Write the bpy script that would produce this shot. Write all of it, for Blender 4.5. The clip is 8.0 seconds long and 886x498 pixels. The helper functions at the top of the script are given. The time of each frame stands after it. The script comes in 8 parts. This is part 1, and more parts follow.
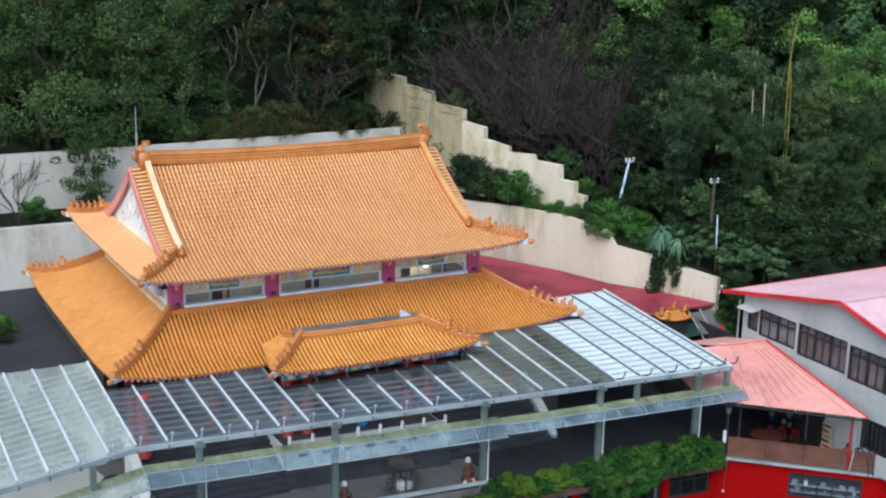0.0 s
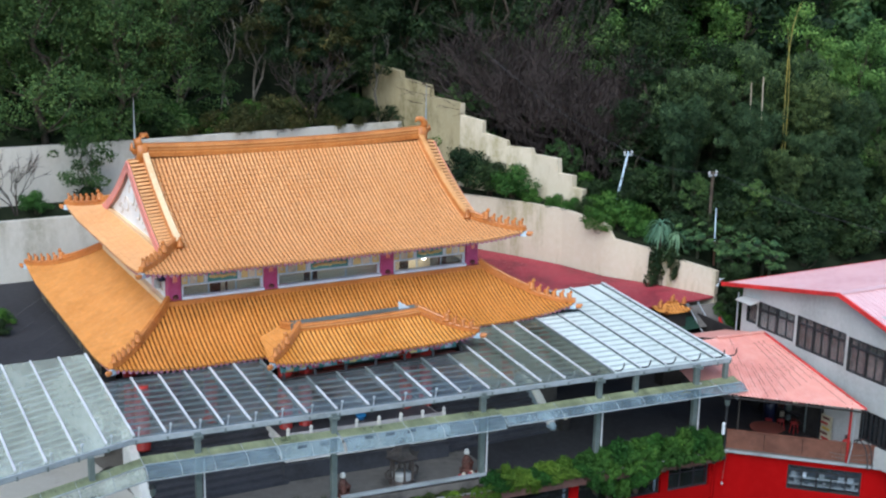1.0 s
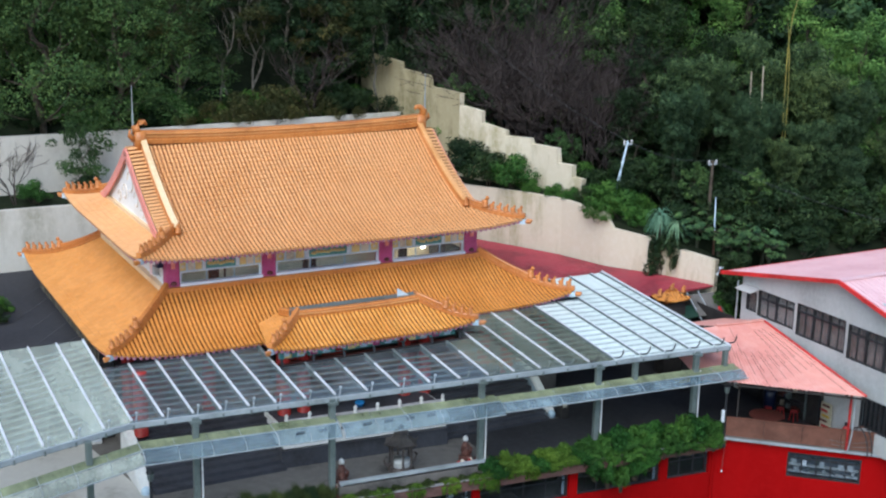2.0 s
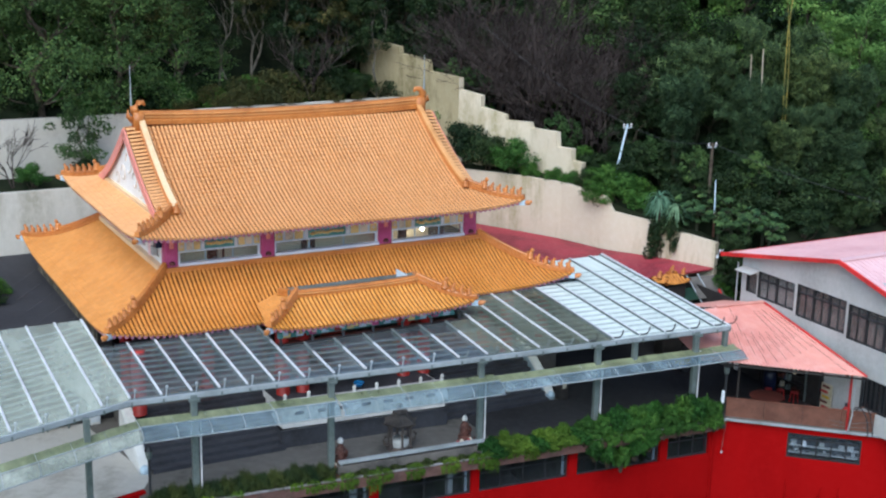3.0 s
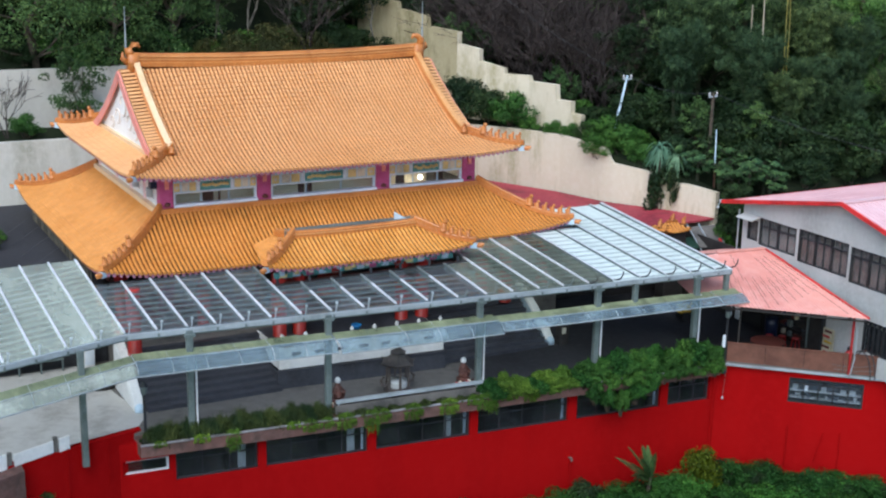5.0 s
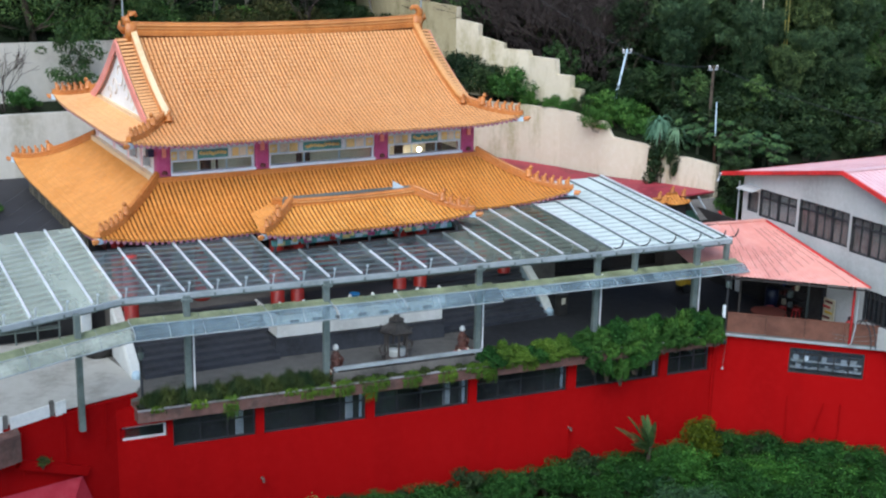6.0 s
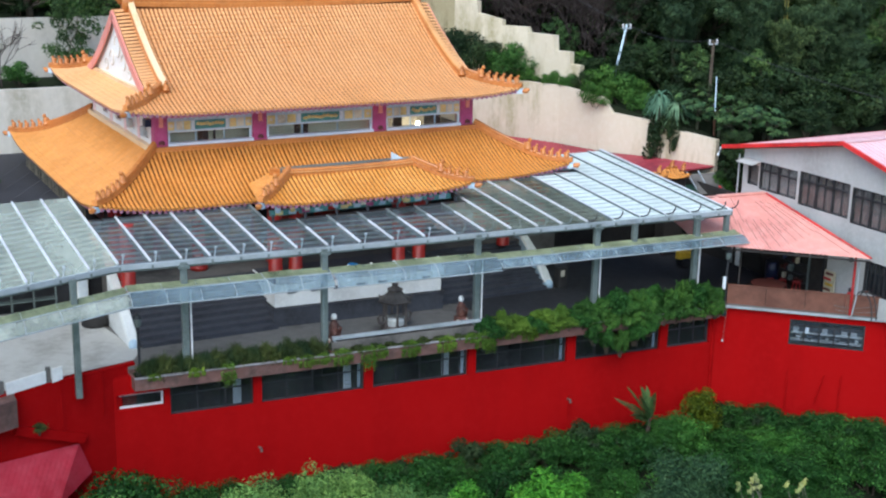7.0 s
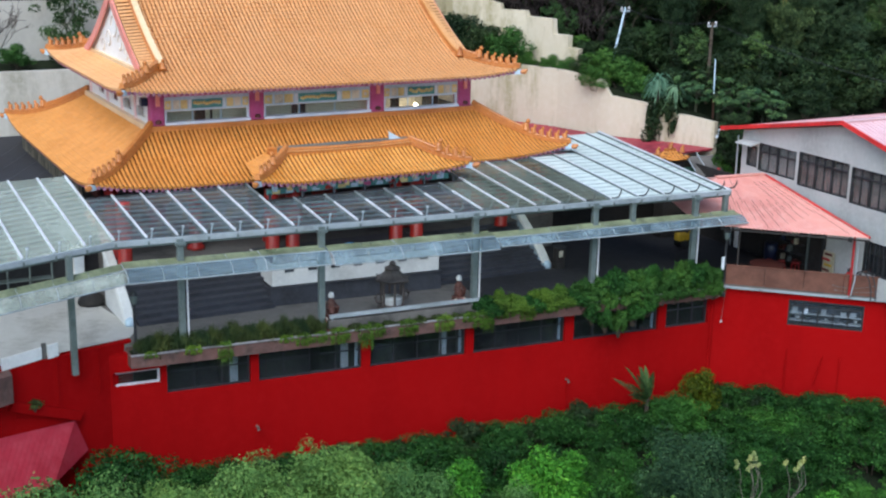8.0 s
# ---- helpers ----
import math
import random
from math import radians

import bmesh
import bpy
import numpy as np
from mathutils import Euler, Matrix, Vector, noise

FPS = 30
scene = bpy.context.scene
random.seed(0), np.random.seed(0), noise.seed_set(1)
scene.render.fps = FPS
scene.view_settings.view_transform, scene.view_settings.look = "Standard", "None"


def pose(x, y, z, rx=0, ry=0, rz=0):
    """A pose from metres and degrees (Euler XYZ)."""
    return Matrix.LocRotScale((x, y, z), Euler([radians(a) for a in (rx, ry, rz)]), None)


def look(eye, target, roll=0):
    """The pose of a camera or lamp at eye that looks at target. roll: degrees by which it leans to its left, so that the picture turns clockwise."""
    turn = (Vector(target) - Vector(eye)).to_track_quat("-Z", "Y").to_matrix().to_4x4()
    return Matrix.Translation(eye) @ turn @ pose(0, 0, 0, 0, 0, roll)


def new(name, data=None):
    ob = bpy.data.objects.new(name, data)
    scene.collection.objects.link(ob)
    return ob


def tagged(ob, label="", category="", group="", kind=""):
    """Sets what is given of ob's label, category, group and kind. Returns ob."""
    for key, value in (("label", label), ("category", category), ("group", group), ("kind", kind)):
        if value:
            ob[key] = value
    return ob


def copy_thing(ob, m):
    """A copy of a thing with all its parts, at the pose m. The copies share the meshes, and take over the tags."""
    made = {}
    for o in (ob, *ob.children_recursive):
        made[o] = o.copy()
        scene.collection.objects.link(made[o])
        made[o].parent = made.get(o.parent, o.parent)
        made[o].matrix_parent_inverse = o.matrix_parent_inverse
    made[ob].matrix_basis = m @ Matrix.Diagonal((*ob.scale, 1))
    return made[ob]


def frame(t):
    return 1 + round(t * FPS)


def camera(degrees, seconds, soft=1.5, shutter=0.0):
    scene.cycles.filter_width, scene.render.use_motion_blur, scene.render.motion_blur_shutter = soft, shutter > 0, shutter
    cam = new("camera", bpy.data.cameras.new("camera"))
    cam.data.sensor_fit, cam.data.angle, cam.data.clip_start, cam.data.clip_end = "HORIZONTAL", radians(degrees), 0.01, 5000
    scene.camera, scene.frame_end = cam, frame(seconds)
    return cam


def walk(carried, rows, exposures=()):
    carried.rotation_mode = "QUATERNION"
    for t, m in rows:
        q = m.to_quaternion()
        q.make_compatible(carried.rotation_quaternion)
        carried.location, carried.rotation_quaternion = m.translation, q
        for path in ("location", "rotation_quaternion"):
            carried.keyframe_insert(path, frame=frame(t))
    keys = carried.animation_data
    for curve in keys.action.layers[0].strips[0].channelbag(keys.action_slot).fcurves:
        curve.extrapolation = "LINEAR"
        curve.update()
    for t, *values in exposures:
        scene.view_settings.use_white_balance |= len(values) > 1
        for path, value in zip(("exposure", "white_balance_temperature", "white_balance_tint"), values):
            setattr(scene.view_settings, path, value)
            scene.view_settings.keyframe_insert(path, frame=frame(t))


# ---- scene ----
# exposure in stops, sky and sun strengths, the sun's bearing in degrees from north (+y) towards east (+x), and its height
EXPO, SKY, SUN, SUN_TURN, SUN_UP = 0.77, 0.135, 1.7, 224.0, 50.0

cam = camera(37.87, 8.0, soft=2.2)
# seconds, eye x, y, z, then yaw, pitch and roll in degrees
ROWS = [
    (0, -10.412, -44.441, 21.385, -28.219, -14.470, 1.226),
    (0.5, -10.430, -44.447, 21.202, -28.274, -14.486, 1.218),
    (1, -10.447, -44.439, 21.086, -28.330, -14.498, 1.232),
    (1.5, -10.414, -44.443, 20.856, -28.320, -14.477, 1.236),
    (3, -10.366, -44.517, 19.874, -28.326, -14.644, 1.206),
    (3.5, -10.374, -44.499, 19.482, -28.384, -14.680, 1.205),
    (4, -10.349, -44.477, 18.962, -28.421, -14.817, 1.213),
    (4.5, -10.344, -44.481, 18.414, -28.432, -14.928, 1.222),
    (6, -10.296, -44.524, 16.816, -28.467, -15.243, 1.244),
    (6.5, -10.270, -44.554, 16.328, -28.466, -15.351, 1.229),
    (7, -10.279, -44.552, 15.828, -28.520, -15.433, 1.238),
    (7.5, -10.247, -44.589, 15.363, -28.537, -15.513, 1.237),
    (8, -10.223, -44.598, 15.129, -28.559, -15.546, 1.238),
]
walk(cam, [(t, pose(x, y, z, 90 + pitch, 0, yaw) @ pose(0, 0, 0, 0, 0, roll)) for t, x, y, z, yaw, pitch, roll in ROWS],
     [(t, EXPO + e, 6330, 9) for t, e in ((0.0, -0.03), (4.5, 0.0), (6.0, 0.05), (6.5, 0.14), (7.0, 0.18), (7.5, 0.14), (8.0, 0.02))])

# ---- light ----
world = bpy.data.worlds.new("overcast_sky")
scene.world = world
world.use_nodes = True
wn, wl = world.node_tree.nodes, world.node_tree.links
wn.clear()
sky = wn.new("ShaderNodeTexSky")
sky.sky_type = "NISHITA"
sky.sun_disc = False
sky.sun_elevation = radians(SUN_UP)
sky.sun_rotation = radians(SUN_TURN)
sky.air_density, sky.dust_density, sky.ozone_density = 1.0, 1.0, 1.0
back = wn.new("ShaderNodeBackground")
back.inputs[1].default_value = SKY
out = wn.new("ShaderNodeOutputWorld")
wl.new(sky.outputs[0], back.inputs[0])
wl.new(back.outputs[0], out.inputs[0])

sun_data = bpy.data.lights.new("sun", "SUN")
sun_data.energy, sun_data.angle, sun_data.color = SUN, radians(55), (0.94, 0.98, 1.0)
sun = new("sun", sun_data)
sun_dir = Vector((math.sin(radians(SUN_TURN)) * math.cos(radians(SUN_UP)), math.cos(radians(SUN_TURN)) * math.cos(radians(SUN_UP)), math.sin(radians(SUN_UP))))
sun.matrix_world = look(sun_dir * 60, (0, 0, 0))


# ---- materials ----
def ramp(nt, fac, stops):
    r = nt.nodes.new("ShaderNodeValToRGB")
    while len(r.color_ramp.elements) < len(stops):
        r.color_ramp.elements.new(0.5)
    for e, (p, c) in zip(r.color_ramp.elements, stops):
        e.position, e.color = p, (*c, 1)
    nt.links.new(fac, r.inputs[0])
    return r.outputs[0]


def noise_of(nt, vec, scale, detail=4, rough=0.6, stretch=None):
    if stretch:
        m = nt.nodes.new("ShaderNodeMapping")
        m.inputs["Scale"].default_value = stretch
        nt.links.new(vec, m.inputs[0])
        vec = m.outputs[0]
    n = nt.nodes.new("ShaderNodeTexNoise")
    n.inputs["Scale"].default_value, n.inputs["Detail"].default_value, n.inputs["Roughness"].default_value = scale, detail, rough
    nt.links.new(vec, n.inputs["Vector"])
    return n.outputs["Fac"]


def blend(nt, fac, a, b, how="MIX"):
    m = nt.nodes.new("ShaderNodeMix")
    m.data_type, m.blend_type = "RGBA", how
    for socket, value in ((m.inputs["Factor"], fac), (m.inputs["A"], a), (m.inputs["B"], b)):
        if isinstance(value, (int, float)):
            socket.default_value = value
        elif isinstance(value, tuple):
            socket.default_value = (*value, 1)
        else:
            nt.links.new(value, socket)
    return m.outputs["Result"]


def material(name, base, dark=None, light=None, rough=0.6, metal=0.0, grain=8.0, stain=0.7, streak=None, bump=0.15,
             wear=0.35, pieces="", spread=0.12, coat=0.0, spec=0.4):
    """A worn surface: base colour, large stains towards dark, fine grain towards light; pieces: 'island' or 'object' varies piece by piece."""
    mat = bpy.data.materials.new(name)
    mat.use_nodes = True
    nt = mat.node_tree
    bsdf = nt.nodes["Principled BSDF"]
    geo = nt.nodes.new("ShaderNodeNewGeometry")
    pos = geo.outputs["Position"]
    dark = dark or tuple(c * 0.55 for c in base)
    light = light or tuple(min(1, c * 1.2 + 0.02) for c in base)
    big = noise_of(nt, pos, stain, 5, 0.65, streak)
    fine = noise_of(nt, pos, grain, 6, 0.7)
    colour = ramp(nt, big, [(0.36, dark), (0.36 + 0.28 * (1 - wear) + 0.02, base), (0.75, base)])
    colour = blend(nt, ramp(nt, fine, [(0.45, (0, 0, 0)), (0.75, (0.55, 0.55, 0.55))]), colour, light)
    if pieces:
        if pieces == "island":
            rnd = geo.outputs["Random Per Island"]
        else:
            rnd = nt.nodes.new("ShaderNodeObjectInfo").outputs["Random"]
        tone = ramp(nt, rnd, [(0.0, (1 - spread,) * 3), (1.0, (1 + spread * 0.6,) * 3)])
        colour = blend(nt, 1.0, colour, tone, "MULTIPLY")
    nt.links.new(colour, bsdf.inputs["Base Color"])
    bsdf.inputs["Metallic"].default_value = metal
    bsdf.inputs["Specular IOR Level"].default_value = spec
    rr = nt.nodes.new("ShaderNodeMapRange")
    rr.inputs["To Min"].default_value, rr.inputs["To Max"].default_value = max(0.03, rough - 0.15), min(1, rough + 0.15)
    nt.links.new(big, rr.inputs["Value"])
    nt.links.new(rr.outputs[0], bsdf.inputs["Roughness"])
    if coat:
        bsdf.inputs["Coat Weight"].default_value, bsdf.inputs["Coat Roughness"].default_value = coat, 0.2
    if bump:
        b = nt.nodes.new("ShaderNodeBump")
        b.inputs["Strength"].default_value, b.inputs["Distance"].default_value = bump, 0.03
        nt.links.new(fine, b.inputs["Height"])
        nt.links.new(b.outputs[0], bsdf.inputs["Normal"])
    return mat


def leaf_material(name, tones, patch=0.5, gloss=0.6, passing=0.12):
    """Leaves: tone by leaf and by patch of the crown; some light passes through."""
    mat = bpy.data.materials.new(name)
    mat.use_nodes = True
    nt = mat.node_tree
    bsdf = nt.nodes["Principled BSDF"]
    geo = nt.nodes.new("ShaderNodeNewGeometry")
    info = nt.nodes.new("ShaderNodeObjectInfo")
    colour = ramp(nt, geo.outputs["Random Per Island"], [(0.0, tones[0]), (0.3, tones[1]), (0.8, tones[2]), (1.0, tones[3])])
    big = noise_of(nt, geo.outputs["Position"], patch, 3)
    colour = blend(nt, 1.0, colour, ramp(nt, big, [(0.3, (0.55, 0.6, 0.55)), (0.7, (1.35, 1.3, 1.1))]), "MULTIPLY")
    colour = blend(nt, 1.0, colour, ramp(nt, info.outputs["Random"], [(0.0, (0.72, 0.8, 0.8)), (1.0, (1.2, 1.12, 0.95))]), "MULTIPLY")
    nt.links.new(colour, bsdf.inputs["Base Color"])
    bsdf.inputs["Roughness"].default_value = gloss
    bsdf.inputs["Specular IOR Level"].default_value = 0.15
    tr = nt.nodes.new("ShaderNodeBsdfTranslucent")
    nt.links.new(colour, tr.inputs[0])
    mix = nt.nodes.new("ShaderNodeMixShader")
    mix.inputs[0].default_value = passing
    nt.links.new(bsdf.outputs[0], mix.inputs[1])
    nt.links.new(tr.outputs[0], mix.inputs[2])
    nt.links.new(mix.outputs[0], nt.nodes["Material Output"].inputs[0])
    return mat


def glass_material(name, tint, milk, milk_colour, rough=0.05, patchy=0.6, low=0.7, lets=0.2, gloss=0.8):
    """Sheet glass or plastic: clear with a Fresnel gloss, and a film of dirt or frost."""
    mat = bpy.data.materials.new(name)
    mat.use_nodes = True
    nt = mat.node_tree
    nt.nodes.remove(nt.nodes["Principled BSDF"])
    geo = nt.nodes.new("ShaderNodeNewGeometry")
    clear = nt.nodes.new("ShaderNodeBsdfTransparent")
    clear.inputs[0].default_value = (*tint, 1)
    film = nt.nodes.new("ShaderNodeBsdfDiffuse")
    stain = noise_of(nt, geo.outputs["Position"], 0.9, 6, 0.7, (1, 0.35, 1))
    nt.links.new(ramp(nt, stain, [(0.3, tuple(c * low for c in milk_colour)), (0.7, milk_colour)]), film.inputs[0])
    amount = nt.nodes.new("ShaderNodeMapRange")
    amount.inputs["From Min"].default_value, amount.inputs["From Max"].default_value = 0.3, 0.7
    amount.inputs["To Min"].default_value, amount.inputs["To Max"].default_value = milk * (1 - patchy), min(1, milk * (1 + patchy))
    nt.links.new(stain, amount.inputs[0])
    veil = nt.nodes.new("ShaderNodeBsdfTranslucent")
    veil.inputs[0].default_value = (*milk_colour, 1)
    m0 = nt.nodes.new("ShaderNodeMixShader")
    m0.inputs[0].default_value = lets
    nt.links.new(film.outputs[0], m0.inputs[1])
    nt.links.new(veil.outputs[0], m0.inputs[2])
    m1 = nt.nodes.new("ShaderNodeMixShader")
    nt.links.new(amount.outputs[0], m1.inputs[0])
    nt.links.new(clear.outputs[0], m1.inputs[1])
    nt.links.new(m0.outputs[0], m1.inputs[2])
    shine = nt.nodes.new("ShaderNodeBsdfGlossy")
    shine.inputs["Roughness"].default_value = rough
    facing = nt.nodes.new("ShaderNodeLayerWeight")
    facing.inputs[0].default_value = 0.5
    power = nt.nodes.new("ShaderNodeMath")
    power.operation = "POWER"
    power.inputs[1].default_value = 5.0
    nt.links.new(facing.outputs["Facing"], power.inputs[0])
    fres = nt.nodes.new("ShaderNodeMath")
    fres.operation = "MULTIPLY_ADD"
    fres.inputs[1].default_value, fres.inputs[2].default_value = gloss, 0.04
    nt.links.new(power.outputs[0], fres.inputs[0])
    m2 = nt.nodes.new("ShaderNodeMixShader")
    nt.links.new(fres.outputs[0], m2.inputs[0])
    nt.links.new(m1.outputs[0], m2.inputs[1])
    nt.links.new(shine.outputs[0], m2.inputs[2])
    nt.links.new(m2.outputs[0], nt.nodes["Material Output"].inputs[0])
    return mat


def glow_material(name, colour, strength):
    mat = bpy.data.materials.new(name)
    mat.use_nodes = True
    b = mat.node_tree.nodes["Principled BSDF"]
    b.inputs["Base Color"].default_value = (*colour, 1)
    b.inputs["Emission Color"].default_value = (*colour, 1)
    b.inputs["Emission Strength"].default_value = strength
    return mat


TILE_UP = material("glazed_tile_salmon", (0.77, 0.40, 0.165), (0.72, 0.35, 0.13), (0.83, 0.49, 0.25), 0.42, grain=5, stain=0.25, pieces="island", spread=0.07, coat=0.15)
TILE_LOW = material("glazed_tile_amber", (0.68, 0.288, 0.066), (0.62, 0.250, 0.050), (0.75, 0.36, 0.11), 0.4, grain=5, stain=0.9, pieces="island", spread=0.08, coat=0.15)
TILE_PIECE = material("glazed_tile_amber_pieces", (0.74, 0.34, 0.075), (0.62, 0.25, 0.04), (0.80, 0.45, 0.15), 0.4, grain=5, stain=0.5, pieces="object", spread=0.07, coat=0.15)
# pan tiles are coloured much darker than the barrel tiles beside them
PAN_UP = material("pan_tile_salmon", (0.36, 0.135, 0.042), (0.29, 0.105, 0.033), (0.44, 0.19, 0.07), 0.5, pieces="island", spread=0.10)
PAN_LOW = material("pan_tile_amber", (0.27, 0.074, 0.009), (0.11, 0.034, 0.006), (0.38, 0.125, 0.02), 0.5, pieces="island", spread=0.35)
RIDGE = material("glazed_ridge", (0.54, 0.19, 0.042), (0.38, 0.12, 0.026), (0.68, 0.30, 0.10), 0.4, grain=9, coat=0.2)
MAUVE = material("faded_mauve_paint", (0.48, 0.20, 0.31), (0.34, 0.12, 0.20), (0.58, 0.32, 0.42), 0.6)
MOSSY = material("mossy_cream_concrete", (0.68, 0.60, 0.45), (0.40, 0.34, 0.19), (0.76, 0.69, 0.56), 0.85, grain=4, stain=0.7, streak=(1, 1, 0.3), wear=0.4)
MOSS_DARK = material("dark_mossy_concrete", (0.40, 0.34, 0.20), (0.19, 0.165, 0.08), (0.50, 0.44, 0.29), 0.9, grain=4, stain=0.8, streak=(1, 1, 0.3), wear=0.35)
SLATS = material("weathered_bamboo_slats", (0.15, 0.132, 0.095), (0.07, 0.062, 0.042), (0.24, 0.22, 0.16), 0.8, grain=6)
RIDGE_BAND = material("ridge_moulding_glaze", (0.70, 0.34, 0.12), (0.55, 0.24, 0.07), (0.78, 0.46, 0.22), 0.4, coat=0.2)
RIDGE_PALE = material("pale_ridge_cap", (0.84, 0.62, 0.36), (0.74, 0.46, 0.22), (0.88, 0.74, 0.54), 0.4, coat=0.2)
STUCCO = material("white_stucco", (0.88, 0.85, 0.81), (0.78, 0.72, 0.66), (0.9, 0.88, 0.86), 0.8)
STUCCO_RELIEF = material("stucco_relief", (0.76, 0.66, 0.56), rough=0.8)
PINK = material("magenta_paint", (0.48, 0.072, 0.20), (0.36, 0.045, 0.14), (0.55, 0.14, 0.29), 0.5)
PINK_PALE = material("rose_paint", (0.82, 0.31, 0.25), (0.68, 0.22, 0.18), rough=0.55)
ROSE_WHITE = material("pale_rose_paint", (0.84, 0.60, 0.58), (0.74, 0.48, 0.46), rough=0.6)
SILL = material("pale_blue_paint", (0.74, 0.80, 0.86), (0.55, 0.62, 0.70), rough=0.5)
BLUE_PAINT = material("sky_blue_paint", (0.52, 0.66, 0.76), (0.36, 0.50, 0.62), rough=0.5)
TEAL_PAINT = material("teal_paint", (0.11, 0.34, 0.32), rough=0.5)
GOLD_PAINT = material("ochre_paint", (0.84, 0.66, 0.28), rough=0.45)
CREAM_PAINT = material("cream_paint", (0.76, 0.70, 0.56), rough=0.6)
ROOM = material("beige_plaster", (0.86, 0.79, 0.62), (0.76, 0.68, 0.50), rough=0.8)
DARK_WOOD = material("dark_red_wood", (0.11, 0.025, 0.02), rough=0.5)
HALL = material("hall_front_shade", (0.040, 0.033, 0.036), (0.022, 0.019, 0.021), (0.07, 0.06, 0.062), 0.7)
RED_COLUMN = material("red_lacquer", (0.38, 0.022, 0.014), (0.24, 0.014, 0.01), rough=0.35, coat=0.3)
WALL_RED = material("red_wall_paint", (0.335, 0.0042, 0.0050), (0.285, 0.0036, 0.0044), (0.37, 0.0075, 0.0085), 0.8, grain=3, stain=0.35, streak=(1, 1, 0.25), wear=0.35, spec=0.02)
TRIM_RED = material("bright_red_metal", (0.68, 0.03, 0.03), rough=0.45)
ROOF_PINK = material("faded_pink_sheet", (0.76, 0.36, 0.30), (0.65, 0.28, 0.235), (0.81, 0.48, 0.43), 0.55, grain=2, stain=0.5, streak=(1, 0.4, 1), spec=0.25)
ROOF_ROSE = material("pale_rose_sheet", (0.78, 0.52, 0.53), (0.70, 0.43, 0.45), (0.84, 0.62, 0.62), 0.5, grain=2, stain=0.3)
ROOF_MAROON = material("maroon_sheet", (0.33, 0.042, 0.058), (0.17, 0.022, 0.032), (0.42, 0.085, 0.10), 0.5, grain=3, stain=0.6)
ROOF_CRIMSON = material("crimson_sheet", (0.43, 0.022, 0.040), (0.34, 0.014, 0.026), (0.52, 0.07, 0.09), 0.55, grain=2, stain=0.9)
CONCRETE_CREAM = material("cream_concrete", (0.66, 0.58, 0.45), (0.42, 0.37, 0.22), (0.74, 0.68, 0.58), 0.85, grain=4, stain=0.55, streak=(1, 1, 0.22), wear=0.55)
CONCRETE_GREY = material("grey_white_concrete", (0.58, 0.555, 0.49), (0.38, 0.36, 0.29), (0.68, 0.655, 0.59), 0.85, grain=4, stain=0.6, streak=(1, 1, 0.3), wear=0.4)
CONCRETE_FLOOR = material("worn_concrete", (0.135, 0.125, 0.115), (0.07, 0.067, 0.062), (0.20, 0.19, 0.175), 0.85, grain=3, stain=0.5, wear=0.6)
CONCRETE_PALE = material("pale_concrete", (0.51, 0.49, 0.455), (0.37, 0.345, 0.31), (0.60, 0.585, 0.555), 0.85, grain=3, stain=0.6, wear=0.6)
SLATE = material("dark_slate_steps", (0.055, 0.058, 0.070), (0.03, 0.03, 0.036), (0.10, 0.10, 0.115), 0.6, grain=6)
# real asphalt behind the temple; elsewhere the black also carries roof shade
ASPHALT_AND_SHADE = material("dark_asphalt_and_shade", (0.030, 0.030, 0.034), (0.018, 0.018, 0.021), (0.055, 0.055, 0.06), 0.8, grain=4, stain=0.4)
STEEL = material("galvanised_steel", (0.38, 0.43, 0.46), (0.25, 0.29, 0.30), (0.52, 0.56, 0.58), 0.45, metal=0.2, grain=6)
STEEL_GREEN = material("grey_green_steel", (0.16, 0.20, 0.195), (0.10, 0.13, 0.12), (0.24, 0.28, 0.27), 0.5, metal=0.3)
STEEL_DARK = material("dark_steel", (0.035, 0.037, 0.042), rough=0.5, metal=0.2)
ALU = material("bare_aluminium", (0.74, 0.76, 0.78), (0.6, 0.62, 0.64), (0.82, 0.83, 0.85), 0.4, metal=0.15)
GREY_WALL = material("grey_render", (0.45, 0.465, 0.455), (0.35, 0.36, 0.35), (0.53, 0.545, 0.535), 0.85, grain=5, stain=0.5, streak=(1, 1, 0.3))
BROWN_SHEET = material("brown_sheet", (0.155, 0.064, 0.042), (0.10, 0.04, 0.027), (0.21, 0.10, 0.07), 0.6, grain=3, stain=0.8)
PLANTER = material("weathered_planter", (0.135, 0.066, 0.055), (0.07, 0.042, 0.036), (0.22, 0.13, 0.115), 0.8, grain=4, stain=1.2)
BRONZE = material("dark_bronze", (0.10, 0.082, 0.075), (0.06, 0.05, 0.046), (0.16, 0.135, 0.12), 0.55, metal=0.3)
STONE_PALE = material("pale_stone", (0.55, 0.54, 0.55), (0.38, 0.37, 0.38), rough=0.8)
STATUE = material("russet_stone", (0.13, 0.042, 0.030), (0.05, 0.025, 0.022), (0.36, 0.22, 0.18), 0.7, grain=7)
BARK = material("grey_brown_bark", (0.085, 0.07, 0.052), (0.045, 0.037, 0.028), (0.13, 0.11, 0.09), 0.9, grain=10, stain=3, spec=0.1)
BARK_PALE = material("pale_bark", (0.15, 0.138, 0.112), (0.075, 0.068, 0.055), (0.23, 0.21, 0.18), 0.9, grain=10, stain=3, spec=0.1)
TWIG = material("purple_brown_twigs", (0.056, 0.044, 0.041), (0.020, 0.016, 0.015), (0.155, 0.132, 0.120), 0.9, grain=10, stain=0.6, spec=0.1)
CANE = material("yellow_cane", (0.30, 0.25, 0.05), (0.13, 0.14, 0.04), rough=0.6)
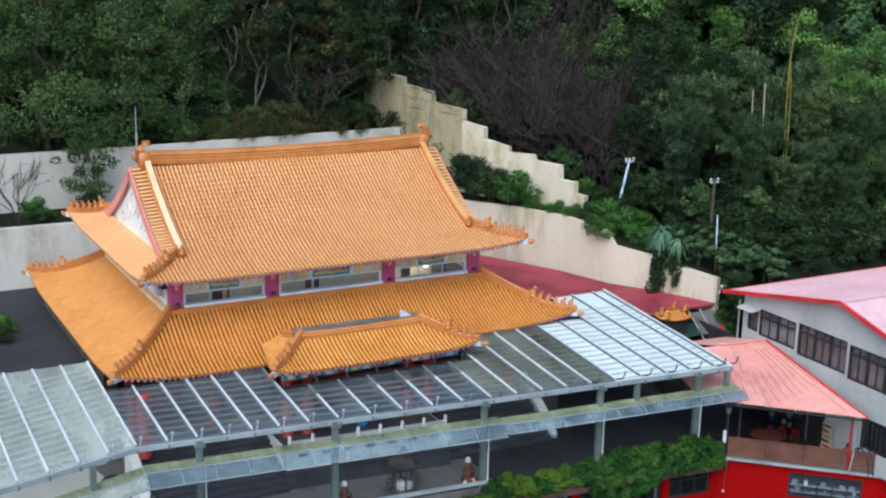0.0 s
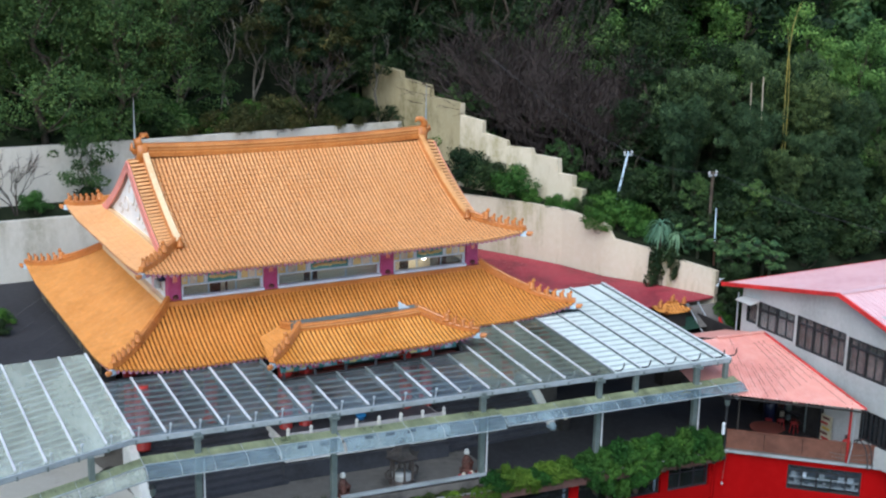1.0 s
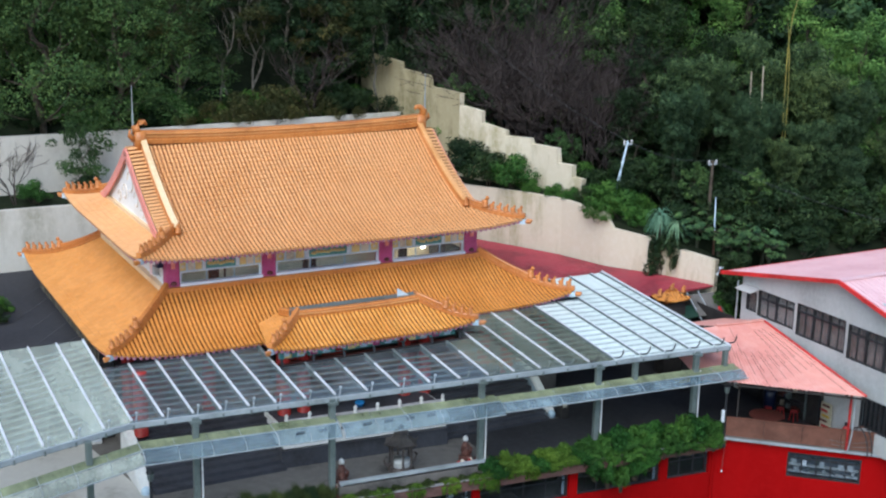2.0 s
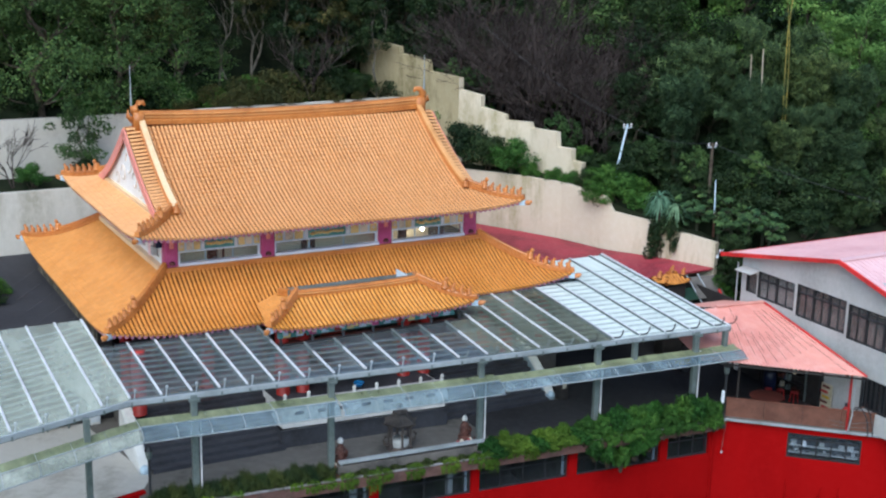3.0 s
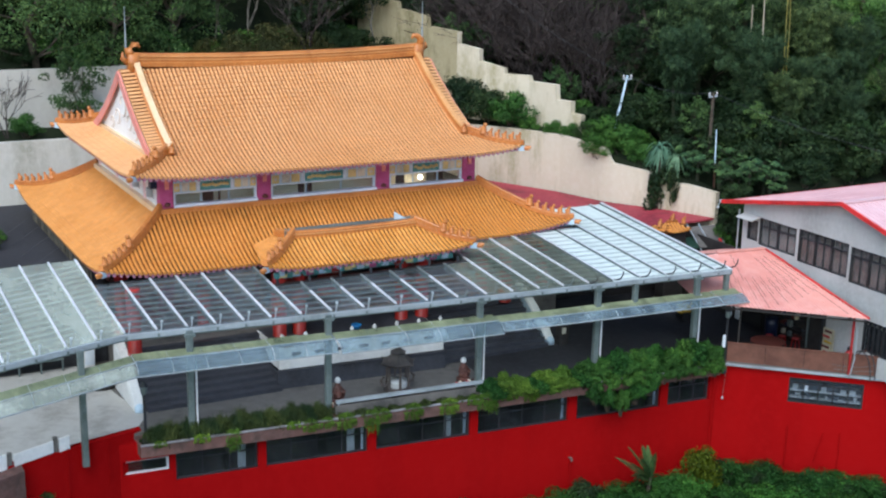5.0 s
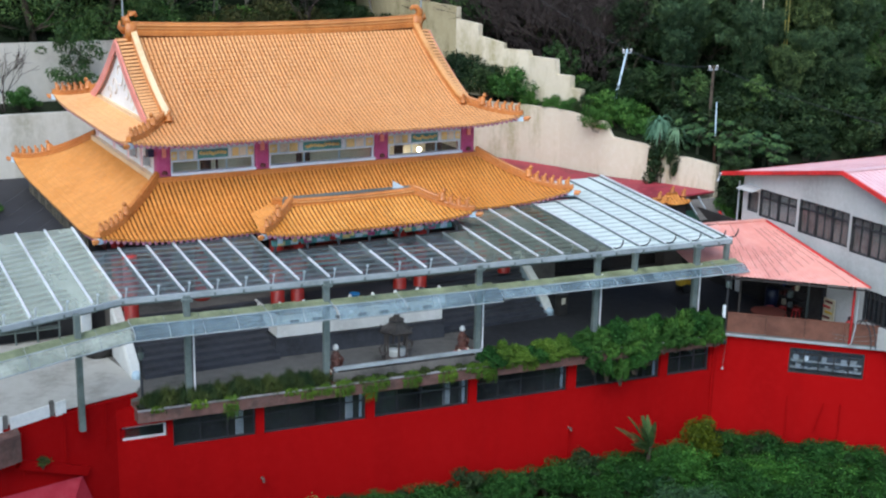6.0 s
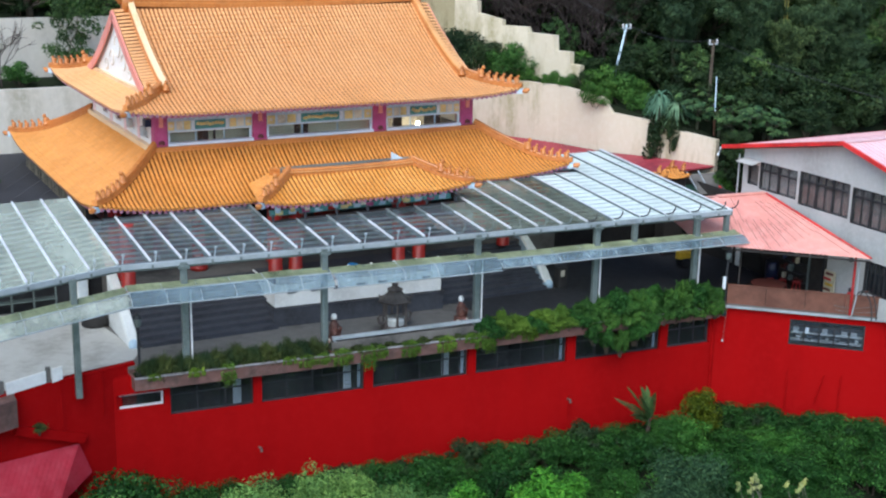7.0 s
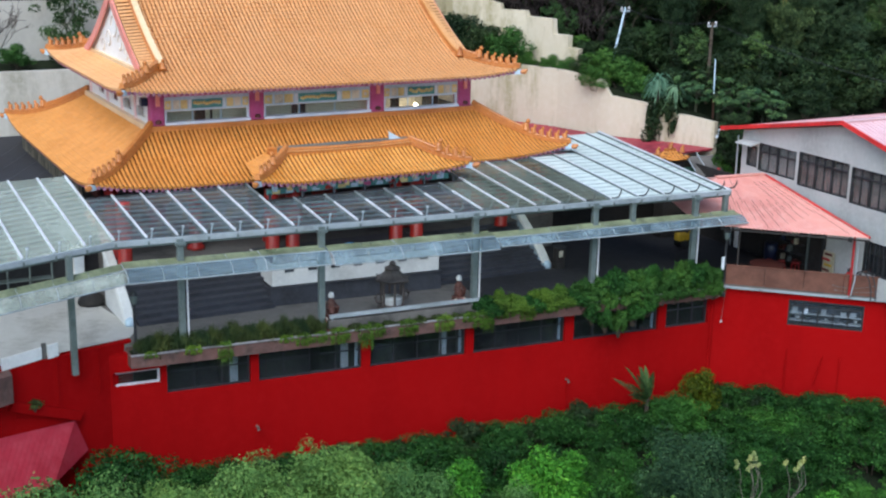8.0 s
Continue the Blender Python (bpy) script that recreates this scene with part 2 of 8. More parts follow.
CANE_DEAD = material("bleached_cane", (0.40, 0.35, 0.25), (0.24, 0.20, 0.14), (0.52, 0.47, 0.38), 0.8, grain=8)
CANE_GREEN = material("green_cane", (0.035, 0.042, 0.02), (0.02, 0.026, 0.012), rough=0.7)
SOIL = material("leaf_litter_soil", (0.018, 0.026, 0.014), (0.010, 0.015, 0.009), (0.032, 0.038, 0.02), 0.95, grain=2.5, stain=0.3, spec=0.05)
# dark green, lowered further so the wood's deep shade is in the leaf colour
LEAF_DARK_SHADED = leaf_material("dark_green_shaded_leaves", ((0.008, 0.021, 0.010), (0.014, 0.034, 0.015), (0.028, 0.054, 0.024), (0.060, 0.094, 0.039)))
LEAF_FERN = leaf_material("dark_fern_leaves", ((0.006, 0.033, 0.009), (0.014, 0.06, 0.014), (0.029, 0.104, 0.024), (0.058, 0.173, 0.041)))
LEAF_CARPET = leaf_material("low_green_leaves", ((0.015, 0.063, 0.013), (0.027, 0.105, 0.021), (0.047, 0.157, 0.031), (0.084, 0.218, 0.047)))
LEAF_HEDGE = leaf_material("hedge_leaves", ((0.018, 0.064, 0.013), (0.034, 0.105, 0.022), (0.062, 0.155, 0.036), (0.115, 0.235, 0.058)))
LEAF_LIGHT = leaf_material("light_hedge_leaves", ((0.040, 0.090, 0.013), (0.070, 0.142, 0.022), (0.115, 0.205, 0.035), (0.19, 0.29, 0.06)))
LEAF_MID = leaf_material("mid_green_leaves", ((0.026, 0.062, 0.027), (0.046, 0.1, 0.04), (0.077, 0.142, 0.055), (0.125, 0.2, 0.075)))
LEAF_OLIVE = leaf_material("olive_leaves", ((0.026, 0.034, 0.015), (0.044, 0.054, 0.021), (0.074, 0.076, 0.031), (0.14, 0.115, 0.050)))
LEAF_BAMBOO = leaf_material("bamboo_leaves", ((0.018, 0.04, 0.02), (0.05, 0.09, 0.042), (0.105, 0.165, 0.075), (0.21, 0.28, 0.125)))
LEAF_BRIGHT = leaf_material("bright_green_leaves", ((0.022, 0.116, 0.015), (0.044, 0.193, 0.024), (0.079, 0.292, 0.037), (0.16, 0.418, 0.064)))
LEAF_SAGE = leaf_material("sage_green_leaves", ((0.052, 0.131, 0.038), (0.09, 0.198, 0.059), (0.141, 0.271, 0.084), (0.226, 0.373, 0.124)))
LEAF_SAGE_DARK = leaf_material("dull_sage_leaves", ((0.013, 0.04, 0.021), (0.026, 0.068, 0.034), (0.056, 0.118, 0.055), (0.12, 0.205, 0.095)))
LEAF_YELLOW = leaf_material("yellow_green_leaves", ((0.026, 0.042, 0.003), (0.046, 0.072, 0.005), (0.08, 0.112, 0.008), (0.14, 0.17, 0.014)))
LEAF_BLUE = leaf_material("grey_green_blades", ((0.075, 0.160, 0.120), (0.115, 0.225, 0.165), (0.16, 0.285, 0.21), (0.23, 0.36, 0.27)))
LEAF_DULL = leaf_material("dull_brown_green_leaves", ((0.022, 0.036, 0.016), (0.036, 0.056, 0.022), (0.060, 0.085, 0.030), (0.105, 0.125, 0.045)))
# near-black for dark goods, and for places that lie in deep shade
BLACK_AND_SHADE = material("black_goods_and_shade", (0.030, 0.026, 0.024), (0.016, 0.014, 0.013), (0.05, 0.045, 0.042), 0.8, grain=3, stain=0.8)
TABLE_RED = material("worn_red_laminate", (0.09, 0.022, 0.016), (0.05, 0.013, 0.01), rough=0.5)
SEAM_DIRT = material("rusty_seam_dirt", (0.30, 0.12, 0.10), (0.18, 0.07, 0.06), rough=0.8)
LEAF_GREY = leaf_material("grey_green_leaves", ((0.014, 0.036, 0.021), (0.028, 0.06, 0.034), (0.052, 0.098, 0.052), (0.098, 0.15, 0.078)))
BLOSSOM = leaf_material("cream_blossom", ((0.34, 0.4, 0.15), (0.44, 0.49, 0.2), (0.54, 0.57, 0.27), (0.62, 0.63, 0.36)))
GLASS_CLEAR = glass_material("dusty_clear_glass", (0.84, 0.89, 0.91), 0.12, (0.38, 0.42, 0.43), gloss=0.35)
GLASS_HAZE = glass_material("hazy_green_glass", (0.86, 0.90, 0.86), 0.24, (0.42, 0.45, 0.37), gloss=0.35)
GLASS_MILKY = glass_material("milky_green_glass", (0.90, 0.94, 0.90), 0.30, (0.76, 0.82, 0.73), 0.05, 0.3, 0.85)
# frost, its white film strengthened to carry the bright sky reflected there
GLASS_FROST = glass_material("frosted_sky_white_glass", (0.92, 0.96, 0.96), 0.90, (0.88, 0.97, 0.92), 0.15, 0.08, 0.86, 0.1)
PURLIN = material("dull_steel_purlin", (0.21, 0.24, 0.24), (0.14, 0.16, 0.16), (0.29, 0.32, 0.32), 0.55, metal=0.1, grain=6)
PURLIN_BAND = material("purlin_band_on_glass", (0.43, 0.50, 0.49), (0.28, 0.34, 0.33), (0.56, 0.62, 0.60), 0.7, grain=5, stain=3)
AWNING = glass_material("weathered_plastic_sheet", (0.78, 0.87, 0.90), 0.30, (0.37, 0.48, 0.52), 0.15, 0.9)
AWNING_PALE = glass_material("chalky_plastic_sheet", (0.80, 0.86, 0.82), 0.5, (0.60, 0.64, 0.56), 0.2, 0.8)
AWNING_MOSS = glass_material("mossy_plastic_sheet", (0.68, 0.76, 0.64), 0.52, (0.43, 0.48, 0.30), 0.3, 0.6)
WINDOW_WARM = material("brown_curtain", (0.30, 0.265, 0.25), (0.16, 0.135, 0.125), (0.46, 0.43, 0.42), 0.8, grain=2, stain=1.5)
WHITE_PAINT = material("white_paint", (0.78, 0.78, 0.76), (0.62, 0.62, 0.6), rough=0.5)
PLASTIC_RED = material("red_plastic", (0.38, 0.022, 0.022), rough=0.4)
PLASTIC_BLUE = material("blue_plastic", (0.010, 0.018, 0.055), rough=0.4)
TUB_BLUE = material("bright_blue_plastic", (0.02, 0.22, 0.52), rough=0.4)
POSTER = material("printed_board", (0.50, 0.46, 0.33), rough=0.6)
YELLOW_PAINT = material("yellow_paint", (0.60, 0.38, 0.03), rough=0.5)
LAMP_GLOW = glow_material("lit_lamp", (1.0, 0.93, 0.82), 6.0)


# ---- mesh tools ----
class Mesh:
    """Collects vertices and faces of one mesh."""

    def __init__(self):
        self.v, self.f = [], []

    def add(self, verts, faces):
        n = len(self.v)
        self.v += [tuple(p) for p in verts]
        self.f += [tuple(i + n for i in face) for face in faces]
        return self

    def box(self, c, s, m=None, edge=0.0):
        """A box of centre c and size s; edge: width of the chamfer along its upright edges."""
        hx, hy, hz = s[0] / 2, s[1] / 2, s[2] / 2
        if edge:
            e = edge
            ring = [(-hx + e, -hy), (hx - e, -hy), (hx, -hy + e), (hx, hy - e), (hx - e, hy), (-hx + e, hy), (-hx, hy - e), (-hx, -hy + e)]
        else:
            ring = [(-hx, -hy), (hx, -hy), (hx, hy), (-hx, hy)]
        k = len(ring)
        pts = [Vector((x, y, z)) for z in (-hz, hz) for x, y in ring]
        if m is not None:
            pts = [m @ p for p in pts]
        pts = [p + Vector(c) for p in pts]
        faces = [tuple(reversed(range(k))), tuple(range(k, 2 * k))] + [(i, (i + 1) % k, k + (i + 1) % k, k + i) for i in range(k)]
        return self.add(pts, faces)

    def beam(self, a, b, w, h):
        """A straight bar of width w and height h from a to b."""
        a, b = Vector(a), Vector(b)
        d = b - a
        side = d.cross(Vector((0, 0, 1)))
        side = side.normalized() if side.length > 1e-5 else Vector((1, 0, 0))
        up = side.cross(d).normalized()
        pts = [p + side * (sx * w / 2) + up * (sz * h / 2) for p in (a, b) for sx, sz in ((-1, -1), (1, -1), (1, 1), (-1, 1))]
        return self.add(pts, [(3, 2, 1, 0), (4, 5, 6, 7), (0, 1, 5, 4), (1, 2, 6, 5), (2, 3, 7, 6), (3, 0, 4, 7)])

    def tube(self, pts, radii, n=8):
        """A round bar along the points, with a radius at each."""
        pts = [Vector(p) for p in pts]
        if isinstance(radii, (int, float)):
            radii = [radii] * len(pts)
        verts, faces = [], []
        for i, p in enumerate(pts):
            d = (pts[min(i + 1, len(pts) - 1)] - pts[max(i - 1, 0)]).normalized()
            ref = Vector((1, 0, 0)) if abs(d.z) > 0.9 else Vector((0, 0, 1))
            s = d.cross(ref).normalized()
            u = s.cross(d)
            verts += [p + (s * math.cos(2 * math.pi * j / n) + u * math.sin(2 * math.pi * j / n)) * radii[i] for j in range(n)]
        for i in range(len(pts) - 1):
            faces += [(i * n + j, i * n + (j + 1) % n, (i + 1) * n + (j + 1) % n, (i + 1) * n + j) for j in range(n)]
        faces += [tuple(reversed(range(n))), tuple(range((len(pts) - 1) * n, len(pts) * n))]
        return self.add(verts, faces)

    def sweep(self, pts, profile):
        """A profile of (sideways, upwards) points carried along a path, with end caps."""
        pts = [Vector(p) for p in pts]
        k, verts, faces = len(profile), [], []
        for i, p in enumerate(pts):
            d = pts[min(i + 1, len(pts) - 1)] - pts[max(i - 1, 0)]
            s = d.cross(Vector((0, 0, 1))).normalized()
            u = s.cross(d).normalized()
            verts += [p + s * a + u * b for a, b in profile]
        for i in range(len(pts) - 1):
            faces += [(i * k + j, i * k + (j + 1) % k, (i + 1) * k + (j + 1) % k, (i + 1) * k + j) for j in range(k)]
        faces += [tuple(reversed(range(k))), tuple(range((len(pts) - 1) * k, len(pts) * k))]
        return self.add(verts, faces)

    def prism(self, poly, z0, z1):
        k = len(poly)
        z0 = z0 if isinstance(z0, (list, tuple)) else [z0] * k
        z1 = z1 if isinstance(z1, (list, tuple)) else [z1] * k
        pts = [(x, y, z) for (x, y), z in zip(poly, z0)] + [(x, y, z) for (x, y), z in zip(poly, z1)]
        return self.add(pts, [tuple(reversed(range(k))), tuple(range(k, 2 * k))] + [(i, (i + 1) % k, k + (i + 1) % k, k + i) for i in range(k)])

    def turned(self, c, outline, n=12):
        """A body turned round the upright axis at c, from (radius, height) points."""
        verts = [(c[0] + r * math.cos(2 * math.pi * j / n), c[1] + r * math.sin(2 * math.pi * j / n), c[2] + z) for r, z in outline for j in range(n)]
        k = len(outline)
        faces = [(i * n + j, i * n + (j + 1) % n, (i + 1) * n + (j + 1) % n, (i + 1) * n + j) for i in range(k - 1) for j in range(n)]
        return self.add(verts, faces + [tuple(reversed(range(n))), tuple(range((k - 1) * n, k * n))])

    def data(self, name, mat, smooth=False):
        me = bpy.data.meshes.new(name)
        me.from_pydata(self.v, [], self.f)
        me.materials.append(mat)
        if smooth:
            me.polygons.foreach_set("use_smooth", [True] * len(me.polygons))
        return me


def thing(name, at, label, category, group="", kind=""):
    ob = new(name)
    ob.location = at
    ob.empty_display_size = 0.3
    return tagged(ob, label, category, group, kind)


def base_of(ob):
    while ob.parent:
        ob = ob.parent
    return Vector(ob.location)


def part(name, mesh, mat, parent, label="", kind="", smooth=False):
    """One mesh, given in world places, under a thing or a part."""
    b = base_of(parent)
    mesh.v = [(p[0] - b.x, p[1] - b.y, p[2] - b.z) for p in mesh.v]
    ob = new(name, mesh.data(name, mat, smooth))
    ob.parent = parent
    return tagged(ob, label, kind=kind)


def solid(name, mesh, mat, label, category, kind="", group="", smooth=False):
    return tagged(new(name, mesh.data(name, mat, smooth)), label, category, group, kind)


def lerp(a, b, t):
    return tuple(p + (q - p) * t for p, q in zip(a, b))


def turn(deg):
    return Matrix.Rotation(radians(deg), 4, "Z")

# ---- ground ----
HILL = [(-300.0, 22.3), (21.6, 22.3), (23.7, 18.0), (26.9, 9.8), (29.3, 1.2), (33.0, -0.6), (46.0, -1.5), (52.0, -60.0), (60.0, -300.0)]


def beyond(x, y):
    """How far a place lies uphill of the foot of the hill (minus: below it)."""
    best, side = 1e9, 1
    for (ax, ay), (bx, by) in zip(HILL, HILL[1:]):
        dx, dy = bx - ax, by - ay
        t = max(0, min(1, ((x - ax) * dx + (y - ay) * dy) / (dx * dx + dy * dy)))
        d = math.hypot(x - ax - t * dx, y - ay - t * dy)
        if d < best - 1e-9:
            best, side = d, 1 if (x - ax) * dy - (y - ay) * dx < 0 else -1
    return best * side


def land(x, y):
    s = beyond(x, y)
    right = max(0.0, min(1.0, (x - 23.0) / 7.0))
    low = -5.2 + 0.5 * noise.noise((x * 0.12, y * 0.12, 3.0)) - 0.05 * max(0, -y - 8)
    if s <= -0.6:
        return max(low, -9.0)
    high = 8.4 - 3.6 * right + (0.62 - 0.28 * right) * min(s, 34) + 0.25 * max(0, s - 34) * (1 - 0.4 * right)
    high = min(high, 46) + 0.8 * noise.noise((x * 0.07, y * 0.07, 0.0))
    return low + (high - low) * max(0, min(1, (s + 0.6) / 0.6))


def ground_sheet():
    def steps(lo, hi, fine):
        a = list(np.arange(lo, hi + 0.1, fine))
        far = [12, 30, 60, 110, 200, 380, 700]
        return [lo - d for d in reversed(far)] + a + [hi + d for d in far]
    xs, ys = steps(-24, 64, 1.6), steps(-40, 72, 1.6)
    m = Mesh()
    m.v = [(x, y, land(x, y)) for y in ys for x in xs]
    k = len(xs)
    m.f = [(j * k + i, j * k + i + 1, (j + 1) * k + i + 1, (j + 1) * k + i) for j in range(len(ys) - 1) for i in range(k - 1)]
    solid("ground", m, SOIL, "dark soil and leaf litter on a wooded hillside", "ground", "structure", smooth=True)


ground_sheet()


# ---- walls and terraces ----
def wall_front(x):
    """y of the face of the red retaining wall."""
    return -4.502 - 0.087 * x


def wall_left(x):
    return -4.44 + 0.424 * (x + 0.76)


C0, CD = Vector((22.95, -6.50, 0)), Vector((0.7335, -0.6797, 0))


def on_right(u, off=0.0, z=0.0):
    """A place u metres along the right red wall, off metres in front of it."""
    n = Vector((-0.6797, -0.7335, 0))
    p = C0 + CD * u + n * off
    return (p.x, p.y, z)


def strip_wall(m, xa, xb, z0, z1, face, thick=0.3, off=0.0):
    m.prism([(xa, face(xa) - off), (xb, face(xb) - off), (xb, face(xb) + thick), (xa, face(xa) + thick)], z0, z1)


def right_slab(m, ua, ub, z0, z1, front=0.0, depth=0.3):
    m.prism([on_right(ua, front)[:2], on_right(ub, front)[:2], on_right(ub, -depth)[:2], on_right(ua, -depth)[:2]], z0, z1)


WINDOWS = [(1.11, 3.98), (4.26, 8.03), (8.34, 12.07), (12.38, 16.20), (16.57, 20.34), (20.69, 22.66)]
m = Mesh()
strip_wall(m, -0.76, 23.0, -7.0, -1.42, wall_front)
strip_wall(m, -0.76, 23.0, -0.30, 0.16, wall_front)
edges = [-0.76] + [e for w in WINDOWS for e in w] + [22.98]
for xa, xb in zip(edges[2::2], edges[3::2]):
    strip_wall(m, xa, xb, -1.42, -0.30, wall_front, off=0.02)
strip_wall(m, 0.92, 1.11, -1.42, -0.30, wall_front)
strip_wall(m, -0.76, -0.66, -1.42, -0.30, wall_front)
strip_wall(m, -0.66, 0.92, -1.42, -0.98, wall_front)
strip_wall(m, -0.66, 0.92, -0.47, -0.30, wall_front)
solid("wall_front", m, WALL_RED, "red painted retaining wall with a row of windows", "wall", "structure")

m = Mesh()
m.prism([(-9.0, wall_left(-9.0)), (-4.0, wall_left(-4.0)), (0.1, wall_left(0.1)), (0.1, wall_left(0.1) + 0.3), (-4.0, wall_left(-4.0) + 0.3), (-9.0, wall_left(-9.0) + 0.3)], -7.0, [0.9, 0.8, 0.46, 0.46, 0.8, 0.9])
solid("wall_left", m, WALL_RED, "red painted retaining wall beside the yard", "wall", "structure")
m = Mesh()
for xa, xb in ((-4.05, -3.98), (-2.62, -2.55), (-1.15, -1.10)):
    strip_wall(m, xa, xb, -1.0, 0.72 if xa < -2 else 0.58, wall_left, 0.1, 0.05)
solid("trim_wall_left", m, WALL_RED, "narrow red pilaster strips on the wall", "trim", "structure")

RW = (2.86, 5.72)
m = Mesh()
right_slab(m, 0, 12.0, -7.0, -1.2)
right_slab(m, 0, 12.0, -0.15, 0.2)
right_slab(m, 0, RW[0], -1.2, -0.15)
right_slab(m, RW[1], 12.0, -1.2, -0.15)
solid("wall_right", m, WALL_RED, "red painted wall of the side building", "wall", "structure")

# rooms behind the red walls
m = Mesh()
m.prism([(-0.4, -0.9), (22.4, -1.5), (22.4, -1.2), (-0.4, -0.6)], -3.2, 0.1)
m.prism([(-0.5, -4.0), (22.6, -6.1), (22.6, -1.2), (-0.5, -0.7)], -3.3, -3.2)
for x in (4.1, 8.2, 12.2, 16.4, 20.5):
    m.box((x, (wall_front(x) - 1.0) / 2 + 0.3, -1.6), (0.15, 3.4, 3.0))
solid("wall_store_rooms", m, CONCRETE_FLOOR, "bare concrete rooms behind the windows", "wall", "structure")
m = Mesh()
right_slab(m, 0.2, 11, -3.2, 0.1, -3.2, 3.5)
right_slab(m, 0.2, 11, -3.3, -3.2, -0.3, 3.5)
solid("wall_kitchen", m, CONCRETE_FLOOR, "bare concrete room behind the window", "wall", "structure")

# courtyard, right terrace and rear terrace
m = Mesh()
m.prism([(-9.0, wall_left(-9.0) + 0.3), (-0.76, -4.14), (23.0, -6.2), (23.0, 3.2), (-9.0, 3.2)], 0.16, 0.40)
solid("floor_courtyard", m, CONCRETE_FLOOR, "stained grey concrete courtyard", "floor", "structure")
m = Mesh()
m.prism([(-8.9, wall_left(-8.9) + 0.3), (-0.9, -4.15), (0.0, -3.9), (0.6, -2.9), (-0.4, 3.0), (-8.9, 3.0)], 0.404, 0.43)
solid("floor_yard", m, CONCRETE_PALE, "pale worn concrete yard beside the stairs", "floor", "structure")
# concrete floor given near-black colour for the dimness under the pink roof
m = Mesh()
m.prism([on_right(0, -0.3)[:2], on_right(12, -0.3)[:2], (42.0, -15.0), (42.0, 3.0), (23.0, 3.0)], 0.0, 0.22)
solid("floor_side_terrace", m, ASPHALT_AND_SHADE, "concrete terrace, coloured dark for the pink roof's shade", "floor", "structure")
# dark floor and canopy shade together, both in the colour of this slab
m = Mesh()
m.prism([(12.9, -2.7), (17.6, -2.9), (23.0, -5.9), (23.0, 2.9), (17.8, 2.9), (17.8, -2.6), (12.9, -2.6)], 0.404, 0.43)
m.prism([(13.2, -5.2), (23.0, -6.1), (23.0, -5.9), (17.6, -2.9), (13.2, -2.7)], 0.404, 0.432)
solid("floor_dark_paving", m, ASPHALT_AND_SHADE, "dark courtyard paving, deepened for the canopy's shade", "floor", "structure")
# added wall: shuts light out behind the courtyard, its colour stands for shade
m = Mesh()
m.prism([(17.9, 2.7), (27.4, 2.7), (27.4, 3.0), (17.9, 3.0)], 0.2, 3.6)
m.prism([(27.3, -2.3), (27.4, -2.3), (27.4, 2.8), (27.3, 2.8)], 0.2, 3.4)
solid("wall_terrace_back", m, BLACK_AND_SHADE, "near-black wall added to keep the courtyard's back dim", "wall", "structure")
m = Mesh()
m.prism([(-40, 3.2), (0.9, 3.2), (0.9, 16.3), (20.9, 16.3), (20.9, 17.9), (-40, 17.9)], 0.1, 3.5)
solid("floor_rear_terrace", m, ASPHALT_AND_SHADE, "dark asphalt terrace behind the temple", "floor", "structure")

# planting strips between the tiers
m = Mesh()
m.prism([(-40, 18.2), (21.5, 18.2), (23.5, 14.6), (25.8, 9.7), (26.6, 6.8), (28.9, 1.2), (29.6, 1.3), (27.2, 9.8), (24.0, 18.5), (22.0, 21.0), (-40, 21.0)], 3.0,
        [6.35, 6.3, 6.3, 6.3, 6.1, 4.9, 4.9, 6.9, 6.6, 6.6, 6.6])
solid("ground_planting_terrace", m, SOIL, "soil strip between the retaining walls", "ground", "structure")


def wall_along(points, z0, thick=0.3):
    """A wall along (x, y, top) points, thick towards its left, as one body."""
    m = Mesh()
    n = len(points)
    for i, (x, y, top) in enumerate(points):
        ax, ay, _ = points[max(i - 1, 0)]
        bx, by, _ = points[min(i + 1, n - 1)]
        d = Vector((bx - ax, by - ay)).normalized()
        ox, oy = -d.y * thick, d.x * thick
        m.v += [(x, y, z0), (x, y, top), (x + ox, y + oy, top), (x + ox, y + oy, z0)]
    for i in range(n - 1):
        a, b = 4 * i, 4 * i + 4
        m.f += [(a, b, b + 1, a + 1), (a + 1, b + 1, b + 2, a + 2), (a + 2, b + 2, b + 3, a + 3), (a + 3, b + 3, b, a)]
    m.f += [(3, 2, 1, 0), (4 * n - 4, 4 * n - 3, 4 * n - 2, 4 * n - 1)]
    return m


lower_wall = [(20.3, 17.4, 6.5), (21.9, 16.4, 6.5), (23.4, 14.3, 6.5), (24.6, 11.7, 6.6), (25.6, 9.5, 6.6), (26.36, 6.86, 6.38), (26.56, 6.34, 5.68), (27.55, 4.45, 5.56),
              (27.57, 4.4, 5.36), (28.75, 1.12, 5.08)]
solid("wall_retaining_cream", wall_along(lower_wall, 0.2), CONCRETE_CREAM, "cream retaining wall with rain streaks", "wall", "structure")
solid("wall_retaining_pale", wall_along([(-40, 18.0, 6.6), (4, 18.0, 6.5), (19.0, 18.0, 6.5), (20.3, 17.4, 6.5)], 0.2), CONCRETE_GREY,
      "pale grey concrete retaining wall behind the terrace", "wall", "structure")
solid("wall_upper_pale", wall_along([(-40, 21.0, 9.7), (5, 21.0, 9.5), (22.3, 21.6, 9.55)], 3.0), CONCRETE_GREY, "pale grey upper retaining wall below the wood", "wall", "structure")
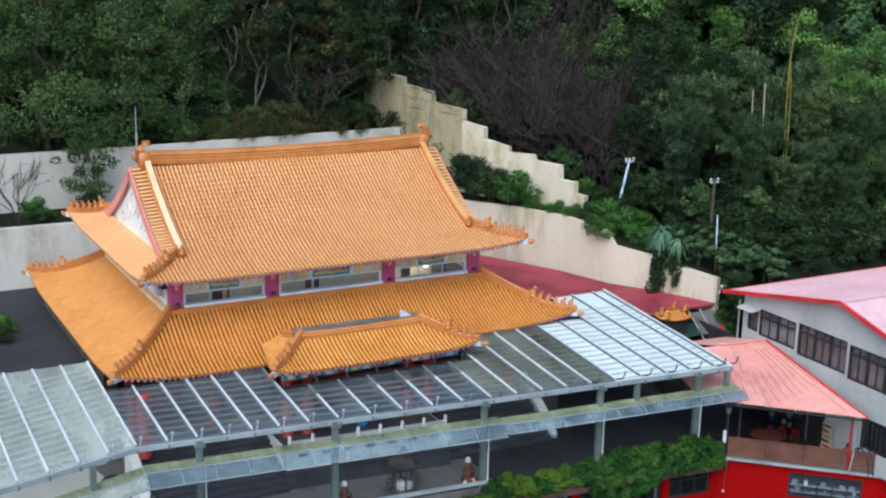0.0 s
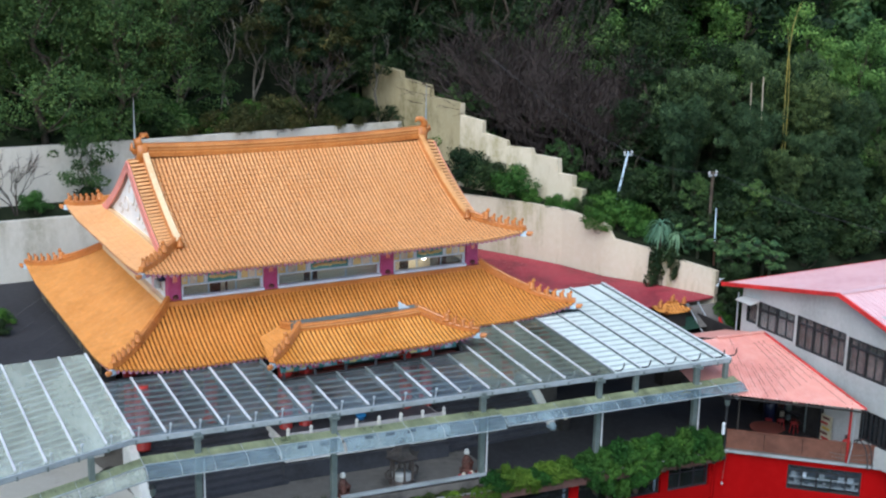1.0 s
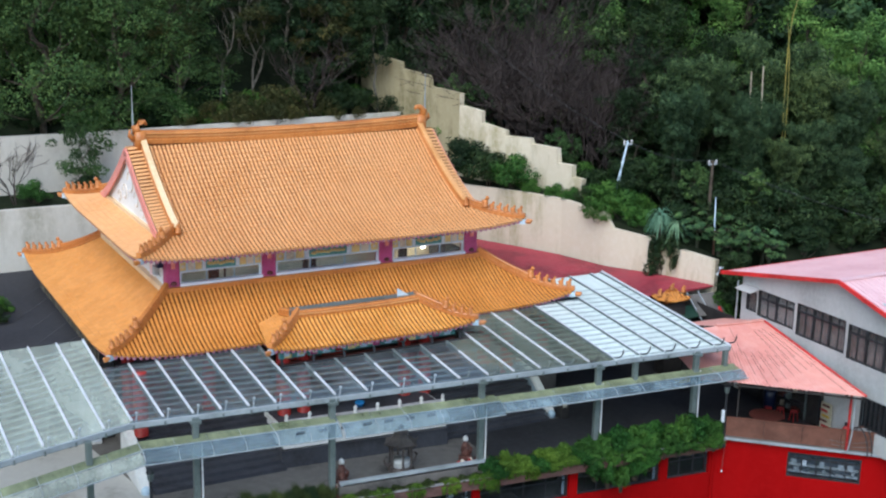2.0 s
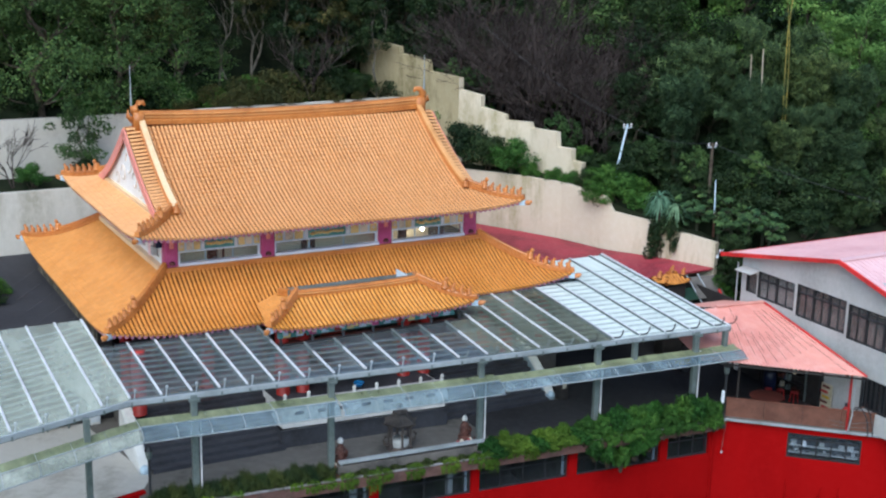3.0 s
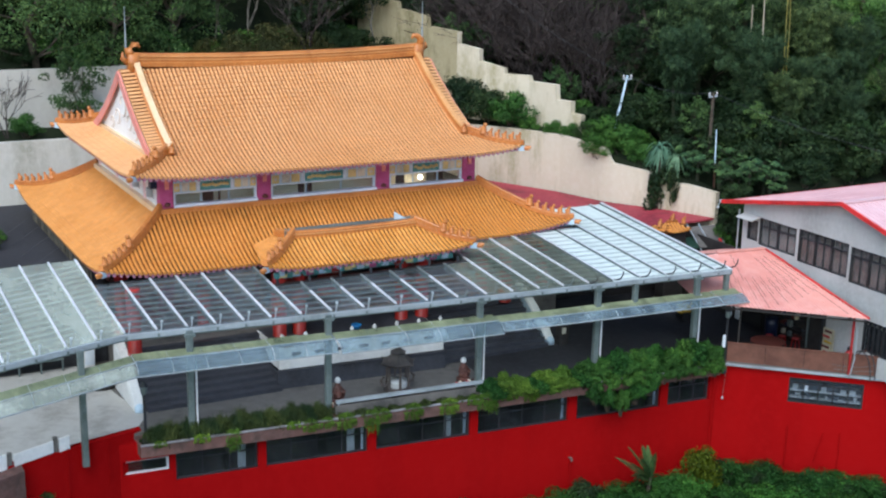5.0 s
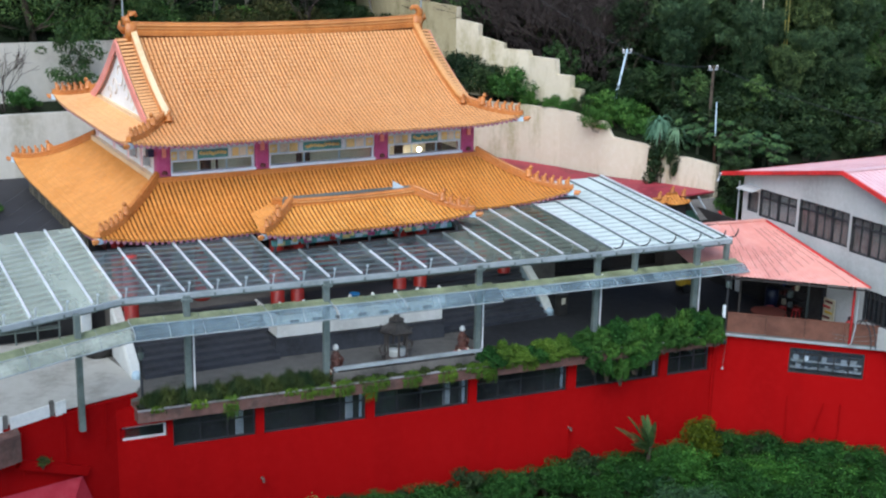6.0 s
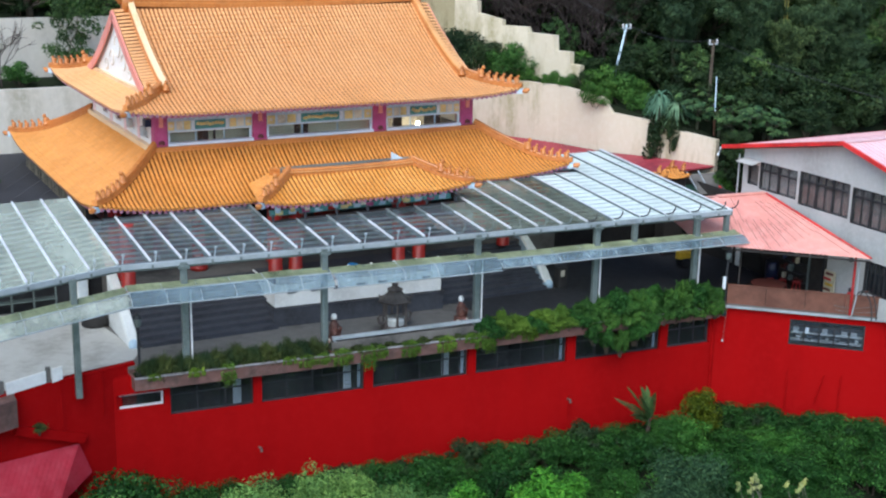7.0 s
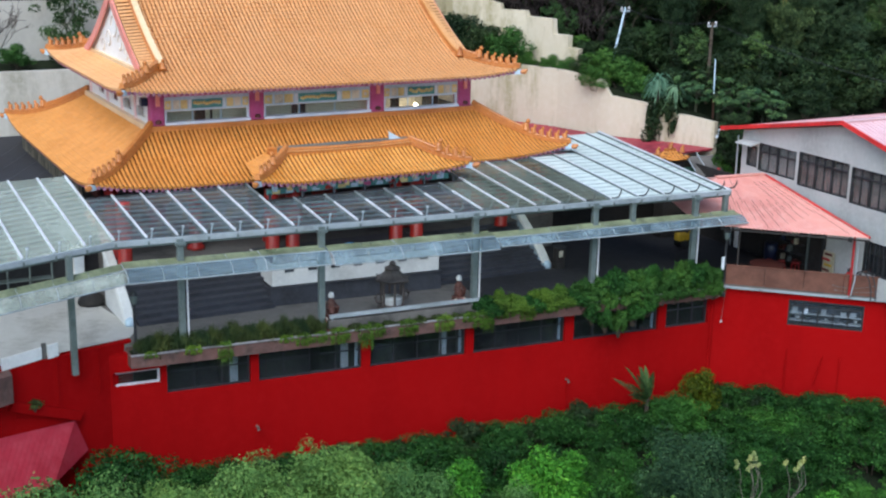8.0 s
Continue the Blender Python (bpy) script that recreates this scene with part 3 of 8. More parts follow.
STEPS = [(21.4, 25.2, 12.7), (22.25, 21.81, 12.4), (22.27, 21.76, 12.03), (22.95, 19.54, 11.83), (22.97, 19.48, 11.25), (23.58, 17.02, 11.14), (23.585, 17.0, 10.5), (24.11, 15.54, 10.34), (24.13, 15.48, 9.72),
         (24.85, 14.15, 9.46), (24.88, 14.11, 9.18), (25.6, 12.84, 9.2), (25.62, 12.79, 8.92), (26.1, 11.04, 8.93), (26.12, 10.96, 8.18), (26.4, 10.01, 8.19), (26.41, 9.98, 7.6), (26.62, 9.36, 7.57)]
solid("wall_stepped_old", wall_along(STEPS[:6], 3.0, 0.35), MOSS_DARK, "old mossy end of the stepped retaining wall", "wall", "structure")
solid("wall_stepped", wall_along([(x + 0.001, y - 0.004, z) for x, y, z in STEPS[5:6]] + STEPS[6:], 3.0, 0.35), MOSSY, "cream stepped retaining wall with mossy stains", "wall", "structure")


# ---- windows of the red walls ----
GLASS_WINDOW = glass_material("window_glass", (0.72, 0.76, 0.79), 0.05, (0.30, 0.33, 0.36), 0.04, 0.9)
GLASS_KITCHEN = glass_material("kitchen_glass", (0.86, 0.89, 0.92), 0.015, (0.4, 0.45, 0.5), 0.04, 0.9, gloss=0.5)
GLASS_PALE = glass_material("pale_window_glass", (0.84, 0.84, 0.84), 0.10, (0.45, 0.45, 0.45), 0.04, 0.7)


def red_wall_window(i, xa, xb, z0, z1, bars, pale=None):
    y = wall_front((xa + xb) / 2)
    w = thing("window_%d" % i, ((xa + xb) / 2, y, z0), "dark glazed sliding window in the red wall", "window", kind="structure")

    def bar(name, x1, z1_, x2, z2, t, mat, off=0.0):
        mm = Mesh().beam((x1, wall_front(x1) + 0.14 + off, z1_), (x2, wall_front(x2) + 0.14 + off, z2), t, t)
        return part(name, mm, mat, w)
    f = 0.07
    frame_mat = STEEL_DARK if i else ALU
    for a, b in (((xa, z0 + f / 2), (xb, z0 + f / 2)), ((xa, z1 - f / 2), (xb, z1 - f / 2)), ((xa + f / 2, z0), (xa + f / 2, z1)), ((xb - f / 2, z0), (xb - f / 2, z1))):
        bar("window_frame", a[0], a[1], b[0], b[1], f, frame_mat)
    for k in range(1, bars):
        x = xa + (xb - xa) * k / bars
        bar("mullion", x, z0, x, z1, 0.045, STEEL_DARK, 0.01)
    if bars > 1:
        bar("rail", xa, z0 + 0.62 * (z1 - z0), xb, z0 + 0.62 * (z1 - z0), 0.04, STEEL_DARK, 0.012)
        bar("window_sill", xa, z0 - 0.02, xb, z0 - 0.02, 0.08, WALL_RED, -0.1)
    for k in range(bars):
        a, b = xa + (xb - xa) * k / bars, xa + (xb - xa) * (k + 1) / bars
        mm = Mesh().prism([(a, wall_front(a) + 0.15), (b, wall_front(b) + 0.15), (b, wall_front(b) + 0.157), (a, wall_front(a) + 0.157)], z0 + 0.03, z1 - 0.03)
        part("pane", mm, GLASS_WINDOW, w)
    if pale:
        part("curtain", Mesh().box((pale, wall_front(pale) + 0.2, (z0 + z1) / 2), (0.30, 0.05, (z1 - z0) - 0.1), edge=0.02), WHITE_PAINT, w, "pale blue curtain behind the glass")
    if bars > 3:
        part("curtain", Mesh().box((xb - 0.14, wall_front(xb) + 0.21, (z0 + z1) / 2), (0.12, 0.05, (z1 - z0) - 0.1), edge=0.02), SILL, w, "pale blue curtain behind the glass")


for i, (xa, xb) in enumerate(WINDOWS, 1):
    red_wall_window(i, xa, xb, -1.42, -0.30, 4 if xb - xa > 3.5 else 3, pale={1: 3.45, 2: 7.45, 3: 11.25}.get(i))
red_wall_window(0, -0.64, 0.90, -0.98, -0.47, 1)


CUPBOARD = material("dull_blue_cupboard", (0.085, 0.105, 0.13), (0.04, 0.05, 0.06), (0.16, 0.19, 0.22), 0.6, stain=2.5)


def kitchen_window():
    w = thing("window_7", on_right(4.3, 0, -1.2), "dark framed kitchen window with things on the sill", "window", kind="structure")
    for ua, ub, z0, z1 in ((RW[0], RW[1], -1.2, -1.13), (RW[0], RW[1], -0.22, -0.15), (RW[0], RW[0] + 0.07, -1.13, -0.22), (RW[1] - 0.07, RW[1], -1.13, -0.22)):
        mm = Mesh()
        right_slab(mm, ua, ub, z0, z1, -0.03, 0.12)
        part("window_frame", mm, STEEL_DARK, w)
    for k in range(1, 5):
        u = RW[0] + (RW[1] - RW[0]) * k / 5
        mm = Mesh()
        right_slab(mm, u - 0.025, u + 0.025, -1.13, -0.22, -0.05, 0.10)
        part("mullion", mm, STEEL_DARK, w)
    for z in (-0.40,):
        mm = Mesh()
        right_slab(mm, RW[0], RW[1], z - 0.02, z + 0.02, -0.055, 0.095)
        part("rail", mm, STEEL_DARK, w)
    mm = Mesh()
    right_slab(mm, RW[0] + 0.05, RW[1] - 0.05, -1.13, -0.22, -0.075, 0.082)
    part("pane", mm, GLASS_KITCHEN, w).visible_shadow = False
    mm = Mesh()
    right_slab(mm, RW[0], RW[1], -1.2, -0.15, -0.36, 0.40)
    part("cupboard_back", mm, CUPBOARD, w)
    mm = Mesh()
    right_slab(mm, RW[0], RW[1], -1.04, -1.0, -0.12, 0.35)
    part("shelf", mm, STEEL, w)
    rr = random.Random(5)
    mm = Mesh()
    right_slab(mm, RW[0], RW[1], -0.74, -0.71, -0.1, 0.28)
    part("shelf", mm, STEEL, w, "grey steel upper shelf")
    for k in range(7):
        u = RW[0] + 0.25 + k * 0.38 + rr.uniform(-0.06, 0.06)
        if k in (0, 1, 3, 5, 6):
            wd, h = rr.uniform(0.14, 0.24), rr.uniform(0.16, 0.25)
            mm = Mesh()
            right_slab(mm, u - wd / 2, u + wd / 2, -0.708, -0.708 + h, -0.16, 0.22)
            solid("storage_tub", mm, (STEEL, SILL, STEEL)[k % 3], "grey plastic tub on the kitchen shelf", "tub", group="tubs on the kitchen shelf")
        r, h = rr.uniform(0.07, 0.12), rr.uniform(0.10, 0.17)
        solid("bowl", Mesh().turned(on_right(u + 0.12, -0.22, -0.998), [(r * 0.5, 0), (r * 0.85, h * 0.4), (r, h), (r * 0.9, h), (r * 0.7, h * 0.5)], 10),
              (STEEL, CUPBOARD, CUPBOARD)[k % 3], "small bowl on the lower kitchen shelf", "bowl", group="bowls on the kitchen shelf", smooth=True)


kitchen_window()

# ---- temple ----
X0, X1, Y0, Y1 = 0.0, 20.0, 0.0, 15.8
UX0, UX1, UY0, UY1 = 1.65, 18.35, 1.6, 14.2
MIDX, MIDY = 10.0, 7.9
WX0, WX1, WY0, WY1 = 3.07, 16.93, 3.1, 12.7
temple = thing("temple", (10, 7.9, 0.4), "two-tiered temple hall with curved orange glazed tile roofs", "temple")


class Roof:
    """A curved tiled roof over a rectangle; d is the way in from the eave, u the way along it."""

    def __init__(self, x0, x1, y0, y1, eave, top, deep, power, lift, reach):
        self.r, self.eave, self.top, self.deep, self.power, self.lift, self.reach = (x0, x1, y0, y1), eave, top, deep, power, lift, reach

    def length(self, side):
        x0, x1, y0, y1 = self.r
        return x1 - x0 if side in "fb" else y1 - y0

    def z(self, side, u, d):
        t = max(d, 0.0) / self.deep
        z = self.eave + (self.top - self.eave) * (0.35 * t + 0.65 * t ** self.power)
        c = min(u, self.length(side) - u)
        return z + self.lift * max(0, 1 - c / self.reach) ** 2 * max(0, 1 - d / (self.reach * 0.8))

    def at(self, side, u, d, up=0.0):
        x0, x1, y0, y1 = self.r
        z = self.z(side, u, d) + up
        return Vector({"f": (x0 + u, y0 + d, z), "b": (x1 - u, y1 - d, z), "l": (x0 + d, y1 - u, z), "r": (x1 - d, y0 + u, z)}[side])

    def tiles(self, side, dmax, step=0.174, run=0.215, radius=0.060, lap=0.013, dmin=lambda u: 0.0):
        """Barrel tiles, eave discs and pan tiles of one slope, as three meshes; also where each single barrel tile lies."""
        barrel, pan, discs, single = Mesh(), Mesh(), Mesh(), []
        L = self.length(side)
        n = round(L / step)
        step = L / n
        for i in range(n + 1):
            u = i * step
            if i < n:
                top = min(dmax(u), dmax(u + step))
                top = max(top, 0.0) + step * 0.9
                k = max(1, math.ceil(top / run))
                for j in range(k):
                    a, b = max(j * run, dmin(u)), min((j + 1) * run, top)
                    if b - a < 0.02:
                        continue
                    q = [self.at(side, u, a, 0.014), self.at(side, u + step, a, 0.014), self.at(side, u + step, b, 0), self.at(side, u, b, 0)]
                    lip = [q[0] - Vector((0, 0, 0.03)), q[1] - Vector((0, 0, 0.03))]
                    pan.add(q + lip, [(0, 1, 2, 3), (4, 5, 1, 0)])
            if 0 < i < n:
                top = dmax(u)
                if top < 0.12:
                    continue
                k = max(1, math.ceil(top / run))
                for j in range(k):
                    a, b = max(j * run, dmin(u)) - (0.06 if j == 0 else 0), min((j + 1) * run, top)
                    if b - a < 0.04:
                        continue
                    pa, pb = self.at(side, u, max(a, 0)), self.at(side, u, b)
                    d = (pb - pa).normalized()
                    if a < 0:
                        pa = pa + d * a
                    s = d.cross(Vector((0, 0, 1))).normalized()
                    w = s.cross(d)
                    jit = (random.random() - 0.5) * 0.012
                    single.append((pa, pb, s, w, radius, j == 0))
                    barrel_tile(barrel, pa, pb, s, w, radius, jit, lap)
                    if j == 0:
                        ring = [pa + (s * math.cos(2 * math.pi * q / 8) + w * math.sin(2 * math.pi * q / 8)) * radius * 1.12 + w * 0.01 for q in range(8)]
                        discs.add(ring + [p + d * 0.05 for p in ring], [tuple(range(8))] + [(q, q + 8, (q + 1) % 8 + 8, (q + 1) % 8) for q in range(8)])
        return barrel, pan, discs, single

    def hip(self, corner, d0, d1, n=14, up=0.0, shift=0.0):
        """Points down the hip of a corner such as 'fl', from d1 (inside) to d0 (tip)."""
        x0, x1, y0, y1 = self.r
        out_ = []
        for i in range(n + 1):
            d = d1 + (d0 - d1) * i / n
            z = self.z("f", max(d, 0), max(d, 0)) + up + (0.0 if d >= 0 else -d * 0.25)
            out_.append(((x0 + d) if "l" in corner else (x1 - d), (y0 + d) if "f" in corner else (y1 - d), z))
        return out_


def barrel_tile(m, pa, pb, s, w, r, jit=0.0, lap=0.010):
    """One half-round tile, a little narrower at its upper end."""
    arc = [(math.cos(math.pi * k / 4), math.sin(math.pi * k / 4)) for k in range(5)]
    lo = [pa + s * (r * c + jit) + w * (r * h + lap) for c, h in arc]
    hi = [pb + s * (r * (0.92 - 5 * lap) * c + jit) + w * (r * (0.92 - 5 * lap) * h) for c, h in arc]
    m.add(lo + hi, [(k, k + 5, k + 6, k + 1) for k in range(4)] + [(0, 1, 2, 3, 4)])


BOX_RIDGE = [(-0.15, 0), (0.15, 0), (0.15, 0.1), (0.11, 0.12), (0.11, 0.22), (0.14, 0.24), (0.09, 0.32), (-0.09, 0.32), (-0.14, 0.24), (-0.11, 0.22), (-0.11, 0.12), (-0.15, 0.1)]


def scaled(profile, a, b):
    return [(x * a, z * b) for x, z in profile]


def ornament(p, h, along, name, parent, mat=None):
    """A small crouching glazed figure as a plain shape: base, body and raised head."""
    mm = Mesh()
    along = Vector(along).normalized()
    p = Vector(p)
    mm.turned(p, [(h * 0.34, 0), (h * 0.36, h * 0.12), (h * 0.24, h * 0.2), (h * 0.28, h * 0.42), (h * 0.2, h * 0.62), (h * 0.09, h * 0.7)], 8)
    q = p + along * h * 0.16 + Vector((0, 0, h * 0.62))
    mm.turned(q, [(h * 0.06, 0), (h * 0.17, h * 0.1), (h * 0.18, h * 0.22), (h * 0.08, h * 0.36)], 8)
    t = p - along * h * 0.2 + Vector((0, 0, h * 0.2))
    mm.tube([t, t - along * h * 0.14 + Vector((0, 0, h * 0.25)), t - along * h * 0.05 + Vector((0, 0, h * 0.5))], [h * 0.09, h * 0.07, h * 0.02], 6)
    return part(name, mm, mat or RIDGE, parent, smooth=True)


def hip_ridge(roof, corner, d_in, roof_part, n_figures, first, gap):
    pts = roof.hip(corner, -0.05, d_in, 16, 0.03)
    part("hip_ridge", Mesh().sweep(pts, scaled(BOX_RIDGE, 0.8, 0.62)), RIDGE, roof_part)
    upper = roof.hip(corner, first + gap * n_figures + 0.1, d_in, 12, 0.2)
    part("ridge_cap", Mesh().sweep(upper, scaled(BOX_RIDGE, 0.7, 0.55)), RIDGE, roof_part)
    sx, sy = (-1 if "l" in corner else 1), (-1 if "f" in corner else 1)
    for k in range(n_figures + 1):
        d = first + gap * k
        p = roof.hip(corner, d, d, 1, 0.21)[0]
        ornament(p, 0.36 if k < n_figures else 0.5, (sx, sy, 0), "ridge_figure", roof_part)
    tip = Vector(roof.hip(corner, 0.0, 0.0, 1)[0])
    out_ = Vector((sx, sy, 0)).normalized()
    mm = Mesh().beam(tip - Vector((0, 0, 0.16)) - out_ * 0.5, tip + out_ * 0.12 - Vector((0, 0, 0.12)), 0.16, 0.2)
    part("corner_beam", mm, BLUE_PAINT, roof_part, "pale blue painted corner beam")
    mm = Mesh().tube([tip + out_ * 0.1 - Vector((0, 0, 0.12)), tip + out_ * 0.27 - Vector((0, 0, 0.1)), tip + out_ * 0.38 - Vector((0, 0, 0.02))], [0.1, 0.11, 0.04], 8)
    part("beam_head", mm, RIDGE, roof_part, "glazed orange beam end")


def eaves(roof, side, roof_part, soffit_in):
    """Rafter ends, fascia and soffit under one eave."""
    L = roof.length(side)
    raft = Mesh()
    n = round(L / 0.23)
    for i in range(1, n):
        u = i * L / n
        end = min(0.55, u, L - u)
        raft.beam(roof.at(side, u, 0.03, -0.13), roof.at(side, u, end, -0.17), 0.1, 0.1)
    part("rafter_band", raft, MAUVE, roof_part, "faded mauve rafter ends", kind="stuff")
    pts = [roof.at(side, L * i / 24, 0.06, -0.055) for i in range(25)]
    part("fascia", Mesh().sweep(pts, [(-0.03, -0.04), (0.03, -0.04), (0.03, 0.03), (-0.03, 0.03)]), MAUVE, roof_part, "faded mauve eave board")
    sof = Mesh()
    for i in range(24):
        for j in range(5):
            q = []
            for u, f in ((L * i / 24, j / 5), (L * (i + 1) / 24, j / 5), (L * (i + 1) / 24, (j + 1) / 5), (L * i / 24, (j + 1) / 5)):
                d = 0.05 + f * (min(soffit_in, max(u, 0.06), max(L - u, 0.06)) - 0.05)
                q.append(roof.at(side, u, d, -0.12))
            sof.add(q, [(0, 1, 2, 3)])
    part("soffit", sof, PINK, roof_part)


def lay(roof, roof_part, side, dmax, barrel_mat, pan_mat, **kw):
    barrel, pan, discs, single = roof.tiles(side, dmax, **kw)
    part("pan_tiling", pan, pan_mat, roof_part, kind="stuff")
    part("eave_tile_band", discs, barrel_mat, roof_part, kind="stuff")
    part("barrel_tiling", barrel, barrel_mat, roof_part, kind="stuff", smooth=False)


# upper roof
upper = Roof(UX0, UX1, UY0, UY1, 7.74, 11.1, 6.3, 1.75, 0.22, 2.6)
GA = 1.8
LU = UX1 - UX0
LS = UY1 - UY0
root_up = Mesh()
for side in "fb":
    for i in range(30):
        for j in range(12):
            x = [GA + (LU - 2 * GA) * k / 30 for k in (i, i + 1)]
            d = [GA + (6.3 - GA) * k / 12 for k in (j, j + 1)]
            root_up.add([upper.at(side, x[0], d[0], -0.03), upper.at(side, x[1], d[0], -0.03), upper.at(side, x[1], d[1], -0.03), upper.at(side, x[0], d[1], -0.03)], [(0, 1, 2, 3)])
upper_roof = part("upper_roof", root_up, PAN_UP, temple, "upper hip-and-gable roof of salmon orange glazed tiles")


def upper_front(u):
    c = min(u, LU - u)
    return 6.2 if c >= GA else c


def upper_side(u):
    return min(u, LS - u, GA - 0.05)


for side in "fb":
    lay(upper, upper_roof, side, upper_front, TILE_UP, PAN_UP, lap=0.026)
for side in "lr":
    lay(upper, upper_roof, side, upper_side, TILE_UP, PAN_UP)
for side in "fblr":
    eaves(upper, side, upper_roof, 1.45)
for corner in ("fl", "fr", "bl", "br"):
    hip_ridge(upper, corner, GA + 0.1, upper_roof, 5, 0.12, 0.22)

# main ridge, with bands, end figures and rods
ridge_pts = [(UX0 + GA + 0.05 + (LU - 2 * GA - 0.1) * i / 24, MIDY, 11.0 + 0.16 * (abs(i - 12) / 12) ** 2.2) for i in range(25)]
ridge = part("main_ridge", Mesh().sweep(ridge_pts, scaled(BOX_RIDGE, 1.25, 1.7)), RIDGE, upper_roof, "moulded orange main ridge")
for dz, w in ((0.16, 0.36), (0.30, 0.33), (0.42, 0.36)):
    part("ridge_band", Mesh().sweep([(x, y, z + dz) for x, y, z in ridge_pts], [(-w / 2, -0.022), (w / 2, -0.022), (w / 2, 0.022), (-w / 2, 0.022)]), RIDGE_BAND, ridge)
for sx in (-1, 1):
    ex = MIDX + sx * 6.5
    mm = Mesh()
    mm.box((ex, MIDY, 11.28), (0.46, 0.5, 0.75), edge=0.08)
    mm.tube([(ex + sx * 0.1, MIDY, 11.6), (ex + sx * 0.16, MIDY, 11.85), (ex - sx * 0.02, MIDY, 12.02), (ex - sx * 0.22, MIDY, 12.04), (ex - sx * 0.3, MIDY, 11.9)], [0.2, 0.17, 0.13, 0.1, 0.05], 8)
    mm.tube([(ex + sx * 0.2, MIDY, 11.3), (ex + sx * 0.42, MIDY, 11.5), (ex + sx * 0.4, MIDY, 11.75)], [0.14, 0.1, 0.03], 8)
    mm.tube([(ex - sx * 0.2, MIDY, 11.45), (ex - sx * 0.3, MIDY, 11.62), (ex - sx * 0.36, MIDY, 11.6)], [0.12, 0.1, 0.05], 8)
    part("ridge_end_figure", mm, RIDGE, ridge, "curled glazed ridge end figure", smooth=True)
    rod = Mesh().tube([(ex + sx * 0.25, MIDY + 0.05, 11.2), (ex + sx * 0.25, MIDY + 0.05, 12.4)], [0.05, 0.04], 8)
    rod.tube([(ex + sx * 0.25, MIDY + 0.05, 12.4), (ex + sx * 0.25, MIDY + 0.05, 13.55)], [0.028, 0.012], 6)
    part("lightning_rod", rod, STEEL, ridge, "thin grey lightning rod")

# rakes, gables and barge boards
for sx, base_x in ((-1, UX0), (1, UX1)):
    gx = base_x - sx * GA
    for sy in (1, -1):
        side = "f" if sy > 0 else "b"
        u = GA if (sx < 0) == (side == "f") else LU - GA
        line = [upper.at(side, u, d, 0.03) for d in np.linspace(6.25, GA - 0.15, 22)]
        line = [Vector((gx - sx * 0.16, p.y, p.z)) for p in line]
        part("rake_ridge", Mesh().sweep(line, scaled(BOX_RIDGE, 0.85, 0.95)), RIDGE, upper_roof)
        cap = [p + Vector((0, 0, 0.325)) for p in line]
        # left caps coloured paler than the right, for light falling on that side
        part("rake_cap", Mesh().sweep(cap, [(-0.13, -0.02), (0.13, -0.02), (0.1, 0.05), (-0.1, 0.05)]), RIDGE_PALE if sx < 0 else RIDGE_BAND, upper_roof, "gable ridge cap, paled for light on the left side" if sx < 0 else "amber glazed cap of the gable ridge")
        foot = line[-1]
        ornament(foot + Vector((0, -sy * 0.05, 0.1)), 0.42, (0, -sy, 0), "ridge_figure", upper_roof)
        row = Mesh()
        for p in [upper.at(side, u, d, -0.02) for d in np.linspace(6.15, GA - 0.05, 27)]:
            a, b = Vector((gx + sx * 0.52, p.y, p.z - 0.03)), Vector((gx - sx * 0.05, p.y, p.z + 0.02))
            dirn = (b - a).normalized()
            s = Vector((0, 1, 0))
            barrel_tile(row, a, b, s, Vector((0, 0, 1)), 0.085)
        part("rake_tiling", row, TILE_UP, upper_roof, kind="stuff")
        deck = Mesh()
        pts = [upper.at(side, u, d, -0.05) for d in np.linspace(6.3, GA - 0.05, 16)]
        deck.sweep([(gx + sx * 0.2, p.y, p.z) for p in pts], [(-0.3, -0.05), (0.3, -0.05), (0.3, 0), (-0.3, 0)])
        part("rake_deck", deck, PAN_UP, upper_roof)
        board = [Vector((gx + sx * 0.57, p.y, p.z - 0.2)) for p in pts]
        part("barge_board", Mesh().sweep(board, [(-0.03, -0.2), (0.03, -0.2), (0.03, 0.17), (-0.03, 0.17)]), PINK_PALE, upper_roof, "rose pink barge board")
    # gable wall under the curved slopes
    tri = Mesh()
    ds = np.linspace(GA - 0.4, 6.3, 14)
    ys = [UY0 + d for d in ds] + [UY1 - d for d in reversed(ds[:-1])]
    zs = [upper.at("f", LU / 2, min(d, 6.3), -0.08).z for d in ds]
    zs = zs + list(reversed(zs[:-1]))
    for k in range(len(ys) - 1):
        tri.add([(gx + sx * 0.41, ys[k], 7.9), (gx + sx * 0.41, ys[k + 1], 7.9), (gx + sx * 0.41, ys[k + 1], zs[k + 1]), (gx + sx * 0.41, ys[k], zs[k]),
                 (gx + sx * 0.14, ys[k], 7.9), (gx + sx * 0.14, ys[k + 1], 7.9), (gx + sx * 0.14, ys[k + 1], zs[k + 1]), (gx + sx * 0.14, ys[k], zs[k])], [(0, 1, 2, 3), (7, 6, 5, 4)])
    gable = part("gable", tri, STUCCO, upper_roof, "white stucco gable with a faint scroll relief")
    rel = Mesh()
    for cy, cz, r in ((MIDY, 9.55, 0.42), (MIDY - 0.9, 9.0, 0.3), (MIDY + 0.9, 9.0, 0.3), (MIDY - 1.8, 8.65, 0.22), (MIDY + 1.8, 8.65, 0.22)):
        rel.tube([(gx + sx * 0.425, cy + r * math.cos(a), cz + r * math.sin(a)) for a in np.linspace(0, 5.2, 14)], 0.035, 5)
    part("relief", rel, STUCCO_RELIEF, gable)
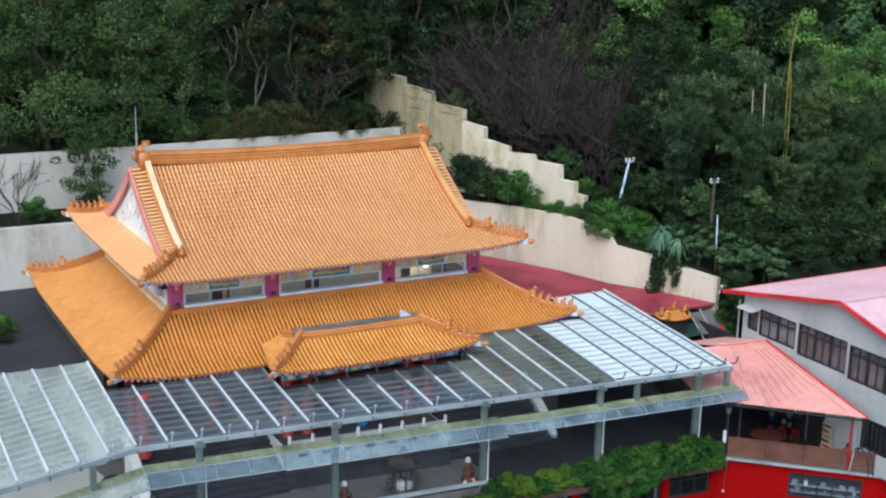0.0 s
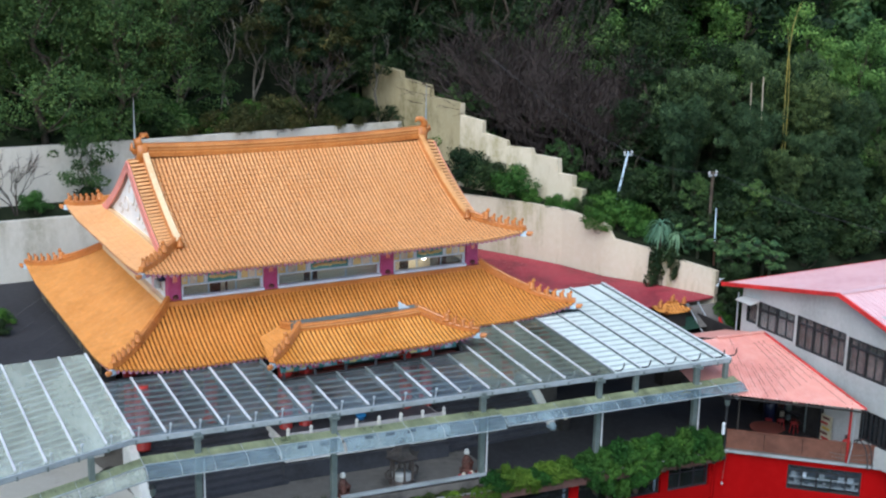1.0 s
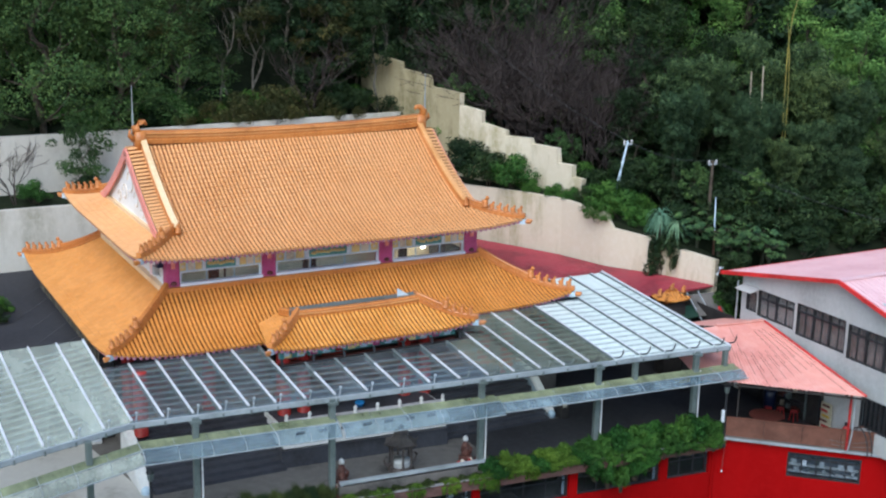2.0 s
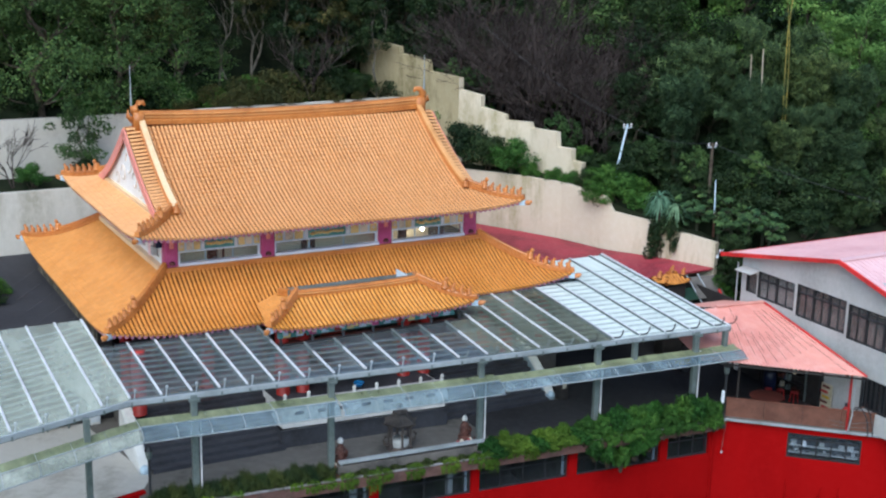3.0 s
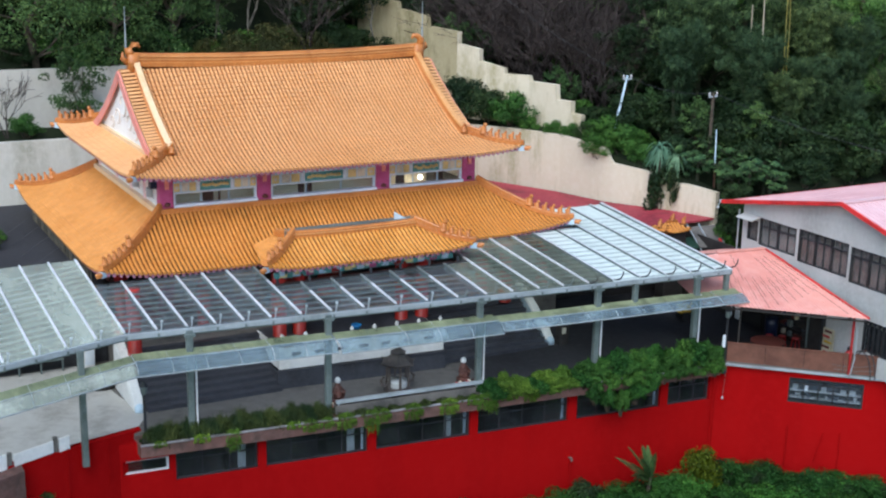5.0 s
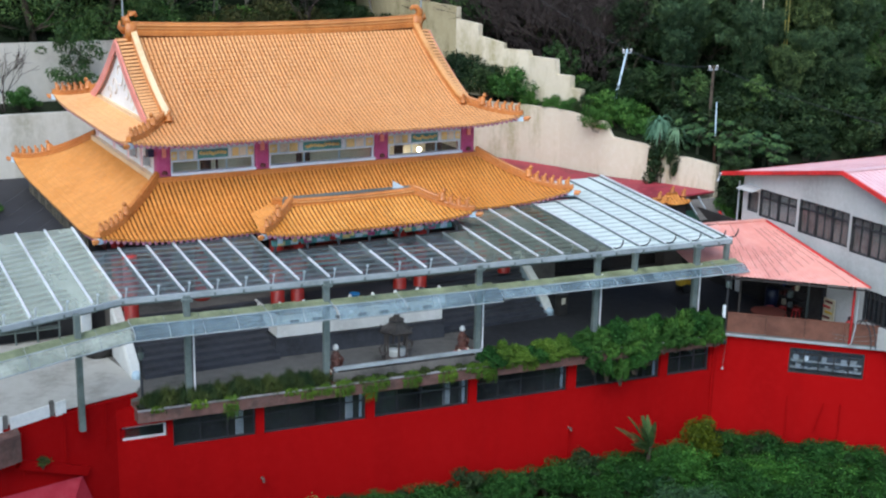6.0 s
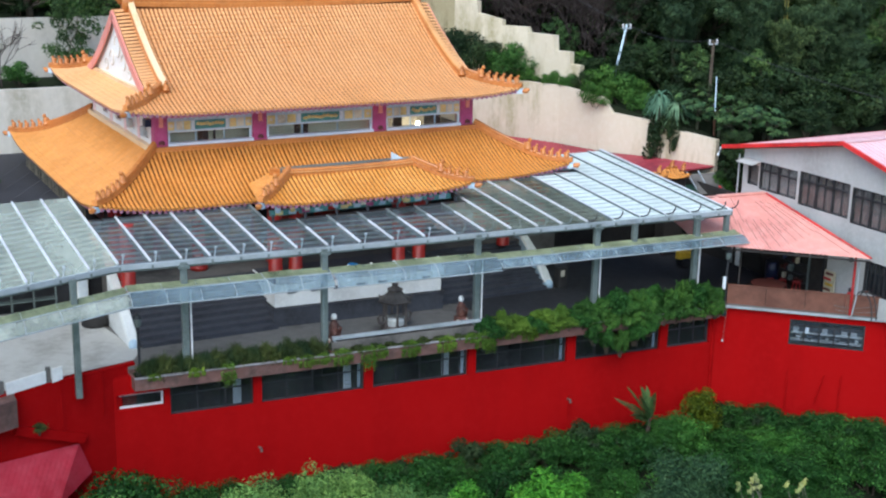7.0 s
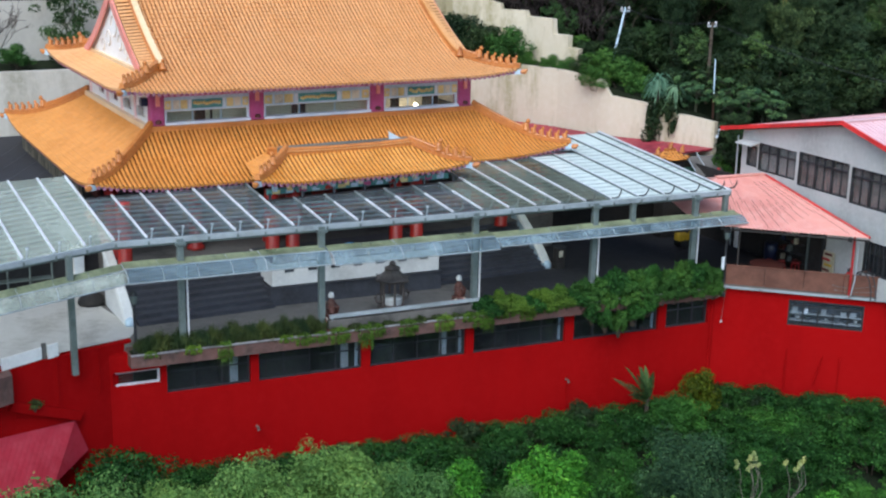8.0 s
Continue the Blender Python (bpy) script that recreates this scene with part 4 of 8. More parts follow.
    part("gable_band", Mesh().beam((gx + sx * 0.47, UY0 + GA - 0.2, 8.2), (gx + sx * 0.47, UY1 - GA + 0.2, 8.2), 0.16, 0.18), RIDGE_PALE, upper_roof)

# lower roof
lower = Roof(X0, X1, Y0, Y1, 4.58, 6.2, 3.1, 1.6, 0.36, 3.4)
lr = Mesh()
for side in "fblr":
    L = lower.length(side)
    for i in range(24):
        ua, ub = [3.1 * 0 + L * k / 24 for k in (i, i + 1)]
        da, db = min(ua, L - ua, 3.1), min(ub, L - ub, 3.1)
        for j in range(5):
            lr.add([lower.at(side, ua, da * j / 5, -0.035), lower.at(side, ub, db * j / 5, -0.035), lower.at(side, ub, db * (j + 1) / 5, -0.035), lower.at(side, ua, da * (j + 1) / 5, -0.035)], [(0, 1, 2, 3)])
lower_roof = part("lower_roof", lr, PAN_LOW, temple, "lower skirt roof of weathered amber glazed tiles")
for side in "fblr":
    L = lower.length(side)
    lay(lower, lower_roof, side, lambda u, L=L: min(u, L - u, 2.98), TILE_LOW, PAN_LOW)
    eaves(lower, side, lower_roof, 2.6)
for corner in ("fl", "fr", "bl", "br"):
    hip_ridge(lower, corner, 3.05, lower_roof, 5, 0.14, 0.24)
band = [(WX0 - 0.1, WY0 - 0.1), (WX1 + 0.1, WY0 - 0.1), (WX1 + 0.1, WY1 + 0.1), (WX0 - 0.1, WY1 + 0.1)]
for (ax, ay), (bx, by) in zip(band, band[1:] + band[:1]):
    # side runs are coloured paler than front and back
    part("wall_ridge", Mesh().beam((ax, ay, 6.18), (bx, by, 6.18), 0.24, 0.2), RIDGE_PALE if ax == bx else RIDGE, lower_roof)

# upper storey
storey = part("upper_storey", Mesh().box((MIDX, MIDY, 7.62), (WX1 - WX0 - 0.1, WY1 - WY0 - 0.1, 0.12)), CREAM_PAINT, temple, "upper gallery with magenta columns and painted beams")
BAYS = [(3.59, 6.99), (7.58, 12.20), (12.82, 16.30)]
for xa, xb in ((3.05, 3.59), (6.99, 7.58), (12.20, 12.82), (16.30, 16.92)):
    col = part("column", Mesh().box(((xa + xb) / 2, WY0 + 0.2, 6.85), (xb - xa, 0.5, 1.6), edge=0.05), PINK, storey)
    part("bracket", Mesh().box(((xa + xb) / 2, WY0 - 0.08, 7.3), (0.16, 0.1, 0.55), edge=0.02), PINK_PALE, col)
    part("bracket_foot", Mesh().turned(((xa + xb) / 2, WY0 - 0.1, 6.35), [(0.05, 0), (0.13, 0.03), (0.11, 0.12), (0.04, 0.16)], 8), DARK_WOOD, col)
for bi, (xa, xb) in enumerate(BAYS):
    c = (xa + xb) / 2
    part("window_sill", Mesh().box((c, WY0 + 0.02, 6.30), (xb - xa, 0.26, 0.16)), SILL, storey, "pale blue window sill")
    part("lintel", Mesh().box((c, WY0 + 0.12, 6.80), (xb - xa, 0.12, 0.05)), SILL, storey)
    beam = part("painted_beam", Mesh().box((c, WY0 + 0.12, 7.09), (xb - xa, 0.14, 0.53)), BLUE_PAINT, storey, "beam painted sky blue with ochre and teal panels")
    part("jamb", Mesh().box((xb - 0.05, WY0 + 0.1, 6.58), (0.08, 0.12, 0.40)), SILL, storey)
    part("jamb", Mesh().box((xa + 0.05, WY0 + 0.1, 6.58), (0.08, 0.12, 0.40)), SILL, storey)
    w = xb - xa
    part("centre_panel", Mesh().box((c, WY0 + 0.045, 7.03), (w * 0.36, 0.02, 0.34)), TEAL_PAINT, beam, "teal panel with ochre foliage")
    rr = random.Random(20 + bi)
    for k in range(9):
        px = c - w * 0.14 + w * 0.28 * k / 8
        part("leaf_scroll", Mesh().turned((px, WY0 + 0.032, 6.93 + rr.uniform(0, 0.08)), [(0.02, 0), (w * 0.022 + 0.01, 0.04), (w * 0.024, 0.09), (0.02, 0.14)], 6), GOLD_PAINT, beam)
    for s_ in (-1, 1):
        for q, mat_, ww in ((0.20, SILL, 0.03), (0.27, GOLD_PAINT, 0.08), (0.36, CREAM_PAINT, 0.075), (0.455, GOLD_PAINT, 0.07)):
            panel = part("panel", Mesh().box((c + s_ * w * q, WY0 + 0.045, 7.03), (w * ww, 0.018, 0.34)), mat_, beam)
        part("rosette", Mesh().box((c + s_ * w * 0.455, WY0 + 0.03, 7.03), (0.12, 0.02, 0.12), Matrix.Rotation(radians(45), 4, "Y")), CREAM_PAINT, beam)
    # wainscot of carved rail behind the sill
    part("pane", Mesh().box((c, WY0 + 0.15, 6.58), (w - 0.1, 0.006, 0.4)), glass_material("gallery_glass", (0.94, 0.94, 0.92), 0.04, (0.5, 0.5, 0.45)), storey)
    for q in (1 / 3, 2 / 3):
        part("mullion", Mesh().box((xa + w * q, WY0 + 0.12, 6.58), (0.035, 0.05, 0.4)), BLUE_PAINT, storey)
part("purlin", Mesh().beam((WX0, WY0 + 0.1, 7.43), (WX1, WY0 + 0.1, 7.43), 0.3, 0.16), PINK, storey)
part("inner_wall", Mesh().box((MIDX, 7.3, 5.9), (13.6, 0.12, 3.4)), ROOM, storey, "beige inner wall")
part("inner_wall", Mesh().box((7.8, 3.95, 5.9), (9.2, 0.12, 3.3)), ROOM, storey, "beige inner wall")
part("inner_floor", Mesh().box((MIDX, 5.2, 4.3), (13.7, 4.3, 0.1)), ROOM, storey)
for x, w in ((5.2, 0.42), (5.66, 0.07), (9.15, 0.24), (9.5, 0.24), (13.85, 0.42), (15.75, 0.36)):
    part("screen", Mesh().box((x, 3.82 if x < 12.4 else 4.2, 5.95), (w, 0.1, 3.2), edge=0.02), TABLE_RED, storey, "dark red wooden screen inside")
for x, y, z in ((16.08, 6.59, 5.79), (13.65, 4.68, 6.65)):
    globe = part("lamp_globe", Mesh().turned((x, y, z - 0.13), [(0.03, 0.02), (0.08, 0.05), (0.105, 0.13), (0.08, 0.21), (0.03, 0.24)], 12), LAMP_GLOW, storey, "lit white globe lamp", smooth=True)
    part("lamp_cord", Mesh().tube([(x, y, z + 0.13), (x, y, 7.56)], 0.012, 5), STEEL_DARK, globe)
    bulb = bpy.data.lights.new("globe_light", "POINT")
    bulb.energy, bulb.color, bulb.shadow_soft_size = 9.0, (1.0, 0.9, 0.74), 0.12
    new("globe_light", bulb).location = (x - 0.3, y - 0.1, z - 0.2)
# side and back walls of the gallery
side_wall = Mesh()
openings = [(3.9, 4.5), (5.9, 6.5), (8.0, 8.9), (10.2, 11.0)]
for xw in (WX0 + 0.08, WX1 - 0.08):
    side_wall.box((xw, MIDY, 6.32), (0.16, WY1 - WY0 - 0.2, 0.3))
    side_wall.box((xw, MIDY, 7.38), (0.16, WY1 - WY0 - 0.2, 0.42))
    ys = [WY0 + 0.1] + [e for o in openings for e in o] + [WY1 - 0.1]
    for a, b in zip(ys[::2], ys[1::2]):
        side_wall.box((xw, (a + b) / 2, 6.82), (0.16, b - a, 0.7))
side_wall.box((MIDX, WY1 - 0.1, 6.85), (WX1 - WX0, 0.16, 1.6))
walls_up = part("gallery_wall", side_wall, STUCCO, storey, "white side wall with small windows")
for k, (a, b) in enumerate(openings):
    part("window", Mesh().box((WX0 + 0.12, (a + b) / 2, 6.82), (0.05, b - a, 0.7)), DARK_WOOD if k > 1 else STUCCO, storey, "small dark window" if k > 1 else "white closed panel")
for y in (5.2, 7.2, 9.5, 12.4):
    part("pilaster", Mesh().box((WX0 - 0.01, y, 6.85), (0.1, 0.22, 1.5), edge=0.02), ROSE_WHITE, storey)
for y in (4.2, 6.2):
    part("air_conditioner", Mesh().box((WX0 - 0.12, y, 6.72), (0.2, 0.30, 0.34), edge=0.04), GREY_WALL, storey, "grey air conditioner on the side wall")
part("sign_box", Mesh().box((WX0 - 0.15, 3.55, 7.15), (0.25, 0.35, 0.28), edge=0.03), PLASTIC_BLUE, storey, "small blue box under the eave")

# porch
POX0, POX1, POY0 = 5.43, 14.12, -1.95
porch = Roof(POX0, POX1, POY0, 3.4, 4.80, 5.62, 2.0, 1.5, 0.20, 2.0)
LP = POX1 - POX0
pr = Mesh()
PD = 1.75


def porch_front(u):
    return min(u, LP - u, PD)


for i in range(20):
    ua, ub = LP * i / 20, LP * (i + 1) / 20
    da, db = porch_front(ua), porch_front(ub)
    for j in range(4):
        pr.add([porch.at("f", ua, da * j / 4, -0.035), porch.at("f", ub, db * j / 4, -0.035), porch.at("f", ub, db * (j + 1) / 4, -0.035), porch.at("f", ua, da * (j + 1) / 4, -0.035)], [(0, 1, 2, 3)])
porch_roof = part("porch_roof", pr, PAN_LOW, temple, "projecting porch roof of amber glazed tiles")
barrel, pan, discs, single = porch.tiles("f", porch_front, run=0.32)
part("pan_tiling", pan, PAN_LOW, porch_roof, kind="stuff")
part("eave_tile_band", discs, TILE_LOW, porch_roof, kind="stuff")
for side, far in (("l", 1.9), ("r", 1.9)):
    Ls = porch.length(side)

    def porch_side(u, side=side, Ls=Ls):
        c = (Ls - u) if side == "l" else u
        return min(c, PD) if c < 3.0 else 0.0

    def porch_trim(u, side=side, Ls=Ls):
        """The side eave is cut back towards the hall."""
        return 0.2 * ((Ls - u) if side == "l" else u)
    b2, p2, d2, _ = porch.tiles(side, porch_side, dmin=porch_trim)
    part("pan_tiling", p2, PAN_LOW, porch_roof, kind="stuff")
    part("barrel_tiling", b2, TILE_LOW, porch_roof, kind="stuff")
eaves(porch, "f", porch_roof, 1.2)
for corner in ("fl", "fr"):
    hip_ridge(porch, corner, PD + 0.05, porch_roof, 3, 0.2, 0.24)
pz = porch.z("f", LP / 2, PD)
prp = [(POX0 + PD - 0.1 + (LP - 2 * PD + 0.2) * i / 12, POY0 + PD, pz - 0.06 + 0.06 * (abs(i - 6) / 6) ** 2) for i in range(13)]
pridge = part("porch_ridge", Mesh().sweep(prp, scaled(BOX_RIDGE, 0.9, 0.85)), RIDGE, porch_roof)
part("ridge_band", Mesh().sweep([(x, y, z + 0.15) for x, y, z in prp], [(-0.15, -0.02), (0.15, -0.02), (0.15, 0.02), (-0.15, 0.02)]), RIDGE_BAND, pridge)
part("gutter_wall", Mesh().box((MIDX - 0.2, POY0 + PD + 0.25, pz - 0.21), (LP - 2 * PD + 0.5, 0.1, 0.86)), STEEL_GREEN, porch_roof, "grey blue flashing behind the porch ridge")
part("flashing_corner", Mesh().add([(POX1 - PD - 0.75, POY0 + PD + 0.32, pz), (POX1 - PD + 0.1, POY0 + PD + 0.12, pz), (POX1 - PD - 0.7, POY0 + PD + 0.5, pz + 0.5)], [(0, 1, 2)]), STEEL, porch_roof)
part("gutter_floor", Mesh().box((MIDX - 0.2, POY0 + PD + 0.51, pz + 0.16), (LP - 2 * PD + 0.2, 0.38, 0.06)), STEEL_GREEN, porch_roof)
for sx in (-1, 1):
    ex = (POX0 + PD) if sx < 0 else (POX1 - PD)
    back_hip = [(ex, POY0 + PD, pz - 0.02), (ex + sx * 0.12, POY0 + PD + 0.45, pz - 0.06), (ex + sx * 0.3, POY0 + PD + 0.95, pz - 0.1)]
    part("back_hip", Mesh().sweep(back_hip, scaled(BOX_RIDGE, 0.9, 0.8)), RIDGE, porch_roof)
for k in range(13):
    x = POX0 + 0.9 + (LP - 1.8) * k / 12
    part("bracket", Mesh().box((x, POY0 + 0.72, 4.52), (0.2, 0.16, 0.3), edge=0.03), (BLUE_PAINT, GOLD_PAINT, CREAM_PAINT, TEAL_PAINT)[k % 4], porch_roof)
part("painted_beam", Mesh().box((MIDX - 0.2, POY0 + 0.8, 4.36), (LP - 1.2, 0.2, 0.2)), TEAL_PAINT, porch_roof, "porch beam painted blue with gold and teal panels")
for k in range(14):
    x = POX0 + 0.95 + (LP - 1.9) * k / 13
    part("panel", Mesh().box((x, POY0 + 0.69, 4.36), (0.30, 0.03, 0.14), edge=0.01), (GOLD_PAINT, BLUE_PAINT, PINK, BLUE_PAINT, RED_COLUMN)[k % 5], porch_roof)
part("painted_beam", Mesh().box((MIDX - 0.2, POY0 + 0.76, 3.98), (LP - 1.2, 0.2, 0.22)), DARK_WOOD, porch_roof)

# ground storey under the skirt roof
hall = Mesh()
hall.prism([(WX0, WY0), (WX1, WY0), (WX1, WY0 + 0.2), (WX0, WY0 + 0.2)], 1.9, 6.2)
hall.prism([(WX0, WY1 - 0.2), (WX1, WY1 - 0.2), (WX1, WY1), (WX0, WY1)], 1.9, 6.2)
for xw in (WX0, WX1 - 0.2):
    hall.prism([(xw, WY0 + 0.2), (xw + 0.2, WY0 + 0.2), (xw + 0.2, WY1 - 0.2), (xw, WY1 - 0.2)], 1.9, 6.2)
# front coloured near-black for the shade under canopy and eave
part("hall_wall", hall, HALL, temple, "hall front, canopy shade put into its dark colour")
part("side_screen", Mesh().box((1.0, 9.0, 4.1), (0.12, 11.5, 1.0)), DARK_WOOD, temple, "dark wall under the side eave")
base = Mesh().prism([(0.9, 0.0), (17.4, -0.2), (19.6, 0.4), (19.6, 15.6), (0.6, 15.6)], 0.4, 1.9)
part("platform", base, CONCRETE_FLOOR, temple, "concrete platform of the hall")
for x in (0.9, 4.0, 7.0, 12.7, 16.2, 19.2):
    col = part("red_column", Mesh().turned((x, 1.0, 1.9), [(0.34, 0), (0.34, 0.12), (0.25, 0.2), (0.25, 2.9)], 14), RED_COLUMN, temple, "round red lacquered column", smooth=True)
for x in (6.3, 7.1, 11.4, 12.3, 0.9, 16.4):
    part("red_column", Mesh().turned((x, -1.0 if 2 < x < 15 else -0.6, 1.9), [(0.27, 0), (0.27, 0.05), (0.26, 0.06), (0.26, 2.45)], 14), RED_COLUMN, temple, "round red lacquered column", smooth=True)
for x in (5.2, 8.6, 10.1, 14.4, 17.6, 2.5):
    part("door", Mesh().box((x, WY0 - 0.06, 3.1), (1.1, 0.1, 2.3), edge=0.03), RED_COLUMN if x in (8.6, 10.1) else DARK_WOOD, temple, "carved red door leaf")

# single barrel tiles of the porch, the nearest slope
data_by_len = {}
for pa, pb, s, w, r, low in single:
    ln = (pb - pa).length
    key = round(ln / 0.05)
    if key < 1:
        continue
    if key not in data_by_len:
        t = Mesh()
        barrel_tile(t, Vector((0, 0, 0)), Vector((0, key * 0.05, 0)), Vector((1, 0, 0)), Vector((0, 0, 1)), 0.06)
        data_by_len[key] = t.data("tile", TILE_PIECE)
    tile = new("tile", data_by_len[key])
    tile.parent = porch_roof
    d = (pb - pa).normalized()
    rot = Matrix((s, d, w)).transposed().to_4x4()
    tile.matrix_basis = Matrix.Translation(pa - base_of(porch_roof)) @ rot

# ---- courtyard: stairs, base block, burner ----
stairs = thing("staircase", (9, -1.4, 0.4), "broad flight of dark slate steps up to the hall", "stairs")
for k in range(9):
    for xa, xb in ((0.75, 5.75), (12.35, 17.3)):
        y = -2.65 + k * 0.295
        mm = Mesh().box(((xa + xb) / 2, (y + 0.15) / 2, 0.4 + 0.166 * (k + 0.5)), (xb - xa, 0.15 - y, 0.166))
        mm.box(((xa + xb) / 2, y + 0.02, 0.4 + 0.166 * (k + 1) - 0.02), (xb - xa, 0.09, 0.045))
        part("step", mm, SLATE, stairs)
for x, yf, wing_mat in ((0.5, -2.35, WHITE_PAINT), (17.6, -2.25, BLUE_PAINT)):
    n = 10
    arc = [(yf + (0.3 - yf) * k / n, 0.62 + 1.75 * (k / n) ** 0.8) for k in range(n + 1)]
    mm = Mesh()
    mm.v = [(x + o, y, z) for o in (-0.16, 0.16) for y, z in [(yf, 0.4)] + arc + [(0.3, 0.4)]]
    k = n + 3
    mm.f = [tuple(range(k)), tuple(reversed(range(k, 2 * k)))] + [(i, k + i, k + (i + 1) % k, (i + 1) % k) for i in range(k)]
    rail = part("stair_wing", mm, wing_mat, stairs, "pale balustrade at the stair end")
    part("wing_cap", Mesh().sweep([(x, yf - 0.05, 0.62)] + [(x, y, z + 0.03) for y, z in arc], [(-0.2, -0.03), (0.2, -0.03), (0.15, 0.05), (-0.15, 0.05)]), WHITE_PAINT, rail)
    part("foot_scroll", Mesh().turned((x, yf - 0.1, 0.4), [(0.17, 0), (0.17, 0.2), (0.12, 0.27), (0.03, 0.31)], 10), BLUE_PAINT, rail, "pale blue scroll at the foot", smooth=True)

bin_ = thing("bin", (18.0, -2.6, 0.43), "dark bin with a pale paper notice beside the stairs", "bin")
part("body", Mesh().box((18.0, -2.6, 0.86), (0.42, 0.4, 0.86), edge=0.04), BLACK_AND_SHADE, bin_)
part("lid", Mesh().box((18.0, -2.6, 1.32), (0.46, 0.44, 0.06), edge=0.05), STEEL_DARK, bin_)
part("notice", Mesh().box((17.95, -2.81, 1.06), (0.18, 0.012, 0.26)), CREAM_PAINT, bin_, "pale paper notice")

block = thing("incense_terrace", (9.05, -1.5, 0.4), "white walled terrace with a dark stone base between the stairs", "terrace")
part("plinth", Mesh().prism([(5.65, -2.45), (12.35, -3.0), (12.35, 0.0), (5.65, 0.0)], 0.4, 1.12), SLATE, block, "dark stone plinth")
part("upstand", Mesh().prism([(5.75, -2.35), (12.3, -2.9), (12.3, 0.0), (5.75, 0.0)], 1.12, 1.94), WHITE_PAINT, block, "white upper wall with small slots")
part("paving", Mesh().prism([(5.8, -2.12), (12.25, -2.66), (12.25, 0.0), (5.8, 0.0)], 1.944, 1.96), SLATE, block, "dark slate paving")
part("plinth_moulding", Mesh().prism([(5.6, -2.5), (12.4, -3.06), (12.4, 0.0), (5.6, 0.0)], 1.07, 1.12), SLATE, block)
for k in range(7):
    x = 6.4 + k * 0.88
    y = -2.35 - 0.084 * (x - 5.75)
    part("slot", Mesh().box((x, y - 0.01, 1.68), (0.36, 0.04, 0.12), edge=0.01), SLATE, block)
rail = thing("stone_railing", (9.05, -2.4, 1.96), "white stone railing with rounded posts on the terrace edge", "railing")
for k in range(8):
    x = 5.9 + k * 0.9
    y = -2.25 - 0.084 * (x - 5.75)
    part("post", Mesh().turned((x, y, 1.96), [(0.08, 0), (0.08, 0.3), (0.05, 0.34), (0.085, 0.41), (0.03, 0.5)], 8), WHITE_PAINT, rail, smooth=True)
    if k < 7:
        part("panel", Mesh().beam((x + 0.08, y, 2.11), (x + 0.82, y - 0.07, 2.11), 0.08, 0.24), STONE_PALE, rail)


def burner():
    x, y, z = 9.62, -4.35, 0.4
    b = thing("incense_burner", (x, y, z), "grey bronze pavilion-shaped incense burner with a pale drum", "incense burner")
    part("foot", Mesh().turned((x, y, z), [(0.50, 0), (0.52, 0.06), (0.44, 0.1), (0.46, 0.16)], 12), BRONZE, b, smooth=True)
    part("drum", Mesh().turned((x, y, z + 0.16), [(0.36, 0), (0.38, 0.06), (0.36, 0.2), (0.38, 0.24)], 16), GREY_WALL, b, "pale stone drum", smooth=True)
    for k in range(6):
        a = 2 * math.pi * k / 6 + 0.3
        c, s = math.cos(a), math.sin(a)
        post = part("pillar", Mesh().tube([(x + 0.42 * c, y + 0.42 * s, z + 0.1), (x + 0.42 * c, y + 0.42 * s, z + 1.1)], 0.045, 6), BRONZE, b)
        part("pillar_base", Mesh().turned((x + 0.42 * c, y + 0.42 * s, z + 0.14), [(0.08, 0), (0.08, 0.05), (0.05, 0.1)], 6), BRONZE, post)
    roof = part("roof", Mesh().turned((x, y, z + 1.05), [(0.44, 0), (0.62, 0.0), (0.66, 0.07), (0.5, 0.14), (0.34, 0.28), (0.26, 0.40), (0.3, 0.44)], 6), BRONZE, b, "flared six-sided bronze roof")
    part("finial", Mesh().turned((x, y, z + 1.46), [(0.28, 0), (0.32, 0.04), (0.2, 0.1), (0.1, 0.18), (0.14, 0.24), (0.03, 0.34)], 6), BRONZE, roof)
    for k in range(6):
        a = 2 * math.pi * k / 6
        p = Vector((x + 0.63 * math.cos(a), y + 0.63 * math.sin(a), z + 1.1))
        o = Vector((math.cos(a), math.sin(a), 0))
        part("roof_horn", Mesh().tube([p - o * 0.1, p + o * 0.04, p + o * 0.09 + Vector((0, 0, 0.08))], [0.04, 0.035, 0.012], 6), BRONZE, roof)
    for s in (-1, 1):
        part("handle", Mesh().tube([(x + s * 0.4, y, z + 0.25), (x + s * 0.62, y, z + 0.3), (x + s * 0.68, y, z + 0.5), (x + s * 0.56, y, z + 0.6)], 0.055, 6), BRONZE, b)


burner()


